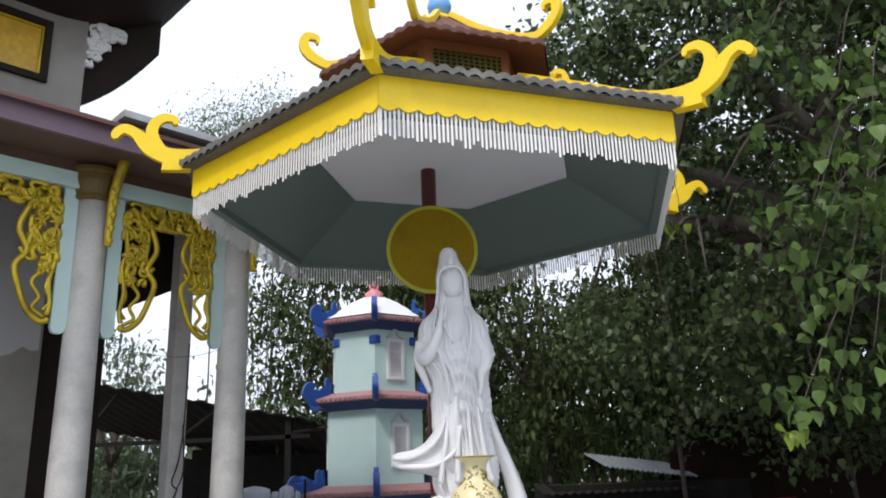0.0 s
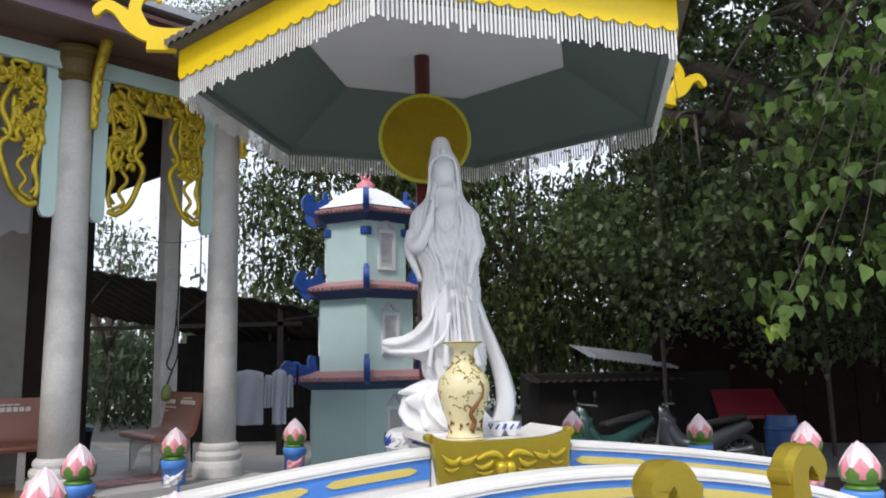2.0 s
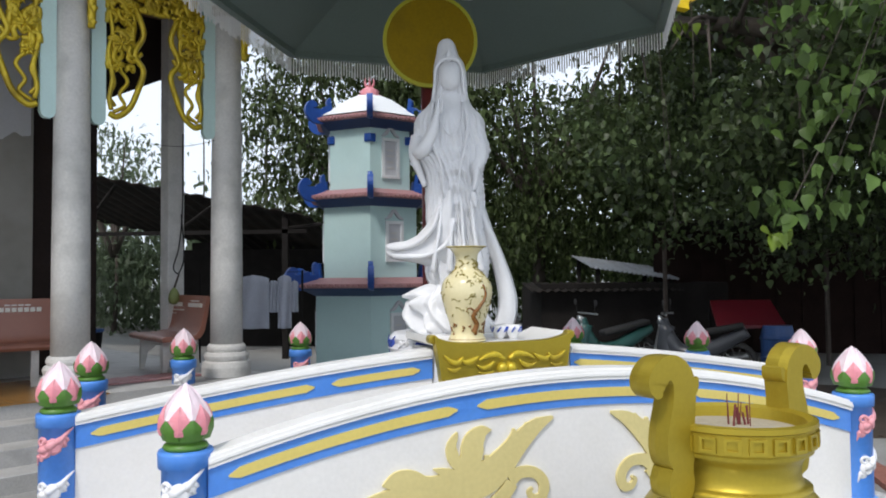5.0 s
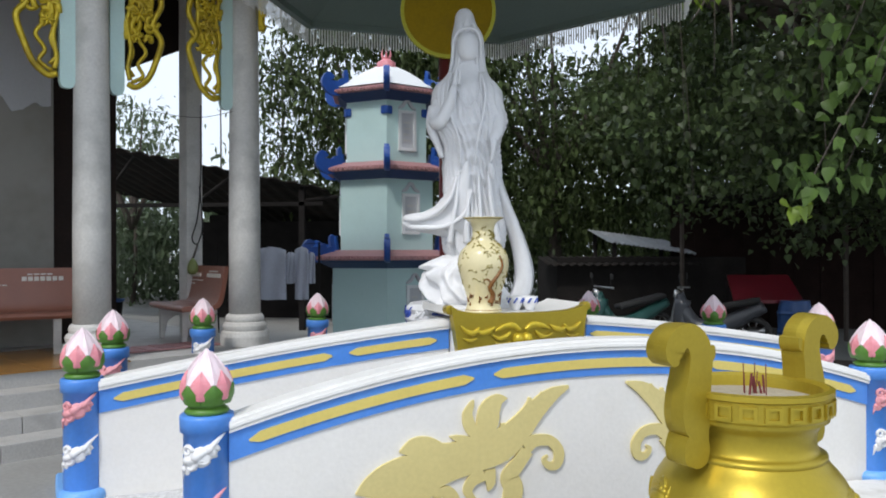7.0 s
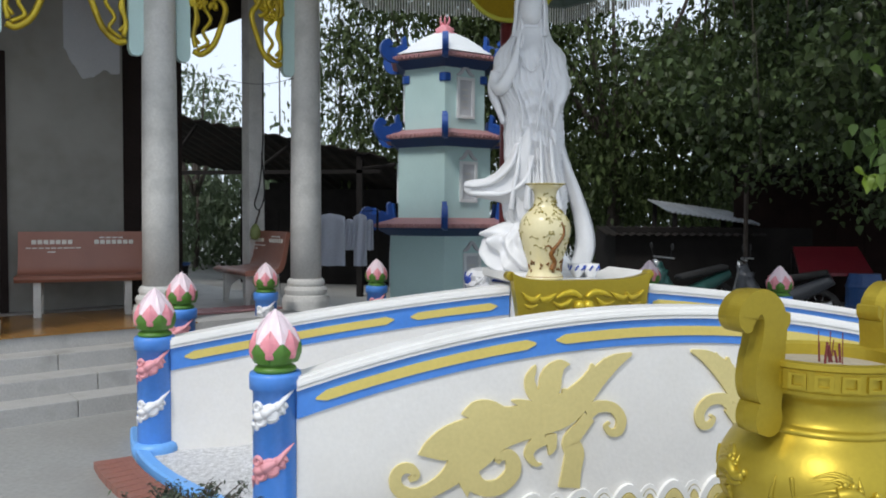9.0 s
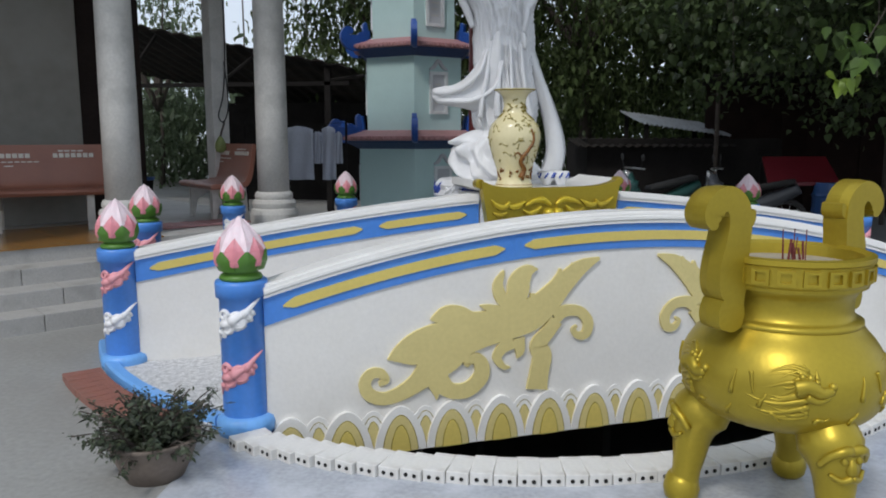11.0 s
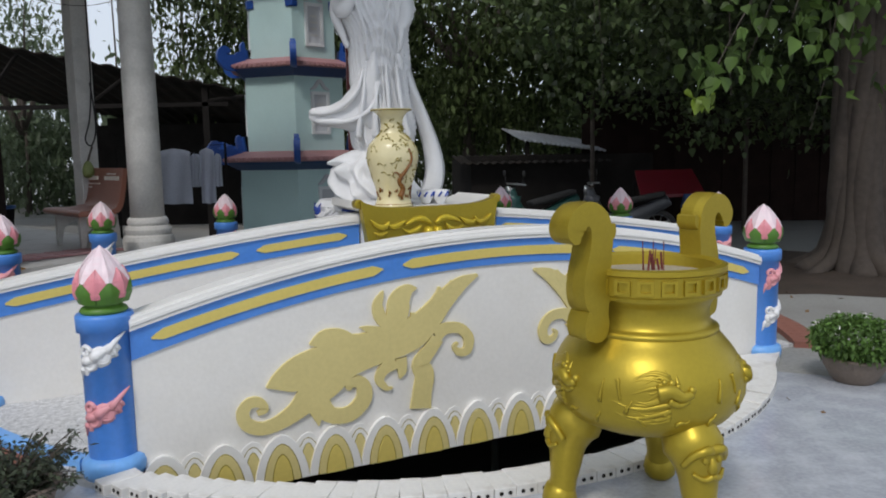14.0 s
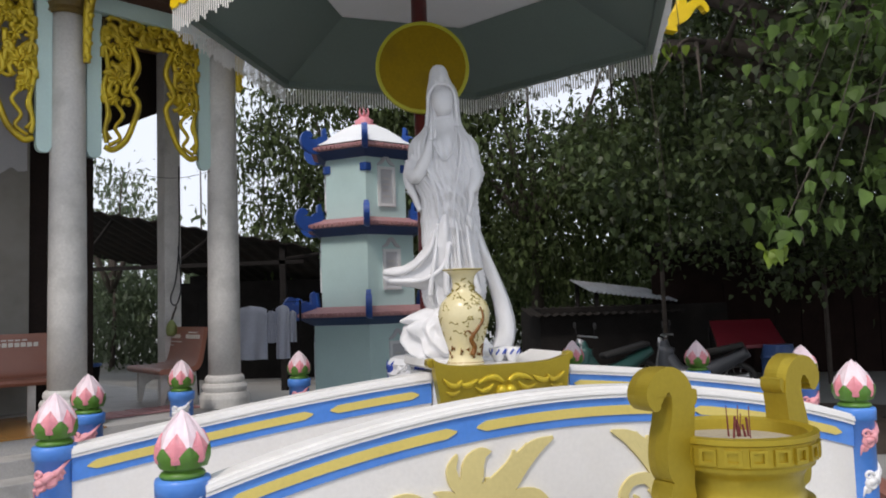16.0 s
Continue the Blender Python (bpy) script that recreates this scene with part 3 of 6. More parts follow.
arc_bar(bm, 3.1, 3.18, 0.0, 0.075, -150, -114, 30)
tagged(part("kerb", bm, M_SKYBLUE), "low blue painted kerb at the bridge foot", "kerb", kind="structure")
# pebble ground between the kerb and the deck
bm = B()
vs = [bm.verts.new((p[0], p[1], 0.035)) for p in P] + [bm.verts.new((-0.42, 3.55, 0.035)), bm.verts.new((-0.5, 3.8, 0.035)), bm.verts.new((-1.5, 4.75, 0.035))]
fc = bm.faces.new(vs)
ext = bmesh.ops.extrude_face_region(bm, geom=[fc])
bmesh.ops.translate(bm, vec=(0, 0, -0.05), verts=[v for v in ext["geom"] if isinstance(v, bmesh.types.BMVert)])
tagged(part("pebble_apron", bm, M_PEBBLE), "white pebble-dash apron at the bridge foot", "paving", kind="structure")


# ---- altar, vase and cups ----
AL = axes((0.367, 5.17, 0), BDIR)
altar = thing("altar_table", AL, "white masonry altar with carved gold front and upturned ends", "altar")
bm = B()
box(bm, 0.05, 1.05, 0.03, 0.85, -0.85, 1.07, None, 0.008)
part("body", bm, M_WHITE, altar)
bm = B()
S = np.linspace(-0.01, 1.09, 27)
topz = lambda s: 1.12 + 0.06 * (abs(s - 0.54) / 0.55) ** 5
strip(bm, [(s, topz(s) - 0.055) for s in S], [(s, topz(s)) for s in S], -0.0, 0.62)
box(bm, 0.05, 1.05, 0.63, 0.85, 1.068, 1.11)
part("top", bm, M_COPING, altar, "white altar top with scrolled ends")
bm = B()
strip(bm, [(0.54 + (s - 0.54) * 0.9, 0.84) for s in S], [(s, topz(s) + 0.004) for s in S], -0.045, 0.028)
for sg in (-0.012, 1.092):
    lathe(bm, [(0.026, -0.05), (0.034, -0.045), (0.034, 0.02), (0.02, 0.024)], 14, Matrix.Translation((sg, 0, 1.158)) @ pose(0, 0, 0, 90, 0, 0))
part("apron", bm, M_GOLD, altar, "gold painted carved apron")
g = Matrix.Translation((0, -0.045, -0.03))
for sg in (1, -1):
    w = lambda pts: [(0.54 + sg * a, b, c) for a, b, c in pts]
    for pts, dp in (([(0.02, 1.03, 0.012), (0.08, 1.065, 0.022), (0.15, 1.06, 0.018), (0.22, 1.03, 0.008)], 0.022), ([(0.1, 1.02, 0.006), (0.14, 0.985, 0.018), (0.19, 0.975, 0.014), (0.24, 1.0, 0.004)], 0.025), ([(0.22, 1.06, 0.004), (0.27, 1.03, 0.02), (0.32, 1.02, 0.018), (0.36, 1.05, 0.004)], 0.02), ([(0.34, 1.06, 0.005), (0.38, 1.02, 0.02), (0.43, 1.03, 0.018), (0.48, 1.075, 0.004)], 0.021), ([(0.36, 0.985, 0.006), (0.41, 0.965, 0.016), (0.46, 0.985, 0.004)], 0.018), ([(0.1, 0.95, 0.004), (0.15, 0.93, 0.014), (0.22, 0.945, 0.004)], 0.017)):
        bm = B()
        ribbon(bm, w(pts), dp, g)
        part("carved_leaf", bm, M_GILD, altar, "gilded carved leaf", smooth=True)
    bm = B()
    lathe(bm, [(0.0, -0.045), (0.03, -0.036), (0.045, 0.0), (0.03, 0.036), (0, 0.045)], 14, Matrix.Translation((0.54 + sg * 0.035, -0.055, 0.935)))
    part("carved_fruit", bm, M_GILD, altar, "gilded carved fruit", smooth=True)

VX, VY, VZ = 0.585, 5.48, 1.122
vase = thing("vase", pose(VX, VY, VZ, 0, 0, 8), "tall cream porcelain vase painted with brown blossom branches", "vase")
vprof = [(0.0, 0.0), (0.132, 0.0), (0.135, 0.02), (0.122, 0.06), (0.128, 0.12), (0.16, 0.22), (0.186, 0.32), (0.19, 0.38), (0.17, 0.45), (0.12, 0.505), (0.09, 0.54), (0.08, 0.6), (0.092, 0.655), (0.13, 0.69), (0.152, 0.7), (0.146, 0.703), (0.088, 0.655), (0.075, 0.59), (0.0, 0.56)]
vp = smooth_path(vprof, 4)
bm = B()
lathe(bm, [(max(p[0], 0.0), p[1]) for p in vp], 40)
part("body", bm, M_PORCELAIN, vase, smooth=True)
vr = lambda z: float(np.interp(z, [p[1] for p in vprof[1:15]], [p[0] for p in vprof[1:15]])) + 0.0015
for z0, z1, ma, nm in ((0.003, 0.02, M_GLAZEBROWN, "foot_band"), (0.692, 0.701, M_GLAZEOLIVE, "lip_band")):
    bm = B()
    lathe(bm, [(vr(z0), z0), (vr((z0 + z1) / 2) + 0.002, (z0 + z1) / 2), (vr(z1) + 0.001, z1)], 40)
    part(nm, bm, ma, vase, smooth=True)


def on_vase(a, z):
    return (vr(z) * math.cos(a), vr(z) * math.sin(a), z)


rnd = random.Random(5)
bm = B()
P = smooth_path([(-1.25, 0.07), (-1.1, 0.13), (-1.35, 0.19), (-1.05, 0.27), (-0.85, 0.34), (-0.95, 0.42)], 5)
tube(bm, [on_vase(a, z) for a, z in P], lambda t: 0.024 * (1 - 0.65 * t), 6)
P = smooth_path([(-1.2, 0.2), (-1.5, 0.25), (-1.7, 0.22)], 5)
tube(bm, [on_vase(a, z) for a, z in P], lambda t: 0.011 * (1 - 0.8 * t), 6)
for k in range(26):
    a, z = rnd.uniform(-2.9, 0.1), rnd.uniform(0.05, 0.13)
    pts = [on_vase(a + 0.12 * t * rnd.uniform(-1, 1), z + 0.02 * math.sin(3 * t)) for t in (0, 0.5, 1)]
    tube(bm, pts, 0.006, 5)
part("painted_trunk", bm, M_GLAZEBROWN, vase, "brown painted tree trunk", smooth=True)
bm = B()
for k in range(60):
    a, z = rnd.uniform(-3.0, 0.2), rnd.uniform(0.18, 0.62)
    da, dz = rnd.uniform(-0.35, 0.35), rnd.uniform(-0.04, 0.05)
    tube(bm, [on_vase(a + da * t, min(z + dz * t + 0.01 * math.sin(5 * t), 0.65)) for t in np.linspace(0, 1, 5)], lambda t: 0.0045 * (1.2 - t), 5)
    lathe(bm, [(0, -0.006), (0.01, 0), (0, 0.006)], 6, Matrix.Translation(on_vase(a + da, min(z + dz, 0.65))))
tagged(part("painted_foliage", bm, M_GLAZEOLIVE, vase, "olive painted twigs and blossom", smooth=True), kind="stuff")

for k, (s, y) in enumerate(((0.62, 0.24), (0.72, 0.2), (0.7, 0.3))):
    p = AL @ Vector((s, y, 1.122))
    cup = thing("tea_cup", Matrix.Translation(p) @ Matrix.Diagonal((1.25, 1.25, 1.25, 1)), "small white porcelain cup with cobalt pattern", "cup", "cups on the altar")
    bm = B()
    lathe(bm, [(0.0, 0.0), (0.026, 0.0), (0.027, 0.012), (0.045, 0.04), (0.05, 0.085), (0.046, 0.085), (0.04, 0.04), (0.0, 0.02)], 20)
    part("bowl", bm, M_STATUE, cup, smooth=True)
    bm = B()
    for j in range(7):
        a = j * 0.9
        pts = [((0.049 + 0.0012) * math.cos(a + 0.45 * t) * (0.9 + 0.1 * t), (0.0502) * math.sin(a + 0.45 * t) * (0.9 + 0.1 * t), 0.045 + 0.03 * t) for t in np.linspace(0, 1, 5)]
        tube(bm, pts, 0.006, 5)
    part("pattern", bm, M_COBALT, cup, "cobalt blue painted pattern", smooth=True)


# ---- incense urn ----
UX, UY = 1.76, 2.848
urn = thing("incense_urn", pose(UX, UY, 0.005), "large gold-painted incense urn on three legs", "incense urn")
bm = B()
up = smooth_path([(0.1, 0.385), (0.2, 0.392), (0.29, 0.425), (0.345, 0.475), (0.37, 0.535), (0.376, 0.59), (0.366, 0.65), (0.33, 0.715), (0.29, 0.762), (0.272, 0.785)], 4)
lathe(bm, [(p[0], p[1]) for p in up], 64)
part("belly", bm, M_GOLD, urn, smooth=True)
bm = B()
lathe(bm, [(0.27, 0.777), (0.278, 0.788), (0.277, 0.8), (0.255, 0.806), (0.245, 0.818), (0.24, 0.838), (0.238, 0.86), (0.242, 0.885), (0.252, 0.907), (0.266, 0.92), (0.268, 0.93)], 64, cap=False)
part("neck", bm, M_GOLD, urn, smooth=True)
bm = B()
lathe(bm, [(0.266, 0.926), (0.284, 0.93), (0.286, 0.942), (0.292, 0.95), (0.294, 1.022), (0.303, 1.028), (0.302, 1.046), (0.282, 1.052), (0.262, 1.04), (0.252, 0.98)], 72, cap=False)
part("rim", bm, M_GOLD, urn)
for k in range(22):
    a = 2 * math.pi * (k + 0.5) / 22
    bm = B()
    mm = pose(0.293 * math.cos(a), 0.293 * math.sin(a), 0.985, 0, 0, math.degrees(a) + 90)
    w, h = 0.03, 0.028
    for x0, x1, z0, z1 in ((-w, w, h - 0.01, h), (-w, -w + 0.012, -h, h - 0.01), (w - 0.012, w, -h, h - 0.01), (-w + 0.012, w - 0.012, -h, -h + 0.012)):
        box(bm, x0, x1, -0.01, 0.004, z0, z1, mm)
    part("rim_key", bm, M_GOLD, urn)
bm = B()
lathe(bm, [(0.0, 1.012), (0.15, 1.008), (0.258, 0.998)], 32, cap=False)
part("ash", bm, M_ASH, urn, "pale grey incense ash")
for sg in (-1, 1):
    bm = B()
    mm = pose(0, 0, -0.008, 0, 0, 36 + (180 if sg < 0 else 0)) @ Matrix.Translation((0, 0.05, 0))
    ribbon(bm, [(0.34, 0.785, 0.012), (0.34, 0.805, 0.052), (0.345, 0.845, 0.066), (0.34, 0.88, 0.06), (0.335, 0.905, 0.05), (0.34, 0.94, 0.066), (0.345, 0.985, 0.072), (0.34, 1.05, 0.068), (0.33, 1.11, 0.06), (0.322, 1.17, 0.058), (0.332, 1.23, 0.054), (0.375, 1.268, 0.046), (0.425, 1.262, 0.044), (0.458, 1.222, 0.046), (0.452, 1.185, 0.03), (0.44, 1.17, 0.006)], 0.1, mm, 7, chamfer=0.1)
    ribbon(bm, [(0.3, 1.185, 0.03), (0.268, 1.195, 0.028), (0.248, 1.225, 0.006)], 0.09, mm @ Matrix.Translation((0, -0.005, 0)), chamfer=0.12)
    part("handle", bm, M_GOLD, urn)
for ang in (176.7, 292, 64):
    mm = pose(0, 0, 0, 0, 0, ang)
    leg = B()
    pts = smooth_path([(0.24, 0, 0.45), (0.29, 0, 0.38), (0.315, 0, 0.31), (0.325, 0, 0.22), (0.335, 0, 0.14), (0.345, 0, 0.07)], 4)
    tube(leg, pts, lambda t: float(np.interp(t, [0, 0.2, 0.38, 0.5, 0.8, 1], [0.1, 0.115, 0.088, 0.074, 0.056, 0.058])), 18, mm)
    leg = part("leg", leg, M_GOLD, urn, smooth=True)
    bm = B()
    lathe(bm, [(0.0, 0.0), (0.045, 0.0), (0.066, 0.02), (0.073, 0.055), (0.066, 0.09), (0.054, 0.115), (0.0, 0.125)], 20, mm @ Matrix.Translation((0.352, 0, 0)))
    part("paw", bm, M_GOLD, leg, smooth=True)
    bm = B()
    for q in (-1, 1):
        tube(bm, smooth_path([(0.385, 0.0, 0.395), (0.395, 0.035 * q, 0.4), (0.37, 0.075 * q, 0.375), (0.345, 0.095 * q, 0.335)], 4), lambda t: 0.02 * (1.1 - 0.5 * t), 8, mm)
        lathe(bm, [(0, -0.02), (0.017, 0), (0, 0.02)], 10, mm @ Matrix.Translation((0.392, 0.03 * q, 0.362)))
        tube(bm, smooth_path([(0.398, 0.0, 0.3), (0.392, 0.035 * q, 0.29), (0.37, 0.07 * q, 0.31)], 4), lambda t: 0.014 * (1.1 - 0.6 * t), 8, mm)
    lathe(bm, [(0, -0.04), (0.026, -0.012), (0.018, 0.02), (0, 0.045)], 10, mm @ Matrix.Translation((0.393, 0, 0.335)))
    part("mask_relief", bm, M_GOLD, leg, "raised ornament at the top of the leg", smooth=True)


def belly(a, z, off=0.0):
    r = float(np.interp(z, [p[1] for p in up], [p[0] for p in up])) + off
    return (r * math.cos(a), r * math.sin(a), z)


# scaly heads with flowing manes, raised low on the belly
rr = random.Random(11)
for base_a in (-1.68, -0.4, -2.9, 0.9):
    bm = B()
    at = lambda u, z, d=0.0: belly(base_a + u, z, d)
    for k in range(20):
        z0, L, w, ph = 0.665 - 0.0075 * k, rr.uniform(0.25, 0.66), rr.uniform(0.006, 0.012), rr.uniform(-0.6, 0.6)
        tube(bm, [at(0.08 - L * t, z0 + (0.012 + 0.012 * t) * math.sin(4.5 * t + ph + 0.2 * k) + 0.05 * t * (0.45 - k / 20), -0.003) for t in np.linspace(0, 1, 12)], lambda t, w=w: w * (1.15 - t), 6)
    tube(bm, smooth_path([at(-0.04, 0.615, -0.004), at(0.08, 0.625), at(0.18, 0.605, 0.002), at(0.29, 0.612)], 5), lambda t: 0.034 * (1 - 0.55 * t), 12)
    tube(bm, smooth_path([at(0.06, 0.59, -0.003), at(0.16, 0.575), at(0.26, 0.588, -0.002)], 5), lambda t: 0.017 * (1.05 - 0.5 * t), 8)
    for u, z, q in ((0.09, 0.652, 0.016), (0.15, 0.64, 0.012), (0.29, 0.626, 0.016), (0.02, 0.655, 0.014), (0.0, 0.6, 0.018)):
        lathe(bm, [(0, -q), (q * 0.8, -q * 0.6), (q, 0), (q * 0.8, q * 0.6), (0, q)], 10, Matrix.Translation(at(u, z, 0.0)))
    for u0, u1, z1 in ((0.05, -0.08, 0.7), (0.1, 0.03, 0.7), (0.15, 0.15, 0.685)):
        tube(bm, [at(u0 + (u1 - u0) * t, 0.645 + (z1 - 0.645) * t, -0.002) for t in np.linspace(0, 1, 5)], lambda t: 0.01 * (1.1 - t), 6)
    tagged(part("relief", bm, M_GOLD, urn, "raised beast head with flowing mane on the belly", smooth=True), kind="stuff")
    bm = B()
    for u, z, L, lean in ((0.22, 0.5, 0.14, 0.4), (0.05, 0.53, 0.08, -0.25), (0.62, 0.61, 0.03, 1.5), (-0.32, 0.56, 0.06, 0.9), (-0.42, 0.62, 0.04, -1.2), (0.56, 0.5, 0.07, 0.8), (-0.2, 0.5, 0.1, -0.4)):
        tube(bm, [at(u + L * (t - 0.5), z + 0.06 * lean * (t - 0.5) + 0.008 * math.sin(6 * t), 0.001) for t in np.linspace(0, 1, 7)], lambda t: 0.0085 * (1.1 - 0.7 * t), 6)
    tagged(part("cloud_relief", bm, M_GOLD, urn, smooth=True), kind="stuff")
for k in range(12):
    a, r = rr.uniform(0, 6.3), rr.uniform(0, 0.06)
    x, y = UX + 0.02 + r * math.cos(a), UY + r * math.sin(a)
    bm = B()
    h = rr.uniform(0.04, 0.09) + 0.03 * (k > 8)
    thick = k < 6
    tube(bm, [(0, 0, -0.01), (rr.uniform(-0.01, 0.01), rr.uniform(-0.01, 0.01), h)], 0.0045 if thick else 0.002, 6)
    st = part("incense_stick", bm, M_INCENSE)
    st.location = (x, y, 1.018)
    tagged(st, "burnt dark red incense stick standing in ash", "incense stick", "incense in the urn")


# ---- statue on the altar ----
def statue():
    bm = B()
    # height, centre x, half width, centre y, half depth
    sec = [(1.14, 0.05, 0.3, 0, 0.26), (1.2, 0.03, 0.33, 0, 0.27), (1.3, -0.02, 0.31, 0, 0.25), (1.4, -0.03, 0.3, 0, 0.24), (1.48, 0.02, 0.22, 0.02, 0.21), (1.56, 0.05, 0.22, 0, 0.2), (1.64, 0.06, 0.255, 0, 0.21),
           (1.8, 0.065, 0.265, 0, 0.21), (2.0, 0.06, 0.235, 0, 0.2), (2.15, 0.055, 0.24, 0, 0.19), (2.32, 0.05, 0.24, 0, 0.185), (2.5, 0.04, 0.24, -0.01, 0.185), (2.62, 0.025, 0.3, -0.015, 0.18),
           (2.7, 0.012, 0.335, -0.01, 0.175), (2.82, 0.01, 0.306, -0.005, 0.17), (2.92, 0.008, 0.292, 0, 0.165), (3.0, 0.008, 0.25, 0.01, 0.15), (3.06, 0.012, 0.19, 0.015, 0.13), (3.13, 0.018, 0.152, 0.02, 0.115), (3.2, 0.02, 0.14, 0.02, 0.108),
           (3.3, 0.02, 0.138, 0.015, 0.112), (3.38, 0.016, 0.137, 0.015, 0.116), (3.45, 0.01, 0.122, 0.015, 0.105), (3.5, 0.0, 0.1, 0.018, 0.088), (3.55, -0.006, 0.086, 0.018, 0.074), (3.6, -0.008, 0.074, 0.018, 0.062), (3.64, -0.008, 0.045, 0.018, 0.044), (3.655, -0.008, 0.006, 0.018, 0.006)]
    S = smooth_path(sec, 9)
    seg = 180
    edge = lambda v: 1 - 2 * abs((v % 1.0) - 0.5) ** 0.8
    rings = []
    for z, cx, hw, cy, hd in S:
        k_robe = float(np.interp(z, [1.5, 1.6, 2.5, 2.9, 3.0], [0, 1, 1, 0.25, 0]))
        k_rock = float(np.interp(z, [1.12, 1.2, 1.45, 1.56], [0.4, 1, 1, 0]))
        k_veil = float(np.interp(z, [2.75, 2.95, 3.2, 3.4], [0, 1, 0.6, 0]))
        ring = []
        for k in range(seg):
            a = 2 * math.pi * k / seg
            p = (a + math.pi / 2 + math.pi) % (2 * math.pi) - math.pi
            wob = noise.noise(Vector((math.cos(a) * 2, math.sin(a) * 2, z * 1.5)))
            long_f = edge(4.6 * p + 2.4 * (z - 2.0) * (1 + 0.5 * math.sin(p)) + 0.9 * wob)
            u_f = edge(7.0 * (z + 0.22 * (p - 0.15) ** 2 + 0.05 * wob))
            w_u = max(0, 1 - abs(p - 0.1) / 1.0) * float(np.interp(z, [2.0, 2.2, 2.6, 2.75], [0, 1, 1, 0]))
            d = 0.052 * k_robe * (long_f * (1 - 0.75 * w_u) + 0.9 * w_u * u_f) - 0.032 * k_robe
            d += 0.016 * k_veil * edge(4.2 * p + 0.35 * wob) * (abs(p) > 0.55)
            d -= 0.035 * k_veil * (abs(p) < 0.5) * (z > 3.16)
            d += 0.13 * k_rock * noise.noise(Vector((math.cos(a) * 3.2, math.sin(a) * 3.2, z * 5))) + 0.05 * k_rock * edge(2.2 * p + 4 * z)
            ring.append(bm.verts.new((cx + (hw + d) * math.cos(a), cy + (hd + d) * math.sin(a), z)))
        rings.append(ring)
    for a, b in zip(rings, rings[1:]):
        for k in range(seg):
            bm.faces.new((a[k], a[(k + 1) % seg], b[(k + 1) % seg], b[k]))
    bm.faces.new(rings[0][::-1])
    bm.faces.new(rings[-1])
    # plain smooth oval of the head, the hood's edge and a small crown
    lathe(bm, [(0.0, -0.115), (0.05, -0.105), (0.075, -0.06), (0.083, 0.0), (0.078, 0.05), (0.05, 0.09), (0.0, 0.1)], 24, pose(0.018, -0.075, 3.315) @ Matrix.Diagonal((1.12, 0.95, 1.12, 1)))
    tube(bm, smooth_path([(-0.13, -0.04, 3.1), (-0.11, -0.08, 3.24), (-0.1, -0.095, 3.36), (-0.055, -0.11, 3.435), (0.012, -0.118, 3.45), (0.08, -0.11, 3.435), (0.12, -0.095, 3.36), (0.13, -0.08, 3.24), (0.15, -0.04, 3.1)], 5), 0.014, 8)
    for x, z, h, w in ((0.012, 3.45, 0.09, 0.032), (-0.04, 3.44, 0.055, 0.024), (0.064, 3.44, 0.055, 0.024)):
        lathe(bm, [(0.0, -0.03), (w, 0.0), (w * 0.75, h * 0.5), (0.0, h)], 12, pose(x, -0.1, z, 14, 0, 0) @ Matrix.Diagonal((1, 0.5, 1, 1)))
    # hanging necklace and lapels
    tube(bm, smooth_path([(-0.1, -0.125, 3.08), (-0.07, -0.165, 2.92), (0.02, -0.195, 2.78), (0.11, -0.165, 2.92), (0.12, -0.125, 3.08)], 6), 0.008, 6)
    for x0, x1 in ((-0.15, -0.06), (0.16, 0.09)):
        tube(bm, smooth_path([(x0 * 0.8, -0.1, 3.08), (x0, -0.155, 2.92), (x0 * 0.9, -0.185, 2.75), (x1, -0.2, 2.5), (x1 * 0.8, -0.19, 2.3)], 6), lambda t: 0.018 * (1 - 0.5 * t), 8)
    # sleeves: one forearm raised, the other held low
    tube(bm, smooth_path([(-0.22, -0.04, 2.86), (-0.26, -0.09, 2.7), (-0.21, -0.16, 2.67), (-0.13, -0.2, 2.82), (-0.1, -0.195, 2.95)], 6), lambda t: float(np.interp(t, [0, 0.4, 0.75, 1], [0.05, 0.065, 0.045, 0.024])), 14)
    tube(bm, smooth_path([(-0.1, -0.195, 2.94), (-0.085, -0.2, 3.02), (-0.08, -0.195, 3.1)], 4), lambda t: 0.024 * (1 - 0.6 * t), 8)
    tube(bm, smooth_path([(-0.065, -0.2, 2.97), (-0.05, -0.21, 3.04), (-0.058, -0.205, 3.08)], 4), lambda t: 0.012 * (1.1 - 0.5 * t), 8)
    tube(bm, smooth_path([(0.22, -0.02, 2.88), (0.27, -0.07, 2.72), (0.26, -0.14, 2.58), (0.22, -0.19, 2.5)], 6), lambda t: float(np.interp(t, [0, 0.5, 1], [0.05, 0.06, 0.035])), 14)
    tube(bm, smooth_path([(0.225, -0.19, 2.52), (0.22, -0.21, 2.42), (0.2, -0.205, 2.32)], 4), lambda t: 0.026 * (1.15 - 0.6 * t), 8)
    lathe(bm, [(0.0, -0.07), (0.02, -0.05), (0.028, 0.0), (0.014, 0.04), (0.018, 0.06), (0.0, 0.062)], 12, pose(0.205, -0.215, 2.25, 0, 170, 0))

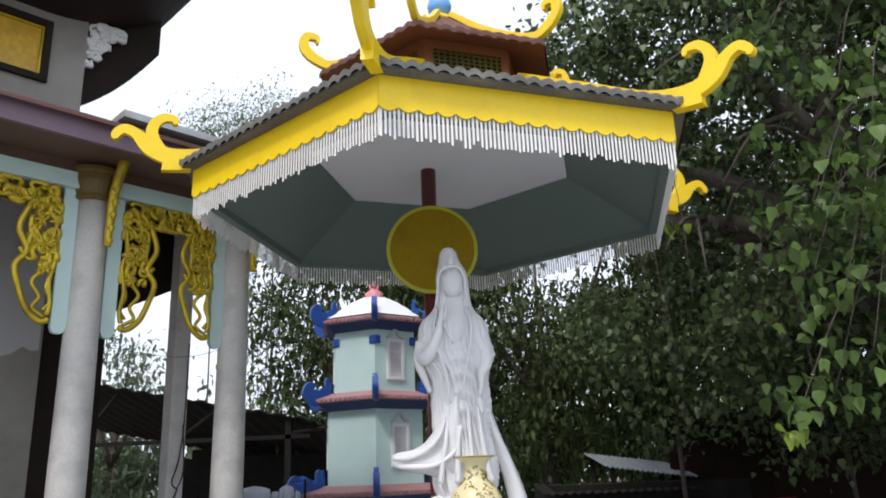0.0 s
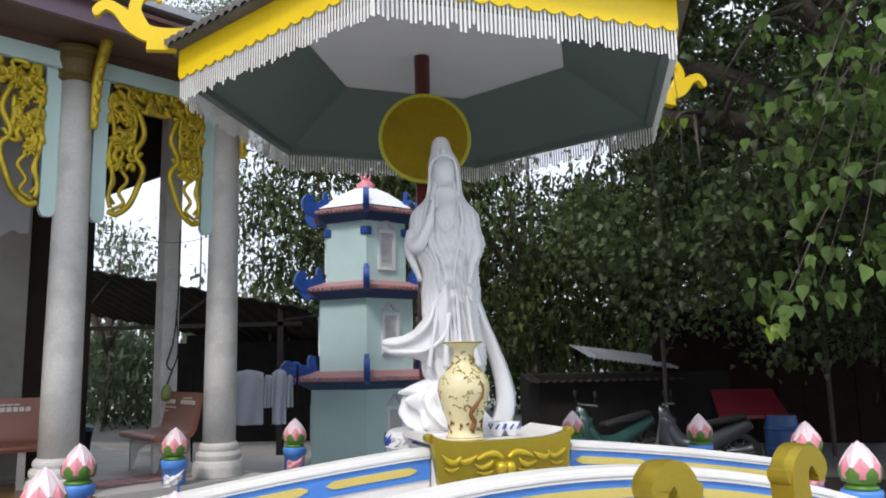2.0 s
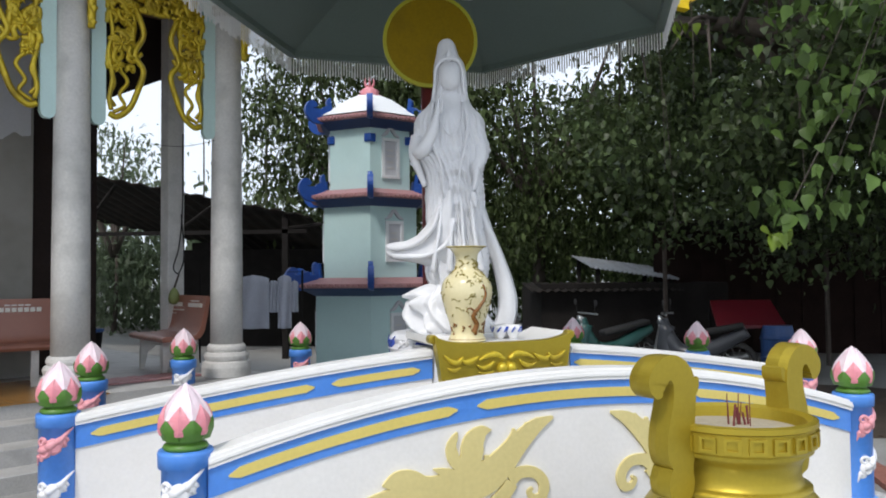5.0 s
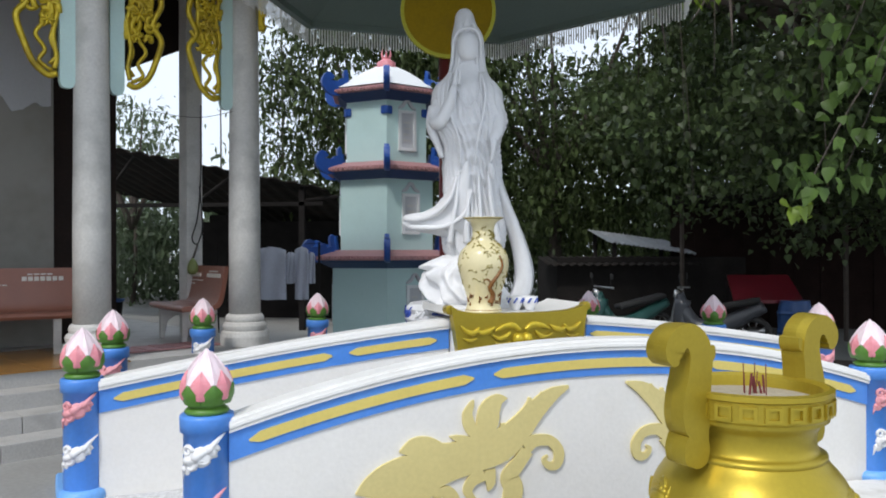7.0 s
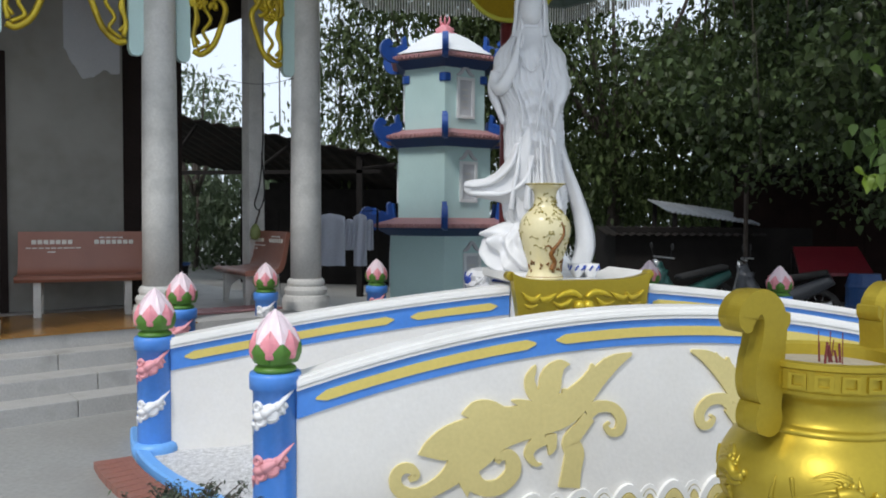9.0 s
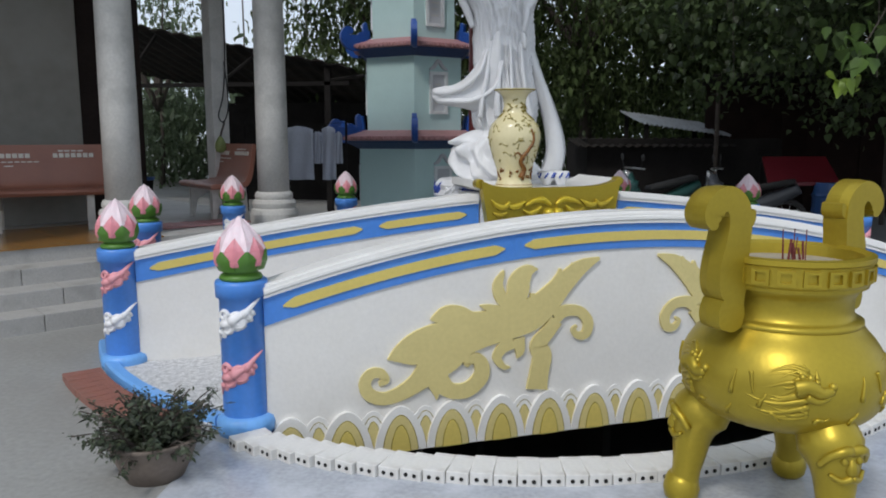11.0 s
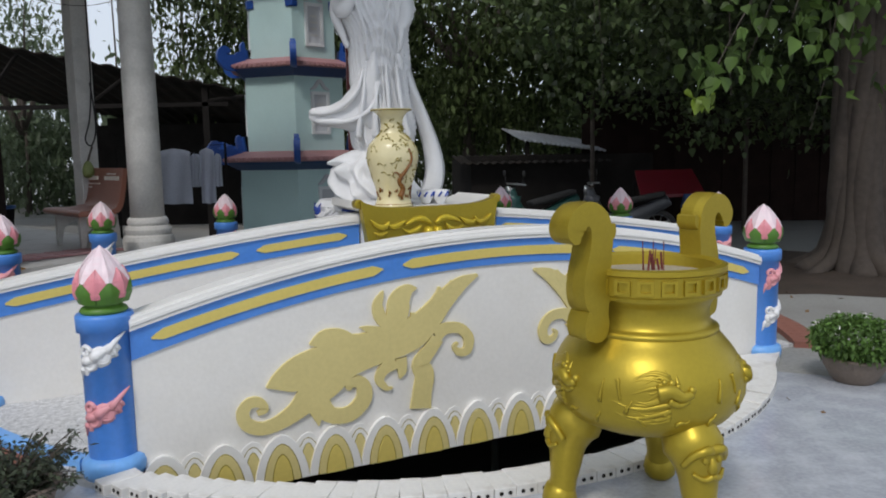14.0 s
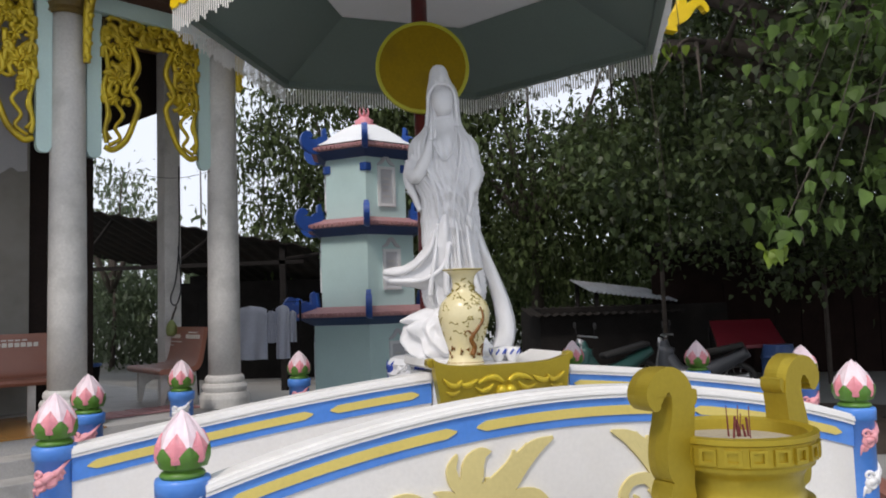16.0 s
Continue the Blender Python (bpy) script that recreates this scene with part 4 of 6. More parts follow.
    def sheet(xs, tops, bots, y0, depth, wave):
        """A blown fold of cloth between an upper and a lower edge, along x."""
        n, seg2 = 26, 20
        prev = None
        for i in range(n + 1):
            t = i / n
            x, zt, zb = (float(np.interp(t, np.linspace(0, 1, len(v)), v)) for v in (xs, tops, bots))
            hz, zc = max((zt - zb) / 2, 0.004), (zt + zb) / 2
            dp = depth * (1 - 0.85 * t)
            row = []
            for k in range(seg2):
                a = 2 * math.pi * k / seg2
                q = 1 + wave * math.sin(5 * a + 7 * t)
                row.append(bm.verts.new((x, y0 + dp * math.cos(a) * q, zc + hz * math.sin(a))))
            if prev:
                for k in range(seg2):
                    bm.faces.new((prev[k], prev[(k + 1) % seg2], row[(k + 1) % seg2], row[k]))
            else:
                bm.faces.new(row[::-1])
            prev = row
        bm.faces.new(prev)

    sheet([0.02, -0.1, -0.18, -0.27, -0.36, -0.44, -0.5, -0.53], [2.5, 2.24, 2.07, 1.97, 1.925, 1.915, 1.905, 1.885], [1.66, 1.68, 1.71, 1.735, 1.75, 1.765, 1.785, 1.82], -0.06, 0.17, 0.16)
    tube(bm, smooth_path([(-0.51, -0.08, 1.87), (-0.4, -0.15, 1.86), (-0.27, -0.2, 1.9), (-0.14, -0.22, 2.02), (-0.08, -0.21, 2.2)], 6), lambda t: 0.03 * (1 - 0.5 * t), 8)
    tube(bm, smooth_path([(-0.47, -0.08, 1.8), (-0.34, -0.16, 1.79), (-0.18, -0.21, 1.8), (-0.02, -0.23, 1.9), (0.04, -0.22, 2.1)], 6), lambda t: 0.028 * (1 - 0.5 * t), 8)
    for x0, x1, w in ((0.02, 0.0, 0.024), (0.1, 0.12, 0.02), (0.18, 0.23, 0.026), (-0.06, -0.12, 0.02)):
        tube(bm, smooth_path([(x0, -0.2, 2.25), (x0 * 0.6 + x1 * 0.4, -0.225, 2.0), (x1, -0.22, 1.8), (x1 * 1.15, -0.2, 1.66)], 6), lambda t, w=w: w * (0.5 + 0.7 * t), 8)
    sheet([0.0, -0.1, -0.2, -0.3, -0.4], [1.6, 1.58, 1.56, 1.52, 1.47], [1.2, 1.25, 1.36, 1.42, 1.45], -0.05, 0.16, 0.14)
    # hanging sleeve end on the raised side
    P = [(-0.26, 2.8), (-0.29, 2.68), (-0.285, 2.6), (-0.245, 2.5), (-0.2, 2.38)]
    tube(bm, smooth_path([(x, -0.07, z) for x, z in P], 6), lambda t: 0.055 * (1 - 0.6 * t), 12)
    # long scarf falling to the other side
    P = smooth_path([(0.2, -0.02, 2.5), (0.25, -0.03, 2.24), (0.315, -0.03, 2.02), (0.37, -0.02, 1.87), (0.455, 0.0, 1.62), (0.49, 0.0, 1.42), (0.475, 0.0, 1.28), (0.43, 0.0, 1.16)], 6)
    prev = None
    for i, p in enumerate(P):
        w = float(np.interp(i / (len(P) - 1), [0, 0.3, 0.7, 1], [0.04, 0.055, 0.082, 0.095]))
        row = [bm.verts.new((p[0] + w * o, p[1] + d + 0.012 * math.sin(9 * o + i * 0.3), p[2])) for o, d in ((-1, 0.03), (-0.7, -0.015), (-0.35, -0.03), (0, -0.05), (0.35, -0.035), (0.7, -0.02), (1, 0.03), (0, 0.06))]
        if prev:
            for k in range(8):
                bm.faces.new((prev[k], prev[(k + 1) % 8], row[(k + 1) % 8], row[k]))
        else:
            bm.faces.new(row[::-1])
        prev = row
    bm.faces.new(prev)
    return part("statue", bm, M_STATUE, smooth=True)


st = statue()
st.matrix_world = pose(0.405, 6.2, -0.02, 0, 0, 5)
tagged(st, "white glazed robed standing statue on the altar", "statue")
ped = thing("statue_plinth", pose(0.4, 6.2, 0, 0, 0, 25), "low white plinth with cobalt cloud pattern", "plinth")
bm = B()
lathe(bm, [(0.44, -0.86), (0.44, 0.93), (0.5, 0.97), (0.52, 1.02), (0.5, 1.06), (0.51, 1.10), (0.47, 1.143), (0.0, 1.143)], 40)
part("slab", bm, M_STATUE, ped, smooth=False)
for k in range(16):
    a = 2 * math.pi * k / 16
    bm = B()
    cloud(bm, 1.0, a, 1.05, 0.505)
    part("cloud_pattern", bm, M_COBALT if k % 3 else M_CLOUDWHITE, ped, smooth=True)

# ---- canopy over the statue ----
HX, HY, HROT = 0.365, 6.774, radians(203.65)
canopy = thing("canopy_pavilion", pose(HX, HY, 0), "six-sided pavilion roof with yellow fascia and curled ridges", "pavilion")


def hexp(r, z, k, shift=0.0):
    a = HROT + (k + shift) * math.pi / 3
    return Vector((r * math.cos(a), r * math.sin(a), z))


def hexring(bm, rows, thick=None):
    g = [[bm.verts.new(hexp(r, z, k)) for k in range(6)] for r, z in rows]
    for a, b in zip(g, g[1:]):
        for k in range(6):
            bm.faces.new((a[k], a[(k + 1) % 6], b[(k + 1) % 6], b[k]))
    return g


bm = B()
g = hexring(bm, [(2.34, 4.13), (2.3, 4.15), (1.34, 4.65)])
g2 = hexring(bm, [(2.34, 4.16), (2.3, 4.19), (1.34, 4.69)])
part("soffit", bm, M_SOFFIT, canopy, "grey-green sloping soffit boards")
bm = B()
hexring(bm, [(2.36, 4.1), (2.27, 4.1), (2.27, 4.17), (2.36, 4.17), (2.36, 4.1)])
part("soffit_frame", bm, M_SOFFIT, canopy, "grey steel edge frame")
bm = B()
a = [bm.verts.new(hexp(1.36, 4.655, k)) for k in range(6)]
b = [bm.verts.new(hexp(1.36, 4.70, k)) for k in range(6)]
bm.faces.new(a), bm.faces.new(b[::-1])
for k in range(6):
    bm.faces.new((a[k], b[k], b[(k + 1) % 6], a[(k + 1) % 6]))
part("ceiling_panel", bm, M_CEIL, canopy, "white flat ceiling panel")


def roof_face(k, r0, z0, r1, z1, waves, amp):
    """One corrugated slope between two hips, from the eave up."""
    bm = B()
    nu, nv = waves * 4, 5
    grid = []
    for j in range(nv + 1):
        t = j / nv
        row = []
        for i in range(nu + 1):
            s = i / nu
            r, z = r0 + (r1 - r0) * t, z0 + (z1 - z0) * t - 0.06 * math.sin(math.pi * t)
            p = hexp(r, z, k).lerp(hexp(r, z, k + 1), s)
            L = (1 - t) + t * r1 / r0
            p.z += amp * abs(math.sin(math.pi * (0.5 + (s - 0.5) * L) * waves))
            row.append(bm.verts.new(p))
        grid.append(row)
    low = [bm.verts.new(v.co - Vector((0, 0, 0.05))) for v in grid[0]]
    for a, b in zip([low] + grid, grid):
        for i in range(nu):
            bm.faces.new((a[i], a[i + 1], b[i + 1], b[i]))
    return bm


for k in range(6):
    part("roof_slope", roof_face(k, 2.53, 4.42, 0.9, 5.2, 22, 0.035), M_ROOFTILE, canopy)
    # eave board under the tiles
    bm = B()
    p, q, e = hexp(2.5, 4.38, k), hexp(2.5, 4.38, k + 1), [hexp(2.33, 4.38, k), hexp(2.33, 4.38, k + 1)]
    v = [bm.verts.new(x) for x in (p, q, e[1], e[0])]
    w = [bm.verts.new(x.co + Vector((0, 0, 0.025))) for x in v]
    bm.faces.new(v), bm.faces.new(w[::-1])
    for i in range(4):
        bm.faces.new((v[i], v[(i + 1) % 4], w[(i + 1) % 4], w[i]))
    part("eave_board", bm, M_ROOFTILE, canopy)
    # fascia with a scalloped lower edge
    a, b = hexp(2.375, 0, k), hexp(2.375, 0, k + 1)
    L = (b - a).length
    m = axes((a.x, a.y, 0), ((b - a).x, (b - a).y))
    bm = B()
    n = 17
    S, zz = [], []
    for i in range(n):
        for t in (0, 0.25, 0.5, 0.75):
            S.append((i + t) * L / n)
            zz.append(4.145 - 0.034 * math.sin(math.pi * t))
    S.append(L), zz.append(4.145)
    strip(bm, list(zip(S, zz)), [(s, 4.378) for s in S], -0.008, 0.008, m)
    part("fascia", bm, M_BRIGHTYEL, canopy, "bright yellow scalloped fascia")
    bm = B()
    n = 74
    rf = random.Random(k)
    for i in range(n):
        s = (i + 0.5) * L / n
        w = L / n * 0.25
        sc = 0.025 * abs(math.sin(math.pi * i * 17 / n))
        box(bm, s - w, s + w, 0.009, 0.013, 3.945 - sc + rf.uniform(-0.03, 0.02), 4.16, m)
    fr = part("fringe", bm, M_COPING, canopy, "hanging white metal fringe strips")
    tagged(fr, kind="stuff")
    # dark strip added behind the fringe, in place of the shade between its strips
    bm = B()
    box(bm, 0, L, 0.016, 0.019, 4.105, 4.16, m)
    part("fringe_gap_shade", bm, M_CORRDARK, canopy, "added dark strip for the shaded gaps of the fringe")
    # hip ridge with two curled ends
    d = hexp(1, 0, k)
    m = axes((0, 0, 0), (d.x, d.y)) @ Matrix.Translation((0, 0.035, 0))
    bm = B()
    ribbon(bm, [(0.95, 5.25, 0.05), (1.6, 4.9, 0.05), (2.2, 4.58, 0.05), (2.55, 4.49, 0.07), (2.74, 4.55, 0.075), (2.87, 4.67, 0.05), (2.97, 4.71, 0.043), (3.04, 4.65, 0.036), (3.03, 4.61, 0.02)], 0.07, m, chamfer=0.1)
    ribbon(bm, [(2.66, 4.52, 0.055), (2.74, 4.67, 0.052), (2.73, 4.78, 0.045), (2.66, 4.85, 0.04), (2.57, 4.85, 0.032), (2.55, 4.8, 0.02)], 0.064, m @ Matrix.Translation((0, -0.003, 0)), chamfer=0.1)
    ribbon(bm, [(2.4, 4.4, 0.03), (2.64, 4.42, 0.075)], 0.09, m @ Matrix.Translation((0, 0.01, 0)), chamfer=0.1)
    part("hip_ridge", bm, M_BRIGHTYEL, canopy, "yellow hip ridge with curled end")
    # upper tier
    part("upper_roof_slope", roof_face(k, 1.27, 5.5, 0.1, 6.3, 10, 0.03), M_REDTILE, canopy)
    bm = B()
    v = [bm.verts.new(hexp(r, z, kk)) for r, z, kk in ((1.25, 5.47, k), (1.25, 5.47, k + 1), (0.82, 5.6, k + 1), (0.82, 5.6, k))]
    w = [bm.verts.new(x.co + Vector((0, 0, 0.03))) for x in v]
    bm.faces.new(v), bm.faces.new(w[::-1])
    for i in range(4):
        bm.faces.new((v[i], v[(i + 1) % 4], w[(i + 1) % 4], w[i]))
    part("upper_soffit", bm, M_RUST, canopy, "orange-brown upper soffit board")
    bm = B()
    a, b = hexp(0.85, 0, k), hexp(0.85, 0, k + 1)
    L = (b - a).length
    mm = axes((a.x, a.y, 0), ((b - a).x, (b - a).y))
    box(bm, 0, L, 0, 0.04, 5.1, 5.28, mm)
    box(bm, 0, L, 0, 0.04, 5.5, 5.62, mm)
    for s in (0, L - 0.08):
        box(bm, s, s + 0.08, 0, 0.04, 5.28, 5.5, mm)
    part("upper_wall", bm, M_RUST, canopy)
    bm = B()
    for i in range(12):
        box(bm, 0.085 + i * 0.058, 0.1 + i * 0.058, 0.01, 0.025, 5.28, 5.5, mm)
    for i in range(5):
        box(bm, 0.08, L - 0.08, 0.006, 0.02, 5.3 + i * 0.042, 5.312 + i * 0.042, mm)
    part("lattice", bm, M_LATTICE, canopy, "green-gold lattice panel")
    # black sheet added for the dark behind the lattice openings
    bm = B()
    box(bm, 0.08, L - 0.08, 0.03, 0.036, 5.28, 5.5, mm)
    part("lattice_backing", bm, M_DARK, canopy)
    bm = B()
    ribbon(bm, [(0.15, 6.32, 0.03), (0.6, 5.93, 0.035), (1.1, 5.62, 0.04), (1.3, 5.64, 0.05), (1.42, 5.76, 0.05), (1.4, 5.88, 0.04), (1.3, 5.88, 0.03), (1.29, 5.82, 0.012)], 0.06, m, chamfer=0.1)
    part("upper_hip_ridge", bm, M_BRIGHTYEL, canopy, "yellow upper hip ridge with curled end")
bm = B()
lathe(bm, [(0.14, 6.27), (0.12, 6.33), (0.05, 6.36)], 20)
part("finial_base", bm, M_BRIGHTYEL, canopy, smooth=True)
bm = B()
lathe(bm, [(0.0, 6.345), (0.07, 6.36), (0.12, 6.42), (0.13, 6.48), (0.11, 6.55), (0.05, 6.6), (0.0, 6.63)], 24)
part("finial_ball", bm, M_SKYBLUE, canopy, "light blue ball finial", smooth=True)
bm = B()
lathe(bm, [(0.075, -0.85), (0.075, 4.66)], 20, Matrix.Translation((-0.19, 0.1, 0)))
part("pole", bm, M_MAROON, canopy, "dark red round steel pole", smooth=True)
halo = thing("halo_disc", pose(0.205, 6.74, 3.785, 90, 0, 8), "round brown-gold disc with yellow-green rim on the pole", "disc")
bm = B()
lathe(bm, [(0.0, 0.012), (0.3, 0.016), (0.41, 0.02), (0.41, -0.015), (0.0, -0.015)], 56)
part("face", bm, M_OCHRE, halo, smooth=False)
bm = B()
lathe(bm, [(0.405, 0.026), (0.436, 0.026), (0.44, 0.0), (0.436, -0.02), (0.405, -0.02), (0.405, 0.026)], 56, cap=False)
part("rim", bm, M_LIME, halo, "yellow-green rim")
bm = B()
box(bm, -0.03, 0.03, -0.03, 0.03, -0.075, -0.01)
part("bracket", bm, M_MAROON, halo)

# ---- pagoda behind ----
PG = pose(-1.5, 13.0, 0, 0, 0, -79.6)
pagoda = thing("pagoda", PG, "three-tier mint green pagoda with blue scrolls", "pagoda")


def ph(r, z, k):
    a = k * math.pi / 3
    return Vector((r * math.cos(a), r * math.sin(a), z))


def hexblock(bm, rows):
    g = [[bm.verts.new(ph(r, z, k)) for k in range(6)] for r, z in rows]
    for a, b in zip(g, g[1:]):
        for k in range(6):
            bm.faces.new((a[k], a[(k + 1) % 6], b[(k + 1) % 6], b[k]))
    bm.faces.new(g[0][::-1])
    bm.faces.new(g[-1])


for (r, z0, z1, er, ez) in ((1.05, 0.0, 1.40, 1.39, 1.48), (0.9, 1.56, 2.88, 1.15, 2.97), (0.78, 3.05, 4.2, 1.03, 4.30)):
    bm = B()
    hexblock(bm, [(r, z0), (r, z1)])
    part("tier_wall", bm, M_MINT, pagoda)
    bm = B()
    hexblock(bm, [(r + 0.02, z1 - 0.1), (er - 0.1, z1 + 0.0), (er - 0.06, z1 + 0.03)])
    part("blue_cornice", bm, M_DEEPBLUE, pagoda, "dark blue cornice")
    bm = B()
    hexblock(bm, [(er - 0.05, z1 + 0.03), (er, z1 + 0.04), (er, z1 + 0.1), (r - 0.05, z1 + 0.2)])
    part("tiled_eave", bm, M_PINKTILE, pagoda, "faded pink tiled eave")
    bm = B()
    for k in range(6):
        a, b = ph(er, 0, k), ph(er, 0, k + 1)
        n = 13
        for i in range(n):
            p = a.lerp(b, (i + 0.5) / n)
            lathe(bm, [(0.0, 0), (0.028, 0.004), (0.028, 0.05), (0.0, 0.055)], 7, Matrix.Translation((p.x * 0.975, p.y * 0.975, z1 + 0.07)) @ axes((0, 0, 0), (p.x, p.y)) @ pose(0, 0, 0, 0, 90, 0))
    ob = part("tile_edging", bm, M_PINKTILE, pagoda)
    tagged(ob, kind="stuff")
    for k in range(6):
        d = ph(1, 0, k)
        m = axes((0, 0, 0), (d.x, d.y)) @ Matrix.Translation((0, 0.05, 0))
        bm = B()
        zb = z1 + 0.04
        ribbon(bm, [(r - 0.02, zb + 0.12, 0.1), (er - 0.14, zb + 0.09, 0.12), (er + 0.04, zb + 0.09, 0.125), (er + 0.14, zb + 0.18, 0.09), (er + 0.1, zb + 0.29, 0.055), (er + 0.01, zb + 0.25, 0.035)], 0.1, m, chamfer=0.2)
        ribbon(bm, [(er - 0.12, zb + 0.1, 0.05), (er - 0.13, zb + 0.2, 0.05), (er - 0.2, zb + 0.25, 0.03)], 0.085, m @ Matrix.Translation((0, -0.01, 0)), chamfer=0.2)
        ribbon(bm, [(r + 0.0, zb + 0.15, 0.04), (r + 0.03, zb + 0.35, 0.04), (r + 0.01, zb + 0.42, 0.012)], 0.08, m @ Matrix.Translation((0, -0.012, 0)), chamfer=0.2)
        part("corner_scroll", bm, M_NAVY, pagoda, "navy blue corner scroll")
    # niche plaques on alternate faces
    for k in (0, 2, 4):
        a, b = ph(r, 0, k), ph(r, 0, k + 1)
        L = (b - a).length
        m = axes((a.x, a.y, 0), ((b - a).x, (b - a).y))
        zc = (z0 + z1) / 2 - 0.02
        w, h = 0.17, 0.34
        fr = B()
        for x0, x1, q0, q1 in ((-w, w, h - 0.05, h), (-w, w, -h, -h + 0.05), (-w, -w + 0.05, -h + 0.05, h - 0.05), (w - 0.05, w, -h + 0.05, h - 0.05)):
            box(fr, L / 2 + x0, L / 2 + x1, -0.04, -0.002, zc + q0, zc + q1, m)
        fr = part("plaque", fr, M_ROOFWHITE, pagoda, "white framed plaque")
        bm = B()
        box(bm, L / 2 - w + 0.05, L / 2 + w - 0.05, -0.012, -0.002, zc - h + 0.05, zc + h - 0.05, m)
        part("plaque_panel", bm, M_PALEPLASTER, fr, "pale blue-grey panel")
        bm = B()
        for i in range(4):
            box(bm, L / 2 - 0.07, L / 2 + 0.07 - 0.02 * (i % 2), -0.018, -0.011, zc - 0.18 + i * 0.1, zc - 0.15 + i * 0.1, m)
        tagged(part("plaque_writing", bm, M_CONCRETE, fr, "unreadable grey writing"), kind="stuff")
        bm = B()
        mm = m @ Matrix.Translation((L / 2, -0.004, zc + h + 0.0))
        ribbon(bm, [(-0.17, 0.03, 0.012), (-0.09, 0.07, 0.03), (0, 0.17, 0.03), (0.09, 0.07, 0.03), (0.17, 0.03, 0.012)], 0.03, mm)
        part("plaque_crest", bm, M_PALEPLASTER, fr, "grey stucco crest")
    if z0 > 3:
        for k in range(6):
            a, b = ph(r, 0, k), ph(r, 0, k + 1)
            L = (b - a).length
            m = axes((a.x, a.y, 0), ((b - a).x, (b - a).y))
            for s0 in (-0.04, L - 0.1):
                bm = B()
                box(bm, s0, s0 + 0.14, -0.03, 0.0, 3.86, 4.0, m, 0.02)
                part("blue_block", bm, M_NAVY, pagoda)
bm = B()
hexblock(bm, [(0.99, 4.34), (0.76, 4.47), (0.45, 4.68), (0.22, 4.79), (0.14, 4.81)])
part("top_roof", bm, M_ROOFWHITE, pagoda, "whitewashed domed top roof")
bm = B()
lathe(bm, [(0.2, 4.77), (0.22, 4.8), (0.15, 4.83), (0.17, 4.88), (0.1, 4.93), (0.04, 4.97), (0.0, 5.0)], 16)
for k in range(6):
    a = k * math.pi / 3
    tube(bm, smooth_path([(0.04 * math.cos(a), 0.04 * math.sin(a), 4.93), (0.09 * math.cos(a), 0.09 * math.sin(a), 5.03), (0.07 * math.cos(a), 0.07 * math.sin(a), 5.12)], 4), lambda t: 0.03 * (1.05 - t), 6)
part("lotus_finial", bm, M_PINK, pagoda, "pink lotus finial", smooth=True)


# ---- temple: porch, columns, walls, eaves (x along the front, -y outwards) ----
bm = B()
box(bm, -9.0, 0.42, -0.34, 7.0, -0.05, PORCH - 0.006, TF)
tagged(part("porch_floor", bm, M_STEP), "grey cement porch platform", "porch", kind="structure")
for i in range(19):
    for j in range(4):
        bm = B()
        box(bm, -9.0 + i * 0.4 + 0.004, -9.0 + (i + 1) * 0.4 - 0.004, -0.36 + j * 0.4 + 0.004, -0.36 + (j + 1) * 0.4 - 0.004, PORCH - 0.012, PORCH, TF)
        t = part("floor_tile", bm, M_PORCHTILE, bpy.data.objects["porch_floor"])
for i in range(3):
    z1 = PORCH - 0.1375 * (i + 1)
    y1 = -0.34 - 0.3 * i
    st = tagged(new("step"), "grey granite-faced porch step", "step", "porch steps", "structure")
    for j in range(11):
        bm = B()
        off = 0.23 * (i % 2)
        x0, x1 = -8.6 + j * 0.84 + off, -8.6 + (j + 1) * 0.84 + off - 0.006
        if x0 > 0.5:
            continue
        box(bm, x0, min(x1, 0.6), y1 - 0.3, y1 + 0.02, -0.02, z1, TF, 0.006)
        part("stone", bm, M_STEP, st)


def column(s, k, square=False, label="round grey cement column on a moulded base"):
    col = thing("porch_column", TF @ Matrix.Translation((s, -k, PORCH)), label, "column", "porch columns")
    bm = B()
    if square:
        box(bm, -0.105, 0.105, -0.105, 0.105, 0, 4.3, None, 0.01)
        part("shaft", bm, M_CONCRETE, col)
        return col
    lathe(bm, [(0.172, 0.34), (0.17, 1.2), (0.163, 2.2), (0.155, 3.2), (0.15, 3.95)], 36)
    part("shaft", bm, M_CONCRETE, col, smooth=True)
    bm = B()
    lathe(bm, [(0.26, 0.0), (0.265, 0.1), (0.25, 0.15), (0.225, 0.165), (0.235, 0.19), (0.24, 0.22), (0.225, 0.25), (0.2, 0.26), (0.21, 0.29), (0.205, 0.32), (0.186, 0.345)], 36)
    part("base", bm, M_CONCRETE, col, "moulded cement base")
    bm = B()
    lathe(bm, [(0.17, 3.93), (0.2, 3.95), (0.19, 3.99), (0.215, 4.05), (0.235, 4.12), (0.235, 4.2), (0.26, 4.22), (0.26, 4.26)], 28)
    # capital in the dark brown gilt: shade below the eave is put into its colour
    part("capital", bm, M_FRIEZE, col, "gilded capital", smooth=False)
    bm = B()
    tube(bm, smooth_path([(0.1, -0.2, 3.45), (0.1, -0.21, 3.7), (0.1, -0.26, 4.0), (0.14, -0.36, 4.35)], 5), lambda t: 0.035 + 0.025 * t, 8)
    for j in range(6):
        lathe(bm, [(0, -0.05), (0.04, 0), (0, 0.05)], 8, Matrix.Translation((0.1, -0.235 - 0.02 * j, 3.5 + 0.13 * j)))
    part("bracket", bm, M_GILD, col, "gilded carved bracket", smooth=True)
    return col


COLS = (-5.0, -3.3, -1.632, 0.0)
for s in COLS:
    column(s, 0)
column(0.05, -1.41, True, "square grey cement pillar inside the porch")


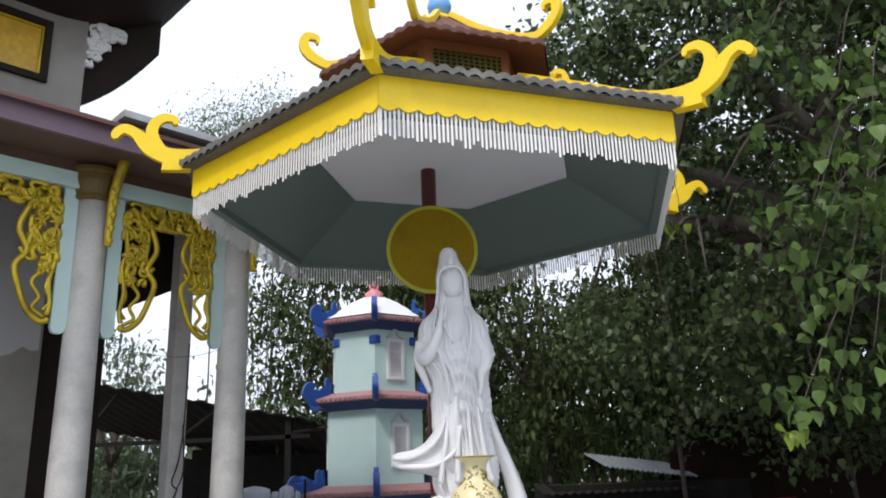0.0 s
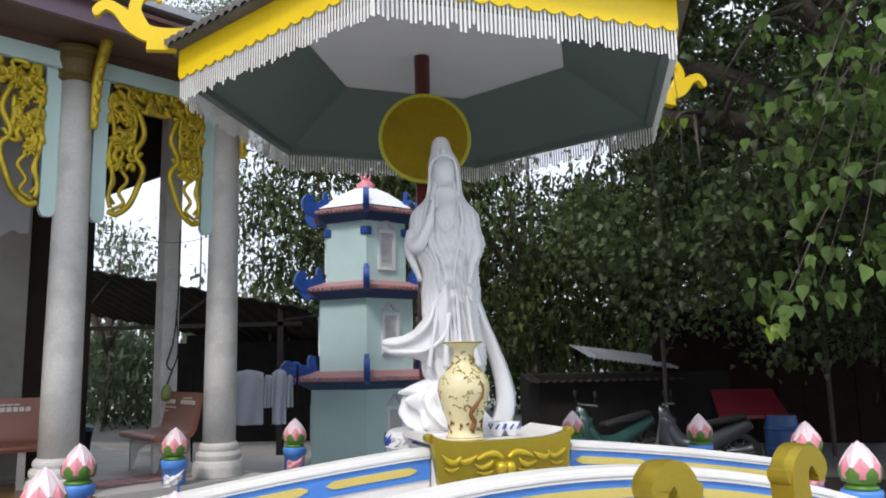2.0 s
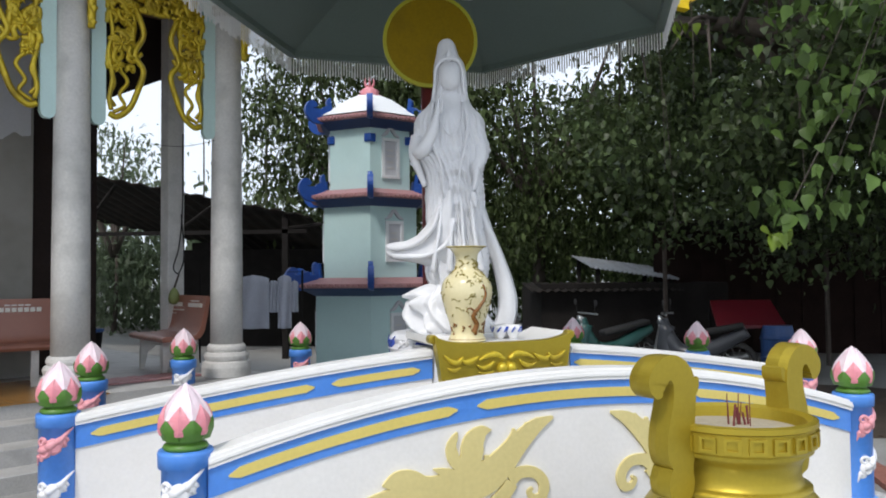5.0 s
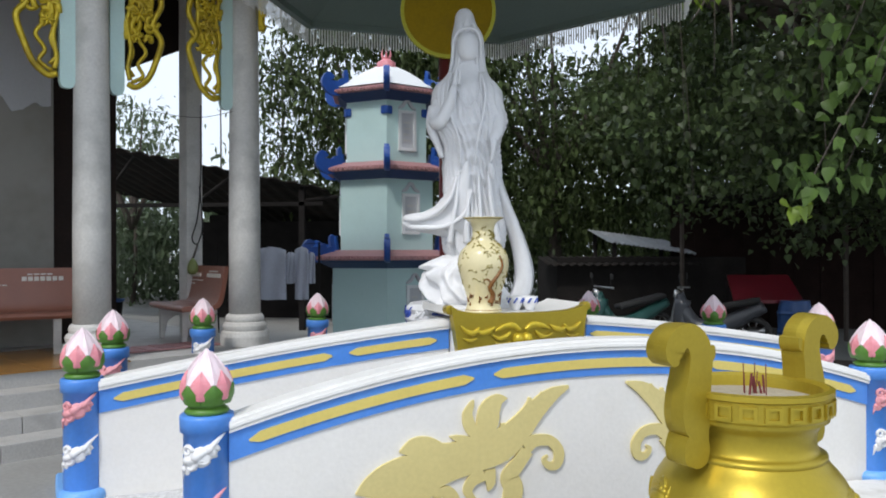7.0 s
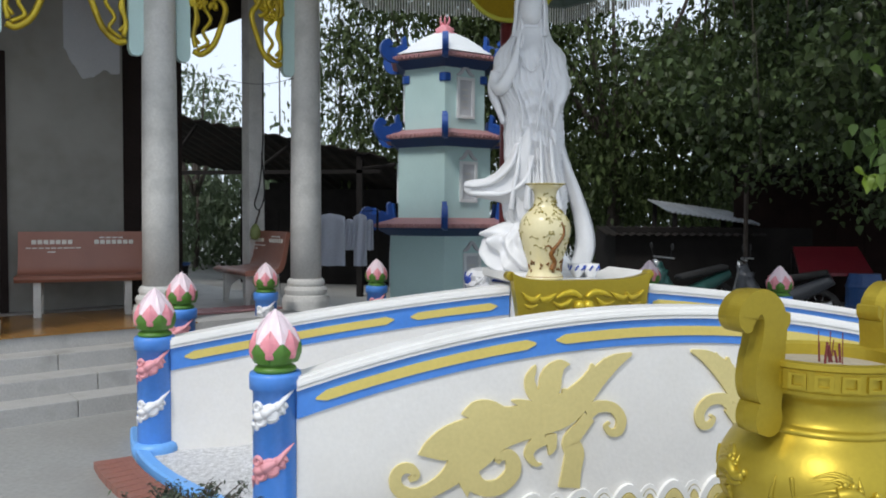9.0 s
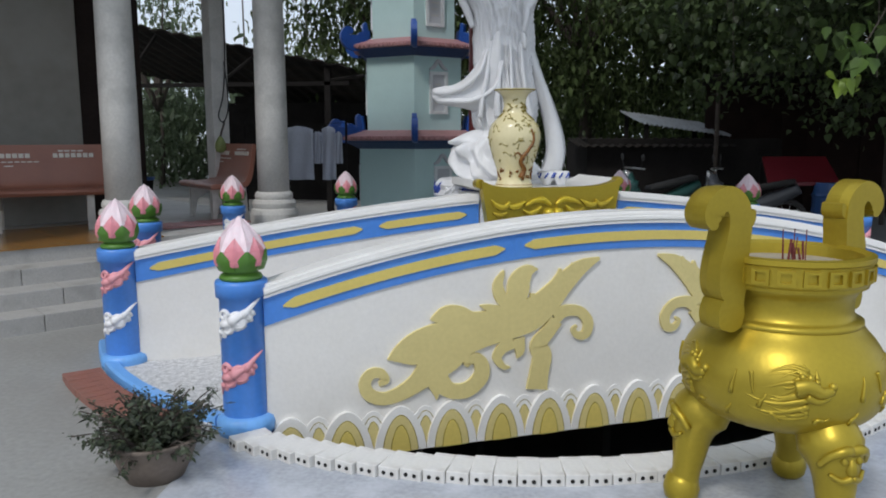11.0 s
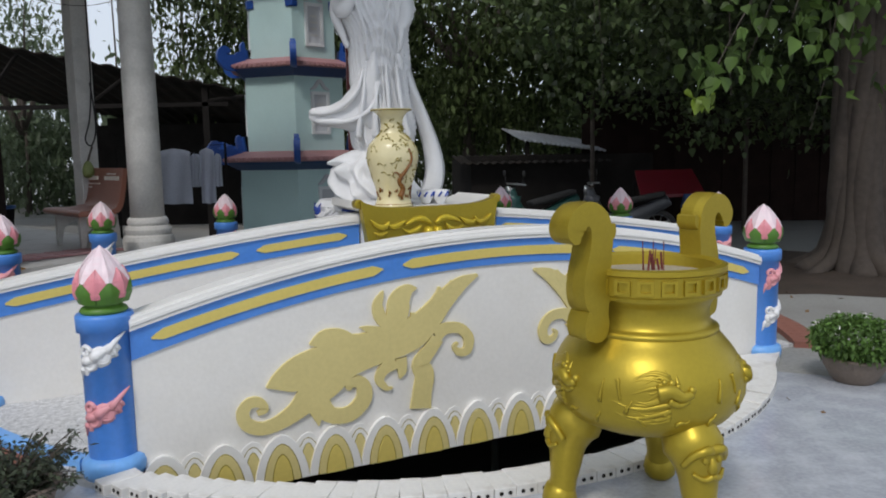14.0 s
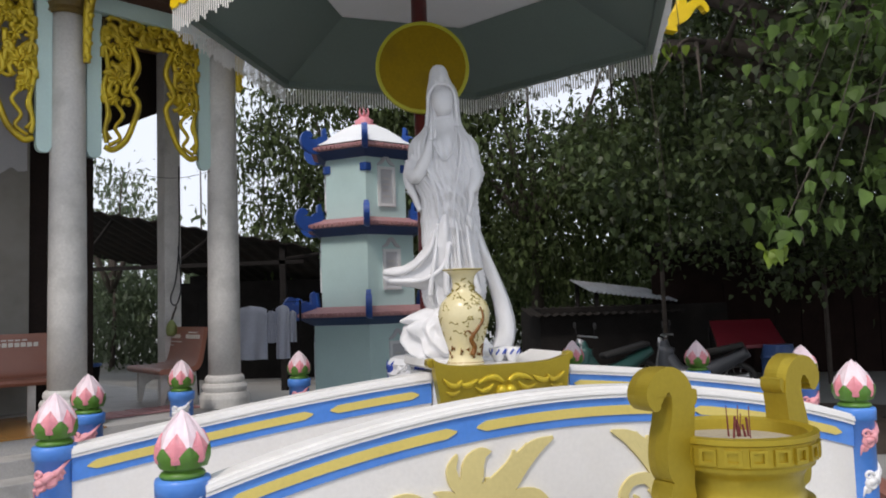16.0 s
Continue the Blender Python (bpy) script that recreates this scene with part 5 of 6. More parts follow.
def filigree(bm, x0, x1, z0, z1, m, seed, n):
    """Dense curling stems and blossoms in an upright panel."""
    r = random.Random(seed)
    for k in range(n):
        cx, cz = r.uniform(x0, x1), r.uniform(z0, z1)
        q, tw, ph = r.uniform(0.04, 0.085), r.choice((-1, 1)), r.uniform(0, 6.3)
        pts = [(min(max(cx + q * (1.2 - t) * math.cos(ph + tw * 6 * t), x0), x1), -0.02 - 0.01 * (k % 3), min(max(cz + q * (1.2 - t) * math.sin(ph + tw * 6 * t), z0), z1)) for t in np.linspace(0, 1, 12)]
        tube(bm, pts, lambda t: 0.027 * (1.15 - t * 0.6), 6, m)
        if k % 3 == 0:
            lathe(bm, [(0, -0.02), (0.032, 0), (0, 0.02)], 8, m @ Matrix.Translation((cx, -0.035, cz)) @ pose(0, 0, 0, 90, 0, 0))


for bay, (a, b) in enumerate(zip(COLS, COLS[1:])):
    lt = tagged(new("lintel"), "pale green lintel board with gilded carved frieze", "lintel", "porch lintels")
    lt.matrix_world = TF
    bm = B()
    box(bm, a + 0.01, b - 0.01, -0.1, 0.1, 4.58, 4.74)
    part("beam", bm, M_PALEGREEN, lt)
    for s0, s1 in ((a + 0.165, a + 0.305), (b - 0.295, b - 0.155)):
        bm = B()
        n = 9
        S = np.linspace(s0, s1, n)
        strip(bm, [(s, 3.12 + 0.06 * (2 * (s - s0) / (s1 - s0) - 1) ** 4) for s in S], [(s, 4.578) for s in S], -0.03, 0.03)
        part("side_board", bm, M_PALEGREEN, lt, "pale green hanging side board")
    fr = B()
    filigree(fr, a + 0.36, b - 0.36, 4.34, 4.57, Matrix.Identity(4), bay, 46)
    bm = B()
    n = 60
    S = np.linspace(a + 0.335, b - 0.335, n)
    strip(bm, [(x, 4.37 - 0.03 * abs(math.sin(9 * (x - a)))) for x in S], [(x, 4.578) for x in S], 0.012, 0.03)
    part("frieze_board", bm, M_FRIEZE, lt, "dark brown board behind the frieze")
    fz = part("frieze", fr, M_GILD, lt, "gilded openwork frieze", smooth=True)
    for sg, e in ((1, a + 0.315), (-1, b - 0.305)):
        bm = B()
        w = lambda x: e + sg * x
        filigree(bm, min(w(0.0), w(0.26)), max(w(0.0), w(0.26)), 3.7, 4.45, Matrix.Identity(4), bay * 7 + sg, 34)
        for path, rad in (([(0.28, 4.45), (0.36, 4.2), (0.27, 3.98), (0.36, 3.82), (0.3, 3.6), (0.22, 3.42), (0.1, 3.32), (0.02, 3.34)], 0.031), ([(0.01, 4.4), (0.05, 4.15), (0.01, 3.95), (0.05, 3.7), (0.02, 3.5), (0.04, 3.38)], 0.024), ([(0.34, 4.0), (0.26, 3.9), (0.2, 3.92), (0.22, 4.0)], 0.022), ([(0.12, 3.8), (0.2, 3.68), (0.12, 3.55), (0.17, 3.44), (0.06, 3.36)], 0.02), ([(0.03, 3.8), (0.07, 3.65), (0.02, 3.52), (0.08, 3.42)], 0.018), ([(0.2, 4.1), (0.1, 4.02), (0.06, 3.9), (0.16, 3.84)], 0.03)):
            tube(bm, smooth_path([(w(x), -0.035, z - 0.1) for x, z in path], 5), rad, 6)
        for x, z, q in ((0.13, 3.95, 0.085), (0.18, 4.2, 0.065), (0.1, 3.72, 0.06), (0.25, 4.35, 0.06)):
            for j in range(6):
                aj = j * math.pi / 3 + x
                tube(bm, [(w(x), -0.05, z), (w(x) + 0.6 * q * math.cos(aj), -0.075, z + 0.6 * q * math.sin(aj)), (w(x) + 1.25 * q * math.cos(aj), -0.05, z + 1.25 * q * math.sin(aj))], lambda t: 0.022 * (1.1 - t), 6)
            lathe(bm, [(0, -0.03), (q * 0.5, 0), (0, 0.05)], 10, Matrix.Translation((w(x), -0.05, z)) @ pose(0, 0, 0, 90, 0, 0))
        part("drop_carving", bm, M_GILD, lt, "gilded hanging carving", smooth=True)

# porch eave with soffit, purple fascia and tiles
eave = tagged(new("porch_roof"), "tiled porch roof with dull purple fascia", "roof", kind="structure")
eave.matrix_world = TF
bm = B()
box(bm, -9.0, 0.75, -0.78, 2.8, 4.86, 4.9)
part("soffit", bm, M_SOFFWOOD, eave, "brown varnished soffit")
bm = B()
box(bm, -9.0, 0.8, -0.83, -0.78, 4.78, 5.04)
box(bm, 0.75, 0.8, -0.78, 2.8, 4.78, 5.04)
part("fascia", bm, M_PURPLE, eave, "dull purple fascia board")
bm = B()
box(bm, -9.0, 0.5, -0.06, 0.08, 4.742, 4.86)
part("wall_plate", bm, M_SOFFWOOD, eave)
bm = B()
n = 230
rows = []
for y, z in ((-0.92, 4.95), (-0.92, 4.985), (-0.4, 5.2), (0.35, 5.52)):
    rows.append([bm.verts.new((-9.0 + i * 9.9 / n, y, z + (0.035 * abs(math.sin(math.pi * i / 5)) if z > 5.05 else 0))) for i in range(n + 1)])
for a, b in zip(rows, rows[1:]):
    for i in range(n):
        bm.faces.new((a[i], a[i + 1], b[i + 1], b[i]))
part("tiles", bm, M_REDTILE, eave, "old red-brown roof tiles")
bm = B()
box(bm, -1.75, 0.88, -0.9, -0.6, 5.09, 5.16)
part("ridge_sheet", bm, M_CORR, eave, "galvanised edge flashing")
# upper storey with a gilded window and curved top eave
up_st = tagged(new("upper_storey"), "grey cement upper storey with gilded window", "wall", kind="structure")
up_st.matrix_world = TF
bm = B()
box(bm, -9.0, -2.72, 0.35, 0.5, 5.2, 7.1)
box(bm, -2.16, -1.75, 0.35, 0.5, 5.2, 7.1)
box(bm, -2.72, -2.16, 0.35, 0.5, 5.2, 5.86)
box(bm, -2.72, -2.16, 0.35, 0.5, 6.52, 7.1)
box(bm, -1.9, -1.75, 0.5, 6.0, 5.2, 7.1)
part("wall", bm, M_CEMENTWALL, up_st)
wf = B()
for x0, x1, z0, z1 in ((-2.76, -2.12, 6.47, 6.54), (-2.76, -2.12, 5.82, 5.89), (-2.76, -2.69, 5.89, 6.47), (-2.19, -2.12, 5.89, 6.47)):
    box(wf, x0, x1, 0.3, 0.4, z0, z1)
wf = part("window", wf, M_TIMBER, up_st, "dark framed gilded window")
bm = B()
for x0, x1, z0, z1 in ((-2.69, -2.19, 6.445, 6.468), (-2.69, -2.19, 5.892, 5.915), (-2.688, -2.665, 5.915, 6.445), (-2.215, -2.192, 5.915, 6.445)):
    box(bm, x0, x1, 0.34, 0.37, z0, z1)
part("gilt_edge", bm, M_GILD, wf, "thin gilt inner edge")
bm = B()
box(bm, -2.69, -2.19, 0.37, 0.4, 5.89, 6.47)
part("panel", bm, M_GLASSYEL, wf, "gold lacquer panel")
bm = B()
for j in range(5):
    filigree(bm, -1.74, -1.68 + 0.085 * j, 6.2 + 0.11 * j, 6.31 + 0.11 * j, Matrix.Translation((0, 0.4, 0)), 31 + j, 3 + 2 * j)
part("corner_bracket", bm, M_ROOFWHITE, up_st, "white pierced corner bracket", smooth=True)
bm = B()
S = np.linspace(-9, -0.72, 40)
curve = lambda s: 6.66 + 0.68 * max(0, (s + 2.2) / 1.5) ** 2
strip(bm, [(s, curve(s)) for s in S], [(s, curve(s) + 0.16) for s in S], -0.5, 0.9)
part("top_eave", bm, M_TIMBER, up_st, "dark curved top eave")
bm = B()
S2 = np.linspace(-1.75, -0.86, 16)
strip(bm, [(s, 5.74 + 1.16 * (s + 1.75) - 0.12 * math.sin(math.pi * (s + 1.75))) for s in S2], [(s, curve(s) + 0.08) for s in S2], 0.52, 0.6)
part("spandrel", bm, M_TIMBER, up_st, "dark brown spandrel under the eave")
bm = B()
strip(bm, [(s, curve(s) + 0.02) for s in S], [(s, curve(s) + 0.14) for s in S], -0.56, -0.5)
part("eave_beam", bm, M_ORANGE, up_st, "orange-brown eave beam")

# front wall of the hall, its dark doorway and patchy plaster
hall = tagged(new("wall_front"), "raw grey cement hall wall with unfinished plaster", "wall", kind="structure")
hall.matrix_world = TF @ Matrix.Translation((0, 0.14, 0))
bm = B()
box(bm, -2.72, -1.5, 1.41, 1.6, PORCH, 4.9)
box(bm, -9.0, -4.0, 1.41, 1.6, PORCH, 4.9)
box(bm, -4.0, -2.72, 1.41, 1.6, 3.3, 4.9)
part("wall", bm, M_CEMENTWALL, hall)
bm = B()
rr = random.Random(2)
S = np.linspace(-2.12, -1.53, 22)
strip(bm, [(s, 3.16 + 1.1 * max(0.0, abs(s + 1.78) - 0.16) + 0.05 * math.sin(14 * s) + rr.uniform(-0.02, 0.02)) for s in S], [(s, 4.88) for s in S], 1.396, 1.409)
part("plaster_patch", bm, M_PALEPLASTER, hall, "pale unfinished plaster patch")
bm = B()
box(bm, -2.76, -2.69, 1.38, 1.62, PORCH, 3.3)
part("door_jamb", bm, M_TIMBER, hall, "dark brown door jamb")
bm = B()
box(bm, -4.0, -2.76, 1.7, 1.76, PORCH, 3.3)
part("door_leaf", bm, M_TIMBER, hall, "dark closed door leaf")
bm = B()
box(bm, -1.49, -0.79, 1.46, 1.62, PORCH, 4.9)
part("dark_panel", bm, M_TIMBER, hall, "dark brown timber panel")
bm = B()
box(bm, -0.95, -0.79, 1.62, 6.8, PORCH, 4.9)
box(bm, -9.0, -0.95, 6.6, 6.8, PORCH, 4.9)
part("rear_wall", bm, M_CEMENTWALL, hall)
bm = B()
v = [bm.verts.new(p) for p in ((-0.9, 1.45, 3.65), (0.45, 1.45, 4.35), (0.45, 1.45, 4.86), (-0.9, 1.45, 4.86))]
w = [bm.verts.new(x.co + Vector((0, 0.08, 0))) for x in v]
bm.faces.new(v), bm.faces.new(w[::-1])
for i in range(4):
    bm.faces.new((v[i], v[(i + 1) % 4], w[(i + 1) % 4], w[i]))
part("gable_board", bm, M_TIMBER, hall, "dark sloping gable board")


# ---- benches ----
def bench(m, w, bars, label):
    b = thing("bench", m, label, "bench", "terrazzo benches")
    prof = smooth_path([(-0.26, 0.375, 0.02), (-0.22, 0.395, 0.03), (-0.05, 0.39, 0.028), (0.1, 0.4, 0.03), (0.17, 0.46, 0.03), (0.21, 0.6, 0.026), (0.255, 0.86, 0.024)], 5)
    for nm, a0, a1 in (("seat", 0, 17), ("backrest", 16, len(prof))):
        bm = B()
        P = prof[a0:a1]
        L, R = [], []
        for i, p in enumerate(P):
            t = P[min(i + 1, len(P) - 1)][:2] - P[max(i - 1, 0)][:2]
            t = t / (np.hypot(*t) + 1e-9)
            L.append((p[0] - t[1] * p[2], p[1] + t[0] * p[2]))
            R.append((p[0] + t[1] * p[2], p[1] - t[0] * p[2]))
        ol = L + R[::-1]
        for x0, x1 in ((-w / 2, w / 2),):
            va = [bm.verts.new((x0, p[0], p[1])) for p in ol]
            vb = [bm.verts.new((x1, p[0], p[1])) for p in ol]
            n, h = len(ol), len(P)
            for k in range(n):
                bm.faces.new((va[k], va[(k + 1) % n], vb[(k + 1) % n], vb[k]))
            for vv in (va, vb):
                for k in range(h - 1):
                    bm.faces.new((vv[k], vv[k + 1], vv[n - 2 - k], vv[n - 1 - k]))
        part(nm, bm, M_BENCH, b)
    for x in (-w / 2 + 0.2, w / 2 - 0.2):
        bm = B()
        prism(bm, [(-0.2, 0), (-0.16, 0), (-0.12, 0.2), (0.0, 0.28), (0.12, 0.2), (0.16, 0), (0.22, 0), (0.2, 0.36), (-0.2, 0.36)], -0.035, 0.035, Matrix.Translation((x, 0, 0)) @ pose(0, 0, 0, 0, 0, 90))
        part("leg", bm, M_CONCRETE, b, "grey cement leg")
    bm = B()
    for x0, x1, t, h in bars:
        z = 0.6 + 0.26 * t
        y = 0.21 + 0.045 * t - 0.034
        n = max(1, int((x1 - x0) / 0.055))
        for k in range(n):
            q0 = x0 + (x1 - x0) * k / n
            box(bm, q0, q0 + (x1 - x0) / n * 0.78, y - 0.004, y + 0.02, z, z + h)
    tagged(part("writing", bm, M_LETTER, b, "off-white unreadable writing"), kind="stuff")
    return b


BARS = [(-0.5, -0.1, 0.5, 0.045), (-0.55, -0.02, 0.32, 0.012), (-0.35, -0.25, 0.16, 0.012), (0.1, 0.5, 0.5, 0.045), (0.15, 0.4, 0.74, 0.014)]
bench(pose(-4.28, 6.98, PORCH, 0, 0, 34), 1.25, BARS, "red-brown terrazzo bench against the cement wall")
bench(pose(-3.05, 8.38, PORCH, 0, 0, -46), 1.14, BARS, "red-brown terrazzo bench inside the porch")


# ---- kerb of hollow bricks ----
kerb = tagged(new("brick_kerb"), "whitewashed hollow brick kerb round the pool edge", "kerb", kind="structure")
rb = random.Random(4)
brick_meshes = []
for v in range(4):
    bm = B()
    box(bm, -0.0495, 0.0495, -0.095, 0.095, 0.0, 0.05 + 0.003 * v, None, 0.004)
    brick_meshes.append(mesh_of(bm, M_BRICKWHITE, name="brick"))
# holes are dark discs on the brick end, their inner shade as colour
bm = B()
for x in (-0.02, 0.02):
    lathe(bm, [(0.0, 0), (0.0095, 0), (0.0095, 0.003), (0.0, 0.003)], 8, Matrix.Translation((x, -0.0965, 0.027)) @ pose(0, 0, 0, 90, 0, 0))
hole_mesh = mesh_of(bm, M_DARK, name="holes")
a = radians(-112)
while a < radians(-34):
    b = new("brick", brick_meshes[rb.randrange(4)])
    b.parent = kerb
    b.matrix_world = Matrix.Translation((KX + (KR - 0.095) * math.cos(a), KY + (KR - 0.095) * math.sin(a), 0.002)) @ pose(0, 0, 0, rb.uniform(-1, 1), rb.uniform(-1, 1), math.degrees(a) + 90 - 22 * max(0.0, (radians(-80) - a) / radians(32)) + rb.uniform(-1.2, 1.2))
    h = new("holes", hole_mesh)
    h.parent = b
    a += rb.choice((0.1, 0.102, 0.104)) / KR
bm = B()
arc = [(KX + KR * math.cos(t), KY + KR * math.sin(t)) for t in np.linspace(radians(-33), radians(-19), 12)]
base = [bm.verts.new((x, y, -0.1)) for x, y in arc + [(3.33, 5.12), (2.78, 4.98), (2.62, 4.4)]]
top = [bm.verts.new((v.co.x, v.co.y, 0.055)) for v in base]
bm.faces.new(base[::-1]), bm.faces.new(top)
for k in range(len(base)):
    bm.faces.new((base[k], base[(k + 1) % len(base)], top[(k + 1) % len(base)], top[k]))
part("end_slab", bm, M_BRICKWHITE, kerb, "whitewashed flat end slab")
# red brick edging beside the bridge feet
for nm, a0, a1 in (("left", -138, -119), ("right", -14, 20)):
    edge = tagged(new("brick_edging"), "weathered red brick edging beside the pool", "edging", kind="structure")
    bm = B()
    box(bm, -0.045, 0.045, -0.11, 0.11, 0.0, 0.055)
    me = mesh_of(bm, M_BRICKRED, name="brick")
    a = radians(a0)
    while a < radians(a1):
        b = new("brick", me)
        b.parent = edge
        b.matrix_world = Matrix.Translation((CX + 3.32 * math.cos(a), CY + 3.32 * math.sin(a), -0.01)) @ pose(0, 0, 0, 0, 0, math.degrees(a) + 90 + rb.uniform(-2, 2))
        a += 0.097 / 3.4


# ---- leaves and trees ----
HEART = np.array([(0, 0, 0), (-0.42, 0.12, 0.1), (-0.46, 0.5, 0.12), (0, 0.62, -0.02), (0.46, 0.5, 0.12), (0.42, 0.12, 0.1), (0, 1.25, -0.1)])
HEART_F = [(0, 3, 2, 1), (0, 5, 4, 3), (2, 3, 6), (4, 6, 3)]
OVAL = np.array([(0, 0, 0), (-0.2, 0.45, 0.06), (0, 0.5, 0), (0.2, 0.45, 0.06), (0, 1, -0.06)])
OVAL_F = [(0, 2, 1), (0, 3, 2), (1, 2, 4), (2, 3, 4)]


def leaves(name, pts, size, shape, faces, material, seed, hang=0.7, parent=None, label=""):
    """One mesh of many single leaves at the points given, mostly hanging tip down."""
    g = np.random.default_rng(seed)
    n = len(pts)
    yaw = g.uniform(0, 2 * np.pi, n)
    tilt = np.where(g.random(n) < hang, g.uniform(0.9, 1.6, n), g.uniform(-0.3, 0.9, n))
    roll = g.normal(0, 0.5, n)
    sc = size * g.uniform(0.6, 1.25, n)
    V = shape[None] * sc[:, None, None]
    c, s = np.cos(roll)[:, None], np.sin(roll)[:, None]
    x, y, z = V[..., 0] * c + V[..., 2] * s, V[..., 1], -V[..., 0] * s + V[..., 2] * c
    c, s = np.cos(-tilt)[:, None], np.sin(-tilt)[:, None]
    y, z = y * c - z * s, y * s + z * c
    c, s = np.cos(yaw)[:, None], np.sin(yaw)[:, None]
    x, y = x * c - y * s, x * s + y * c
    co = np.stack([x, y, z], -1) + np.asarray(pts)[:, None]
    k = shape.shape[0]
    verts = co.reshape(-1, 3)
    base = np.arange(n)[:, None] * k

    F = []
    for f in faces:
        F.append(base + np.array(f)[None])
    me = bpy.data.meshes.new(name)
    flat = np.concatenate([q.reshape(-1) for q in F])
    sizes = np.concatenate([np.full(n, len(f)) for f in faces])
    me.vertices.add(len(verts)), me.loops.add(len(flat)), me.polygons.add(len(sizes))
    me.vertices.foreach_set("co", verts.reshape(-1).astype(np.float32))
    me.loops.foreach_set("vertex_index", flat.astype(np.int32))
    me.polygons.foreach_set("loop_start", np.concatenate([[0], np.cumsum(sizes)[:-1]]).astype(np.int32))
    me.update(calc_edges=True)
    me.validate()
    me.materials.append(material)
    ob = new(name, me)
    if parent:
        ob.parent = parent
    if label:
        ob["label"] = label
    ob["kind"] = "stuff"
    return ob


def clumps(g, centres, spread, per):
    """Points scattered in uneven clumps round the centres."""
    c = np.repeat(np.asarray(centres), per, 0)
    p = g.normal(0, 1, c.shape) * spread * g.uniform(0.5, 1.3, (len(c), 1)) * 0.6
    p[:, 2] *= 0.8
    return c + p


g = np.random.default_rng(7)
tree = thing("bodhi_tree", pose(0, 0, 0), "large old tree with heart-shaped leaves over the yard", "tree")
bm = B()
TX, TY = 5.93, 8.95
for k in range(15):
    a = k * 0.42 + 0.2
    sp_k = 0.16 * (k % 3)
    pts = smooth_path([(TX + (0.44 + sp_k) * math.cos(a), TY + (0.44 + sp_k) * math.sin(a), -0.05), (TX + 0.29 * math.cos(a), TY + 0.29 * math.sin(a), 0.3), (TX + 0.22 * math.cos(a), TY + 0.22 * math.sin(a), 1.1), (TX + 0.22 * math.cos(a + 0.3), TY + 0.22 * math.sin(a + 0.3), 2.4), (TX + 0.25 * math.cos(a + 0.5), TY + 0.25 * math.sin(a + 0.5), 3.6)], 5)
    tube(bm, pts, lambda t: 0.075 + 0.012 * (k % 4) + 0.04 * (1 - t) ** 3 + 0.02 * math.sin(13 * t + 2 * k), 9)
tube(bm, [(TX, TY, 0), (TX, TY, 3.6)], 0.22, 14)
part("trunk", bm, M_BARK, tree, smooth=True)
bm = B()
rim = [(TX + (2.6 + 0.5 * math.sin(3 * t) + 0.3 * math.sin(7 * t + 1)) * math.cos(t), TY + (2.0 + 0.4 * math.sin(4 * t)) * math.sin(t)) for t in np.linspace(0, 2 * math.pi, 60)[:-1]]
ce = bm.verts.new((TX, TY, 0.06))
rv = [bm.verts.new((x, y, 0.002)) for x, y in rim]
for k in range(len(rv)):
    bm.faces.new((ce, rv[k], rv[(k + 1) % len(rv)]))
tagged(part("soil_patch", bm, M_SOIL), "dark bare soil under the old tree", "soil", kind="structure")
limb_ends = []
rt = random.Random(9)
for k, (dx, dy, dz) in enumerate(((-3.2, 2.4, 3.2), (-2.2, -0.6, 3.2), (2.0, -2.0, 2.8), (3.5, 0.5, 3.4), (0.6, 3.2, 3.6), (-1.2, 1.6, 5.2), (-4.4, 3.6, 2.6), (-3.0, 0.9, 1.6))):
    bm = B()
    p0, p1 = Vector((TX, TY, 3.2)), Vector((TX + dx, TY + dy, 3.3 + dz))
    mid = p0.lerp(p1, 0.5) + Vector((rt.uniform(-0.3, 0.3), rt.uniform(-0.3, 0.3), 0.5))
    tube(bm, smooth_path([p0, mid, p1], 6), lambda t: 0.2 * (1.08 - t) ** 0.8 + 0.015, 8)
    for j in range(6):
        q = p0.lerp(p1, rt.uniform(0.45, 1)) + Vector((0, 0, 0.3))
        e = q + Vector((rt.uniform(-1.3, 1.3), rt.uniform(-1.3, 1.3), rt.uniform(-1.5, 0.7)))
        tube(bm, smooth_path([q, q.lerp(e, 0.5) + Vector((0, 0, 0.2)), e], 4), lambda t: 0.04 * (1.1 - t), 5)
        limb_ends.append(e)
    part("limb", bm, M_BARK, tree, smooth=True)
cc = []


def thin_crown(p):
    """An open place between the two crowns, where the sky shows."""
    u, v = (p[0] - 0.86) / (p[1] + 0.26), (p[2] - 1.57) / (p[1] + 0.26)
    return 0.02 < u < 0.18 and 0.222 + 0.02 * math.sin(60 * u) < v < 0.33


while len(cc) < 760:
    p = np.array([g.uniform(1.2, 12.5), g.uniform(7.3, 16.5), g.uniform(1.9, 11.5)])
    d = ((p[0] - 6.6) / 5.6) ** 2 + ((p[1] - 11.3) / 5.2) ** 2 + ((p[2] - 6.2) / 5.2) ** 2
    if d < 1 and not thin_crown(p) and (d > 0.3 or g.random() < 0.35) and not (p[2] < 2.6 + 0.25 * abs(p[1] - 11) and g.random() < 0.8) and not (p[0] < 3.6 and p[1] < 8.6) and not (p[0] < 4.2 and 4.0 < p[2] < 6.0 and g.random() < 0.75):
        cc.append(p)
low = [np.array([g.uniform(2.6, 9.5), g.uniform(10.2, 12.5), g.uniform(1.7, 2.7)]) for k in range(70)]
low = [p for p in low if p[2] > 2.15 or p[0] > 0.86 + 0.3 * (p[1] + 0.26)]
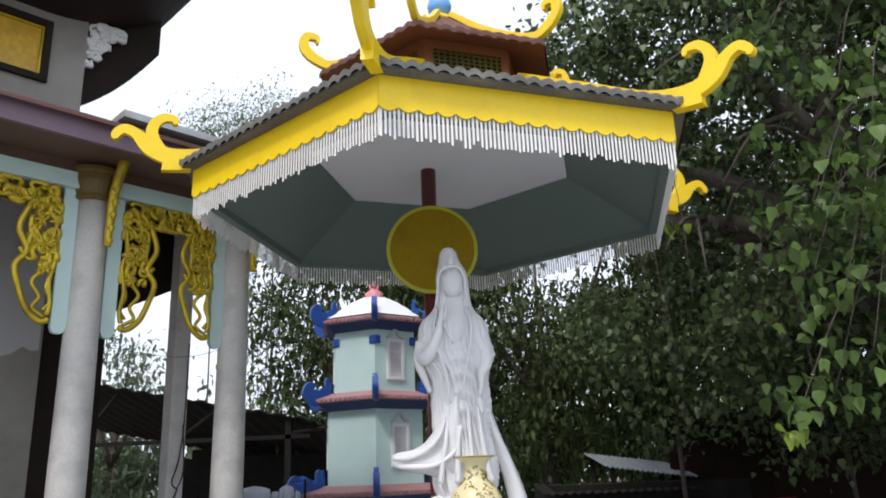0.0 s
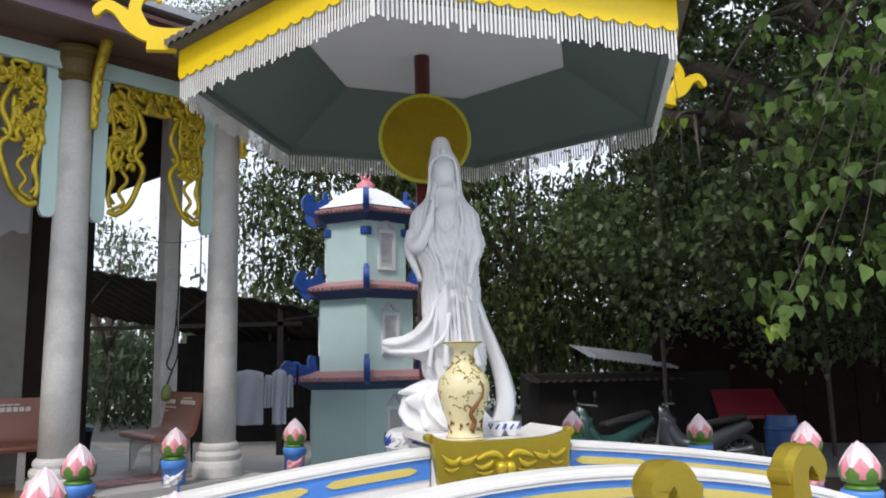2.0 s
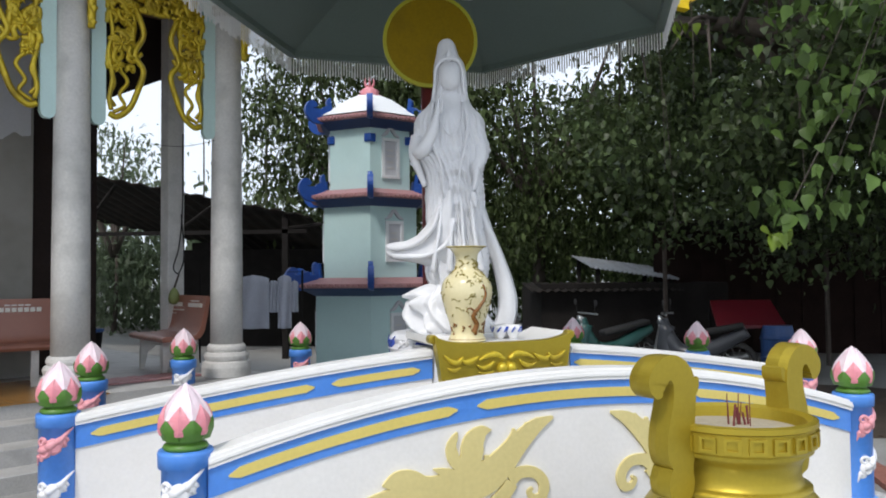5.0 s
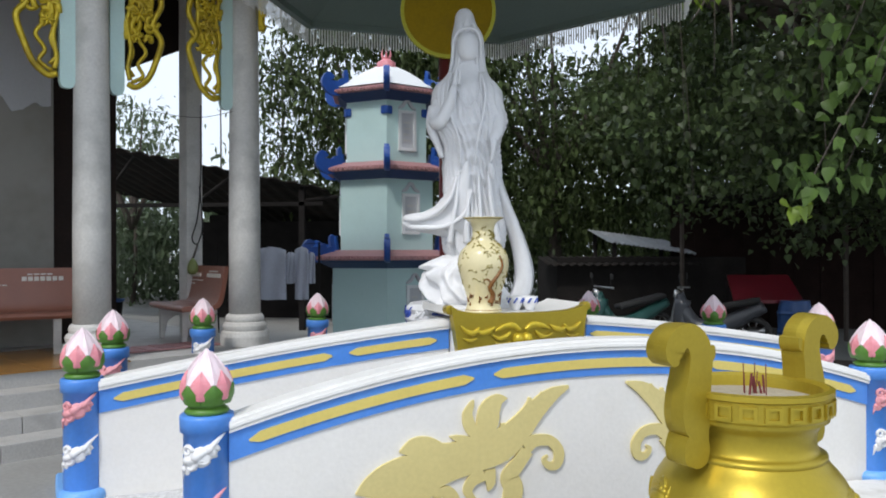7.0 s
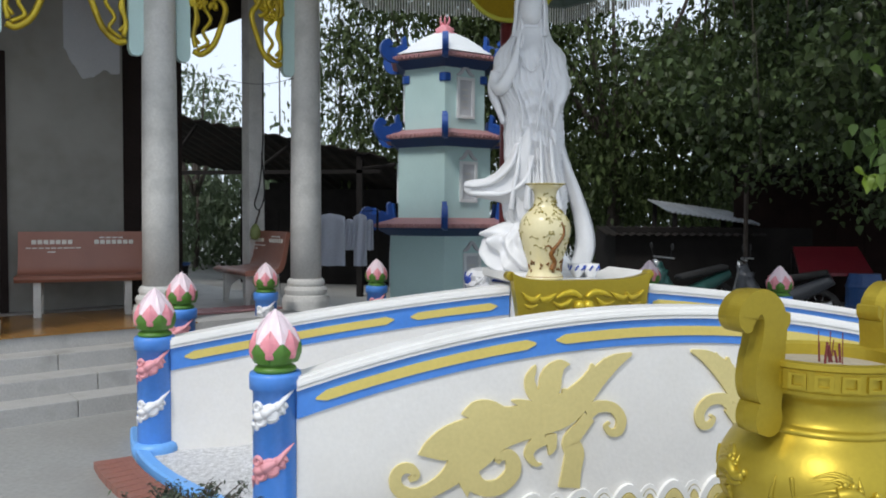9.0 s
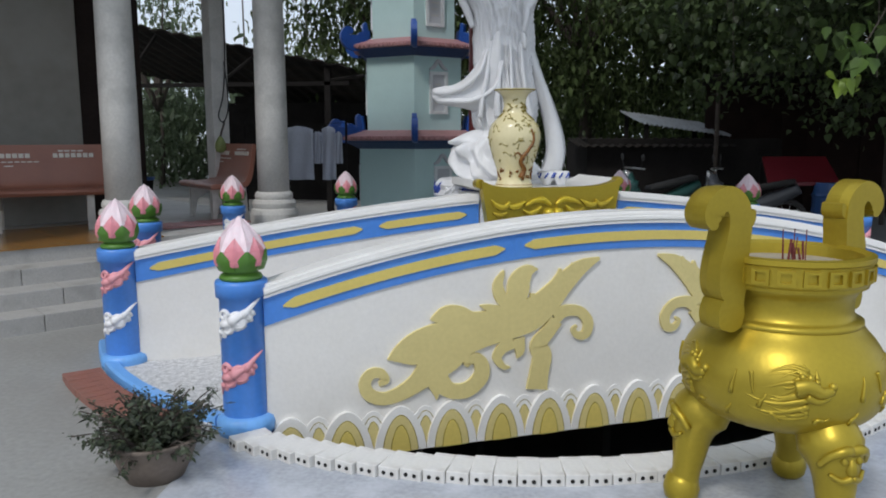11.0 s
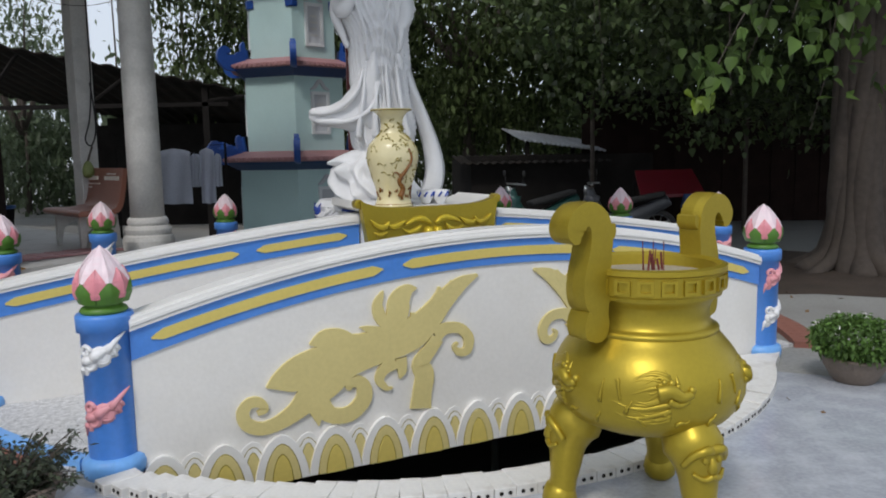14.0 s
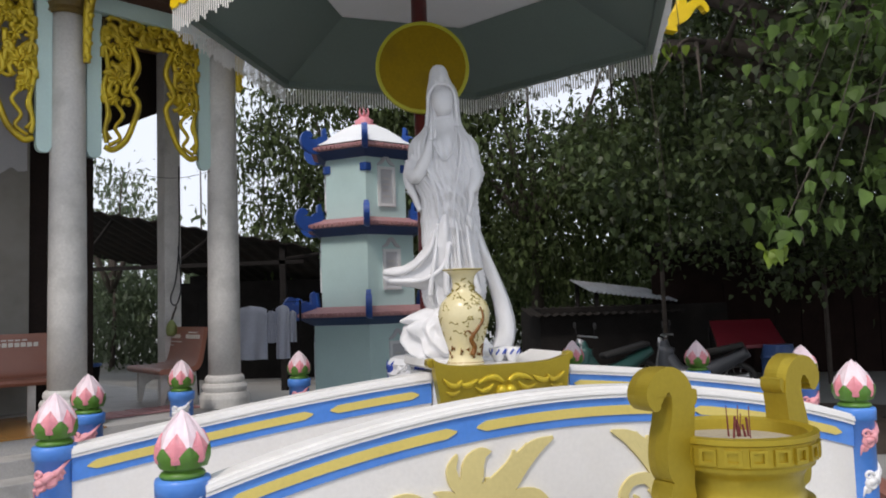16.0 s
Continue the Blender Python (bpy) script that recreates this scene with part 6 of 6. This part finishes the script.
pts = np.concatenate([clumps(g, cc, 0.42, 105), clumps(g, cc[::2], 0.8, 75), clumps(g, low, 0.4, 45)])
near = (pts[:, 0] > 4.6) & (pts[:, 1] < 9.5)
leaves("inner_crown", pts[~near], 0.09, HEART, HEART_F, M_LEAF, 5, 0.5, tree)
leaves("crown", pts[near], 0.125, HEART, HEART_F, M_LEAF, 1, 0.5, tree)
# hanging sprays of the low front boughs
sp = []
sprays = [(3.2, 6.45, 2.0), (4.3, 6.3, 3.05), (4.0, 6.6, 2.6), (3.7, 6.9, 3.3), (5.0, 6.6, 2.5), (5.3, 6.4, 3.7), (4.6, 6.2, 4.3), (3.9, 7.2, 4.0), (5.6, 6.9, 3.0), (5.9, 6.6, 4.6), (4.2, 6.7, 5.2), (3.5, 7.4, 5.6), (5.4, 7.4, 5.6), (4.9, 5.9, 3.2)]
gs = np.random.default_rng(17)
while len(sprays) < 58:
    x, y, z = gs.uniform(3.1, 6.4), gs.uniform(6.4, 8.4), gs.uniform(2.0, 6.6)
    if x > 0.47 * y + 0.1 and z > 1.9 + 0.35 * max(0.0, 4.4 - x):
        sprays.append((x, y, z))
bm = B()
for x, y, z in sprays:
    top = Vector((TX + 0.4 * (x - TX), TY + 0.55 * (y - TY), z + 1.6))
    e = Vector((x, y, z))
    tube(bm, smooth_path([top, top.lerp(e, 0.5) + Vector((0, 0, 0.35)), e], 6), lambda t: 0.009 * (1.1 - t) + 0.003, 5)
    for q in range(3):
        sp.append((x + g.normal(0, 0.22), y + g.normal(0, 0.22), z + g.uniform(-0.1, 0.55)))
tagged(part("twigwork", bm, M_BARK, tree, "thin drooping twigs", smooth=True), kind="stuff")
# front leaves take the lit leaf colour, to stand out from the crown
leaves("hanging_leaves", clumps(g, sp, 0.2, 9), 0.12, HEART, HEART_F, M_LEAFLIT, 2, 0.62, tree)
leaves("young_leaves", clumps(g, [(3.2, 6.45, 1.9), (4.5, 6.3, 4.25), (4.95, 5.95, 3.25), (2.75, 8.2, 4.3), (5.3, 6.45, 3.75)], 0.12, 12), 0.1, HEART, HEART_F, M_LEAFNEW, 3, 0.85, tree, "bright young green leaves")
bm = B()
for k in range(8):
    x, y, z = g.uniform(2.4, 5.2), g.uniform(7.5, 9.5), g.uniform(3.2, 5.2)
    L = g.uniform(0.8, 2.2)
    tube(bm, smooth_path([(x, y, z), (x + 0.06, y, z - L * 0.5), (x + g.normal(0, 0.08), y, z - L)], 4), 0.0045, 4)
tagged(part("root_curtain", bm, M_BARK, tree, "thin hanging aerial roots"), kind="stuff")


def back_tree(x, y, h, rx, ry, z0, n, per, size, material, label, seed, lean=0.0):
    r = np.random.default_rng(seed)
    zl = max(h * 0.35, z0 * 0.95)
    t = thing("tree", pose(0, 0, 0), label, "tree", "trees behind the yard")
    bm = B()
    tube(bm, smooth_path([(x, y, -0.1), (x + 0.1, y, h * 0.3), (x + lean, y, max(h * 0.75, zl))], 5), lambda q: min(0.2, 0.045 * rx) * (1.15 - q), 9)
    part("trunk", bm, M_BARK, t, smooth=True)
    for k in range(6):
        a = k * 1.1
        bm = B()
        tube(bm, smooth_path([(x + lean * 0.4, y, zl), (x + rx * 0.4 * math.cos(a), y + ry * 0.4 * math.sin(a), zl + (h - zl) * 0.35), (x + rx * 0.75 * math.cos(a), y + ry * 0.75 * math.sin(a), zl + (h - zl) * (0.4 + 0.08 * k))], 4), lambda q: min(0.1, 0.05 * rx) * (1.1 - q), 6)
        part("limb", bm, M_BARK, t, smooth=True)
    c = []
    while len(c) < n:
        p = np.array([r.uniform(-1, 1), r.uniform(-1, 1), r.uniform(-1, 1)])
        w = (x + lean + p[0] * rx, y + p[1] * ry, (h + z0) / 2 + p[2] * (h - z0) / 2)
        if 0.15 < (p ** 2).sum() < 1 and not thin_crown(w):
            c.append(w)
    leaves("crown", clumps(r, c, 0.8, per), size, OVAL, OVAL_F, material, seed, 0.55, t)
    return t


back_tree(-3.0, 19.5, 8.6, 3.2, 2.6, 2.0, 165, 110, 0.22, M_LEAFDARK, "dark bushy tree behind the sheds", 21)
back_tree(1.6, 19.0, 9.6, 4.2, 2.6, 1.6, 270, 110, 0.22, M_LEAFDARK, "dark dense tree behind the pagoda", 22)
back_tree(7.5, 20.5, 10.5, 5.5, 3.0, 1.5, 320, 110, 0.24, M_LEAFDARK, "dark dense tree behind the yard", 23)
back_tree(13.5, 17.0, 9.5, 4.5, 4.5, 1.0, 200, 110, 0.26, M_LEAFDARK, "dark dense tree beside the yard", 26)
back_tree(-9.1, 24.0, 14.8, 1.0, 1.0, 12.4, 12, 210, 0.13, M_LEAFGREY, "thin grey-green tree top", 24)
back_tree(-7.0, 24.0, 15.0, 1.6, 1.2, 13.0, 14, 210, 0.13, M_LEAFGREY, "thin grey-green tree top", 25)
back_tree(-11.0, 22.0, 6.6, 1.7, 2.0, 0.6, 30, 90, 0.24, M_LEAFGREY, "pale green trees beyond the porch", 27)

# low woods that close the view
gw = np.random.default_rng(33)
wc = np.stack([gw.uniform(-5, 30, 520), gw.uniform(25, 31, 520), gw.uniform(0.2, 1, 520) ** 1.0 * gw.uniform(2.5, 6.0, 520)], 1)
woods = leaves("far_woods", clumps(gw, wc, 1.3, 70), 0.4, OVAL, OVAL_F, M_LEAFDARK, 34, 0.5)
tagged(woods, "dark green woods beyond the yard", "woods", kind="stuff")

wc = np.stack([gw.uniform(-22, -5, 300), gw.uniform(22, 26, 300), gw.uniform(0.2, 3.6, 300)], 1)
hedge = leaves("low_hedge", clumps(gw, wc, 1.1, 80), 0.32, OVAL, OVAL_F, M_LEAFGREY, 36, 0.5)
tagged(hedge, "green hedge behind the open shed", "hedge", kind="stuff")

# ---- sheds behind ----
shed = thing("open_shed", pose(-6.2, 17.2, 0, 0, 0, 0), "dark open shed with low sheet roof and laundry", "shed")
bm = B()
n = 90
rows = []
for y, z in ((-2.6, 3.68), (3.0, 2.6)):
    rows.append([bm.verts.new((-6 + i * 9.2 / n, y, z + 0.025 * math.sin(i * 1.6) - 0.2 * (i * 9.2 / n - 5.0))) for i in range(n + 1)])
    rows.append([bm.verts.new(v.co - Vector((0, 0, 0.03))) for v in rows[-1]])
for a, b in ((0, 2), (1, 3), (0, 1), (2, 3)):
    for i in range(n):
        bm.faces.new((rows[a][i], rows[a][i + 1], rows[b][i + 1], rows[b][i]))
part("roof", bm, M_CORRDARK, shed, "rusty corrugated roof, its shaded underside in the colour")
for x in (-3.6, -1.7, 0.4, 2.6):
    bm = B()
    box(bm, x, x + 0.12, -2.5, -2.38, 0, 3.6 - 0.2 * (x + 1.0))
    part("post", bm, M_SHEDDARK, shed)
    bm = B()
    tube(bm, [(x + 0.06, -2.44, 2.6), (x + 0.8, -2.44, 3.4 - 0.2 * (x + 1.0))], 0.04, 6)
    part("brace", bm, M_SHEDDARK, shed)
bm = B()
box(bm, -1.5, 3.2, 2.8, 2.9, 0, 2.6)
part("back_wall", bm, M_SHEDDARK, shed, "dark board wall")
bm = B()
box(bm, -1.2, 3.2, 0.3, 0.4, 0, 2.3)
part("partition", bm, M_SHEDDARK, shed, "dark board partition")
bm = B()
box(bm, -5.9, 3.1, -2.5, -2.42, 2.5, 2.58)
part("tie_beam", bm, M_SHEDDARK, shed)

cl = thing("clothes_line", pose(-2.75, 10.85, 0, 0, 0, 8), "thin wire line for drying clothes", "clothes line")
bm = B()
tube(bm, [(-0.9, 0, 1.72), (0.0, 0, 1.68), (0.6, 0, 1.7)], 0.004, 5)
part("wire", bm, M_SHEDDARK, cl)
for x in (-0.9, 0.6):
    bm = B()
    tube(bm, [(x, 0, 0), (x, 0, 1.72)], 0.018, 6)
    part("post", bm, M_SHEDDARK, cl)


def shirt(x, w, h, seed, label):
    sh = thing("shirt", pose(-2.75, 10.85, 0, 0, 0, 8) @ Matrix.Translation((x, 0, 0)), label, "shirt", "laundry on the line")
    r = random.Random(seed)
    for nm, x0, x1, zt, zb in (("body", -w / 2, w / 2, 1.66, 1.66 - h), ("sleeve", w / 2 - 0.01, w / 2 + 0.1, 1.58, 1.1), ("sleeve", -w / 2 - 0.1, -w / 2 + 0.01, 1.58, 1.1)):
        bm = B()
        nx, nz = 14, 8
        G = []
        for side in (-1, 1):
            G.append([[bm.verts.new((x0 + (x1 - x0) * i / nx, side * 0.025 + 0.025 * math.sin(i * 0.75 + j * 0.3), zt + (zb - zt) * j / nz - 0.12 * abs(i / nx - 0.5) * (1 - j / nz) + 0.006 * math.sin(i * 0.7))) for i in range(nx + 1)] for j in range(nz + 1)])
        for q in G:
            for j in range(nz):
                for i in range(nx):
                    bm.faces.new((q[j][i], q[j][i + 1], q[j + 1][i + 1], q[j + 1][i]))
        for j in range(nz):
            for i in (0, nx):
                bm.faces.new((G[0][j][i], G[0][j + 1][i], G[1][j + 1][i], G[1][j][i]))
        for i in range(nx):
            bm.faces.new((G[0][0][i], G[0][0][i + 1], G[1][0][i + 1], G[1][0][i]))
        part(nm, bm, M_CLOTH, sh, smooth=True)


shirt(-0.12, 0.46, 0.8, 1, "grey-blue cotton shirt drying on a line")
shirt(0.34, 0.2, 0.8, 2, "folded grey-blue shirt drying on a line")

hut = thing("low_hut", pose(3.6, 15.2, 0, 0, 0, 6), "low dark hut with rusty sheet roof", "hut")
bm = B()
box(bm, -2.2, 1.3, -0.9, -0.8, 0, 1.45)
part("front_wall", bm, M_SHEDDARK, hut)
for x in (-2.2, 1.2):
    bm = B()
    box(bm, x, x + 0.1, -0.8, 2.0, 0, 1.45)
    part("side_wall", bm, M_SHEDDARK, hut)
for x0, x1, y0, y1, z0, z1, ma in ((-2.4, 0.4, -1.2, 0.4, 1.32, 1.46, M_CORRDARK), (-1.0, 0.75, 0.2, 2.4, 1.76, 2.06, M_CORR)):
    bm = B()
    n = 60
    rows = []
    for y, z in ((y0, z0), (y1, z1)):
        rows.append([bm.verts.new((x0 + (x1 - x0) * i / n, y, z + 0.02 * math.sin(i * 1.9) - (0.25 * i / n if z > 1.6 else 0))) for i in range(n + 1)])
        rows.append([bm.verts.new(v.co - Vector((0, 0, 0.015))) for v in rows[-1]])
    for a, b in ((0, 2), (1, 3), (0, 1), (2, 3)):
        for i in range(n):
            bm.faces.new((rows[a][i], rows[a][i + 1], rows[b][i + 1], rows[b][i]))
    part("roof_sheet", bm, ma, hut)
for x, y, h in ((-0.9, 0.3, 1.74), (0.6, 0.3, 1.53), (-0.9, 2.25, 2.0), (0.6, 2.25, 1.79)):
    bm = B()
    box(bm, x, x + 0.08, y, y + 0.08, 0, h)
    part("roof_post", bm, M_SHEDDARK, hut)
fence = thing("dark_lean_to", pose(8.5, 15.5, 0, 0, 0, -8), "long dark open lean-to with brown boards", "lean-to")
# brown boards taken nearly to black, which puts the lean-to's shade into them
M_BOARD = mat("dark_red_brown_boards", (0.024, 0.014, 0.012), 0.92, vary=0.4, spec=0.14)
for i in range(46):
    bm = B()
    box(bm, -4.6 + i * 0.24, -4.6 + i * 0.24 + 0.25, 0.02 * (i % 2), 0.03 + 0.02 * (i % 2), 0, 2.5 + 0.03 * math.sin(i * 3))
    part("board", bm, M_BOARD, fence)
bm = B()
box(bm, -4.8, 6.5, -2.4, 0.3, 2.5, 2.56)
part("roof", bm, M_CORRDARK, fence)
for x in (-4.5, -1.8, 1.0, 3.8):
    bm = B()
    tube(bm, [(x, -2.2, 0), (x, -2.2, 2.5)], 0.04, 7)
    part("post", bm, M_BARK, fence)

# red-topped stall and two parked motorbikes
stall = thing("stall_table", pose(4.75, 12.8, 0, 0, 0, 8), "stall with sloping red top over blue drum", "stall")
bm = B()
v = [(-0.62, -0.45, 0.78), (0.5, -0.45, 0.78), (0.62, 0.3, 1.16), (-0.42, 0.3, 1.16)]
a = [bm.verts.new(p) for p in v]
b = [bm.verts.new((x, y, z - 0.05)) for x, y, z in v]
bm.faces.new(a), bm.faces.new(b[::-1])
for i in range(4):
    bm.faces.new((a[i], a[(i + 1) % 4], b[(i + 1) % 4], b[i]))
part("top", bm, M_REDTOP, stall, "sloping red plastic top")
for x in (-0.45, 0.45):
    for y in (-0.38, 0.24):
        bm = B()
        box(bm, x - 0.02, x + 0.02, y - 0.02, y + 0.02, 0, 0.75 + 0.3 * (y > 0))
        part("leg", bm, M_SHEDDARK, stall)
drum = thing("drum", pose(5.15, 12.35, 0), "blue plastic drum beside the stall", "drum")
bm = B()
lathe(bm, [(0.24, 0.0), (0.26, 0.03), (0.255, 0.25), (0.27, 0.28), (0.255, 0.31), (0.255, 0.55), (0.27, 0.58), (0.25, 0.62), (0.22, 0.78), (0.0, 0.78)], 28)
part("barrel", bm, M_BLUEBIN, drum)


def motorbike(m, body_mat, label):
    bike = thing("motorbike", m, label, "motorbike", "parked motorbikes")
    for x in (-0.6, 0.62):
        w = B()
        lathe(w, [(0.21, -0.035), (0.265, -0.04), (0.28, 0.0), (0.265, 0.04), (0.21, 0.035), (0.21, -0.035)], 28, Matrix.Translation((x, 0, 0.28)) @ pose(0, 0, 0, 90, 0, 0), cap=False)
        w = part("wheel", w, M_TYRE, bike, "black tyre", smooth=True)
        bm = B()
        lathe(bm, [(0.2, -0.02), (0.212, 0.0), (0.2, 0.02), (0.2, -0.02)], 24, Matrix.Translation((x, 0, 0.28)) @ pose(0, 0, 0, 90, 0, 0), cap=False)
        for k in range(10):
            a = k * math.pi / 5
            tube(bm, [(x, 0, 0.28), (x + 0.2 * math.cos(a), 0, 0.28 + 0.2 * math.sin(a))], 0.005, 4)
        part("rim", bm, M_CHROME, w)
    bm = B()
    tube(bm, smooth_path([(0.42, 0, 0.95), (0.36, 0, 0.7), (0.2, 0, 0.45), (-0.1, 0, 0.42), (-0.45, 0, 0.55), (-0.78, 0, 0.7)], 5), lambda t: 0.08 + 0.05 * math.sin(3 * t), 10)
    tube(bm, smooth_path([(0.36, 0.0, 0.85), (0.42, 0.0, 0.55), (0.3, 0, 0.32)], 4), 0.12, 10)
    part("body", bm, body_mat, bike, smooth=True)
    bm = B()
    box(bm, -0.42, 0.42, -0.12, 0.12, -0.045, 0.045, pose(-0.32, 0, 0.74, 0, 8, 0), 0.035)
    part("saddle", bm, M_TYRE, bike, "black vinyl saddle", smooth=True)
    bm = B()
    tube(bm, [(0.62, 0.06, 0.28), (0.42, 0.05, 0.98)], 0.022, 7)
    tube(bm, [(0.62, -0.06, 0.28), (0.42, -0.05, 0.98)], 0.022, 7)
    tube(bm, smooth_path([(0.3, -0.34, 1.02), (0.4, -0.12, 1.04), (0.4, 0.12, 1.04), (0.3, 0.34, 1.02)], 5), 0.014, 7)
    part("fork_and_handlebar", bm, M_CHROME, bike)
    bm = B()
    lathe(bm, [(0.0, -0.07), (0.07, -0.05), (0.085, 0.0), (0.0, 0.02)], 14, Matrix.Translation((0.47, 0, 0.93)) @ pose(0, 0, 0, 0, 90, 0))
    part("headlight", bm, M_CHROME, bike, "round headlight", smooth=True)
    bm = B()
    tube(bm, [(0.0, -0.12, 0.26), (-0.75, -0.15, 0.34)], 0.035, 8)
    part("exhaust", bm, M_CHROME, bike, smooth=True)
    for y in (-0.3, 0.3):
        bm = B()
        tube(bm, [(0.33, y, 1.03), (0.34, y * 1.15, 1.16)], 0.006, 5)
        lathe(bm, [(0.0, -0.012), (0.05, -0.006), (0.05, 0.006), (0.0, 0.01)], 12, Matrix.Translation((0.33, y * 1.2, 1.2)) @ pose(0, 0, 0, 0, 90, 0))
        part("mirror", bm, M_TYRE, bike)


motorbike(pose(2.5, 12.2, 0, 0, 4, 200), M_BIKEGREEN, "dark green small motorbike parked under the trees")
motorbike(pose(3.7, 11.6, 0, 0, 4, 160), M_BIKEGREY, "dark grey small motorbike parked under the trees")

# ---- potted plants ----
pot = thing("potted_bush", pose(3.56, 4.56, 0.005) @ Matrix.Diagonal((0.78, 0.78, 0.84, 1)), "round green bush with white flowers in cement bowl", "potted plant")
bm = B()
lathe(bm, [(0.15, 0.0), (0.17, 0.02), (0.235, 0.12), (0.25, 0.17), (0.265, 0.18), (0.262, 0.2), (0.23, 0.2), (0.21, 0.16), (0.0, 0.155)], 32)
part("bowl", bm, M_POTCLAY, pot, smooth=True)
bm = B()
lathe(bm, [(0.0, 0.175), (0.225, 0.168)], 20, cap=False)
part("soil", bm, M_SOIL, pot)
gg = np.random.default_rng(12)
u = gg.normal(0, 1, (4200, 3))
u = u / np.linalg.norm(u, axis=1)[:, None] * (gg.uniform(0.35, 1, (4200, 1)) ** 0.4)
pb = np.stack([u[:, 0] * 0.36, u[:, 1] * 0.36, 0.33 + u[:, 2] * 0.19], 1)
leaves("foliage", pb, 0.055, OVAL, OVAL_F, M_BUSH, 5, 0.3, pot)
top = pb[(u[:, 2] > 0.1)][:26]
leaves("flowers", np.repeat(top, 5, 0) + np.array((0, 0, 0.03)), 0.028, OVAL, OVAL_F, M_PETALW, 6, 0.2, pot, "small white flowers")
pot = thing("potted_shrub", pose(-0.86, 2.8, 0.0) @ Matrix.Diagonal((0.82, 0.82, 0.74, 1)), "dark purple-green shrub in a low cement pot", "potted plant")
bm = B()
lathe(bm, [(0.15, 0.0), (0.2, 0.12), (0.235, 0.23), (0.25, 0.25), (0.22, 0.25), (0.2, 0.2), (0.0, 0.19)], 28)
part("bowl", bm, M_POTCLAY, pot, smooth=True)
bm = B()
pts = []
for k in range(115):
    a, r = gg.uniform(0, 6.28), gg.uniform(0.05, 0.4)
    e = np.array((r * math.cos(a), r * math.sin(a), gg.uniform(0.28, 0.56) - 0.3 * r))
    b0 = np.array((0.3 * e[0], 0.3 * e[1], 0.19))
    tube(bm, smooth_path([tuple(b0), tuple((b0 + e) / 2 + np.array((0, 0, 0.05))), tuple(e)], 3), 0.004, 4)
    for t in np.linspace(0.25, 1.05, 34):
        pts.append(b0 + (e - b0) * t + gg.normal(0, 0.013, 3))
tagged(part("stemwork", bm, M_BARK, pot), kind="stuff")
leaves("foliage", np.array(pts), 0.045, OVAL, OVAL_F, M_SHRUB, 8, 0.1, pot)
# fallen leaves on the paving
gl = np.random.default_rng(3)
fl = np.stack([gl.uniform(2.6, 6.5, 40), gl.uniform(1.0, 8.5, 40), np.full(40, 0.02)], 1)
fallen = leaves("fallen_leaves", fl, 0.07, OVAL, OVAL_F, mat("dry_brown_leaf", (0.18, 0.1, 0.04), 0.8, vary=0.3, bump=0), 4, 0.0)
tagged(fallen, "dry brown leaves scattered on the paving", "fallen leaves", kind="stuff")

# ---- small things on the porch ----
cable = thing("hanging_cable", TF @ Matrix.Translation((0.05, 1.41 - 0.12, 0)), "thin black cable hanging in a loop on the pillar", "cable")
bm = B()
tube(bm, smooth_path([(0.08, 0, 3.4), (0.07, -0.01, 2.5), (0.02, -0.02, 2.0), (-0.05, -0.02, 1.75), (0.02, -0.02, 1.68), (0.09, -0.01, 1.9), (0.06, 0, 2.4)], 6), 0.009, 5)
part("cord", bm, M_TYRE, cable)
fruit = thing("hanging_gourd", TF @ Matrix.Translation((-0.02, 1.41 - 0.2, 0)), "pale green gourd hanging on the pillar", "gourd")
bm = B()
lathe(bm, [(0.0, 1.3), (0.05, 1.31), (0.068, 1.36), (0.062, 1.42), (0.04, 1.47), (0.015, 1.5), (0.0, 1.5)], 16)
part("body", bm, M_GOURD, fruit, smooth=True)
bm = B()
tube(bm, smooth_path([(0, 0, 1.49), (0.03, 0, 1.58), (0.1, 0.08, 1.66)], 4), 0.012, 6)
part("stalk", bm, M_BARK, fruit)
mat_rug = thing("floor_mat", TF @ Matrix.Translation((-0.75, 0.35, PORCH)), "faded patterned red mat lying on the porch", "mat")
bm = B()
for i in range(12):
    box(bm, -0.55 + i * 0.09, -0.55 + i * 0.09 + 0.088, -0.22, 0.22, 0.002, 0.014 + 0.006 * (i % 2))
part("weave", bm, M_PINKTILE, mat_rug)
pail = thing("bucket", TF @ Matrix.Translation((-0.5, 2.6, PORCH)), "dark bucket with blue rim on the porch", "bucket")
bm = B()
lathe(bm, [(0.13, 0.0), (0.17, 0.4), (0.175, 0.4), (0.165, 0.4), (0.12, 0.02), (0.0, 0.02)], 24)
part("body", bm, M_SHEDDARK, pail, smooth=True)
bm = B()
lathe(bm, [(0.168, 0.38), (0.185, 0.39), (0.185, 0.42), (0.165, 0.42), (0.165, 0.38)], 24, cap=False)
part("rim", bm, M_BLUEBIN, pail, "blue plastic rim")
wire = thing("wire", pose(0, 0, 0), "thin sagging wire between column and trees", "wire")
bm = B()
tube(bm, smooth_path([(-3.2, 6.75, 3.05), (-2.6, 7.5, 3.0), (-2.19, 7.95, 3.15), (-1.9, 9.0, 3.3)], 6), 0.003, 5)
part("strand", bm, M_TYRE, wire)
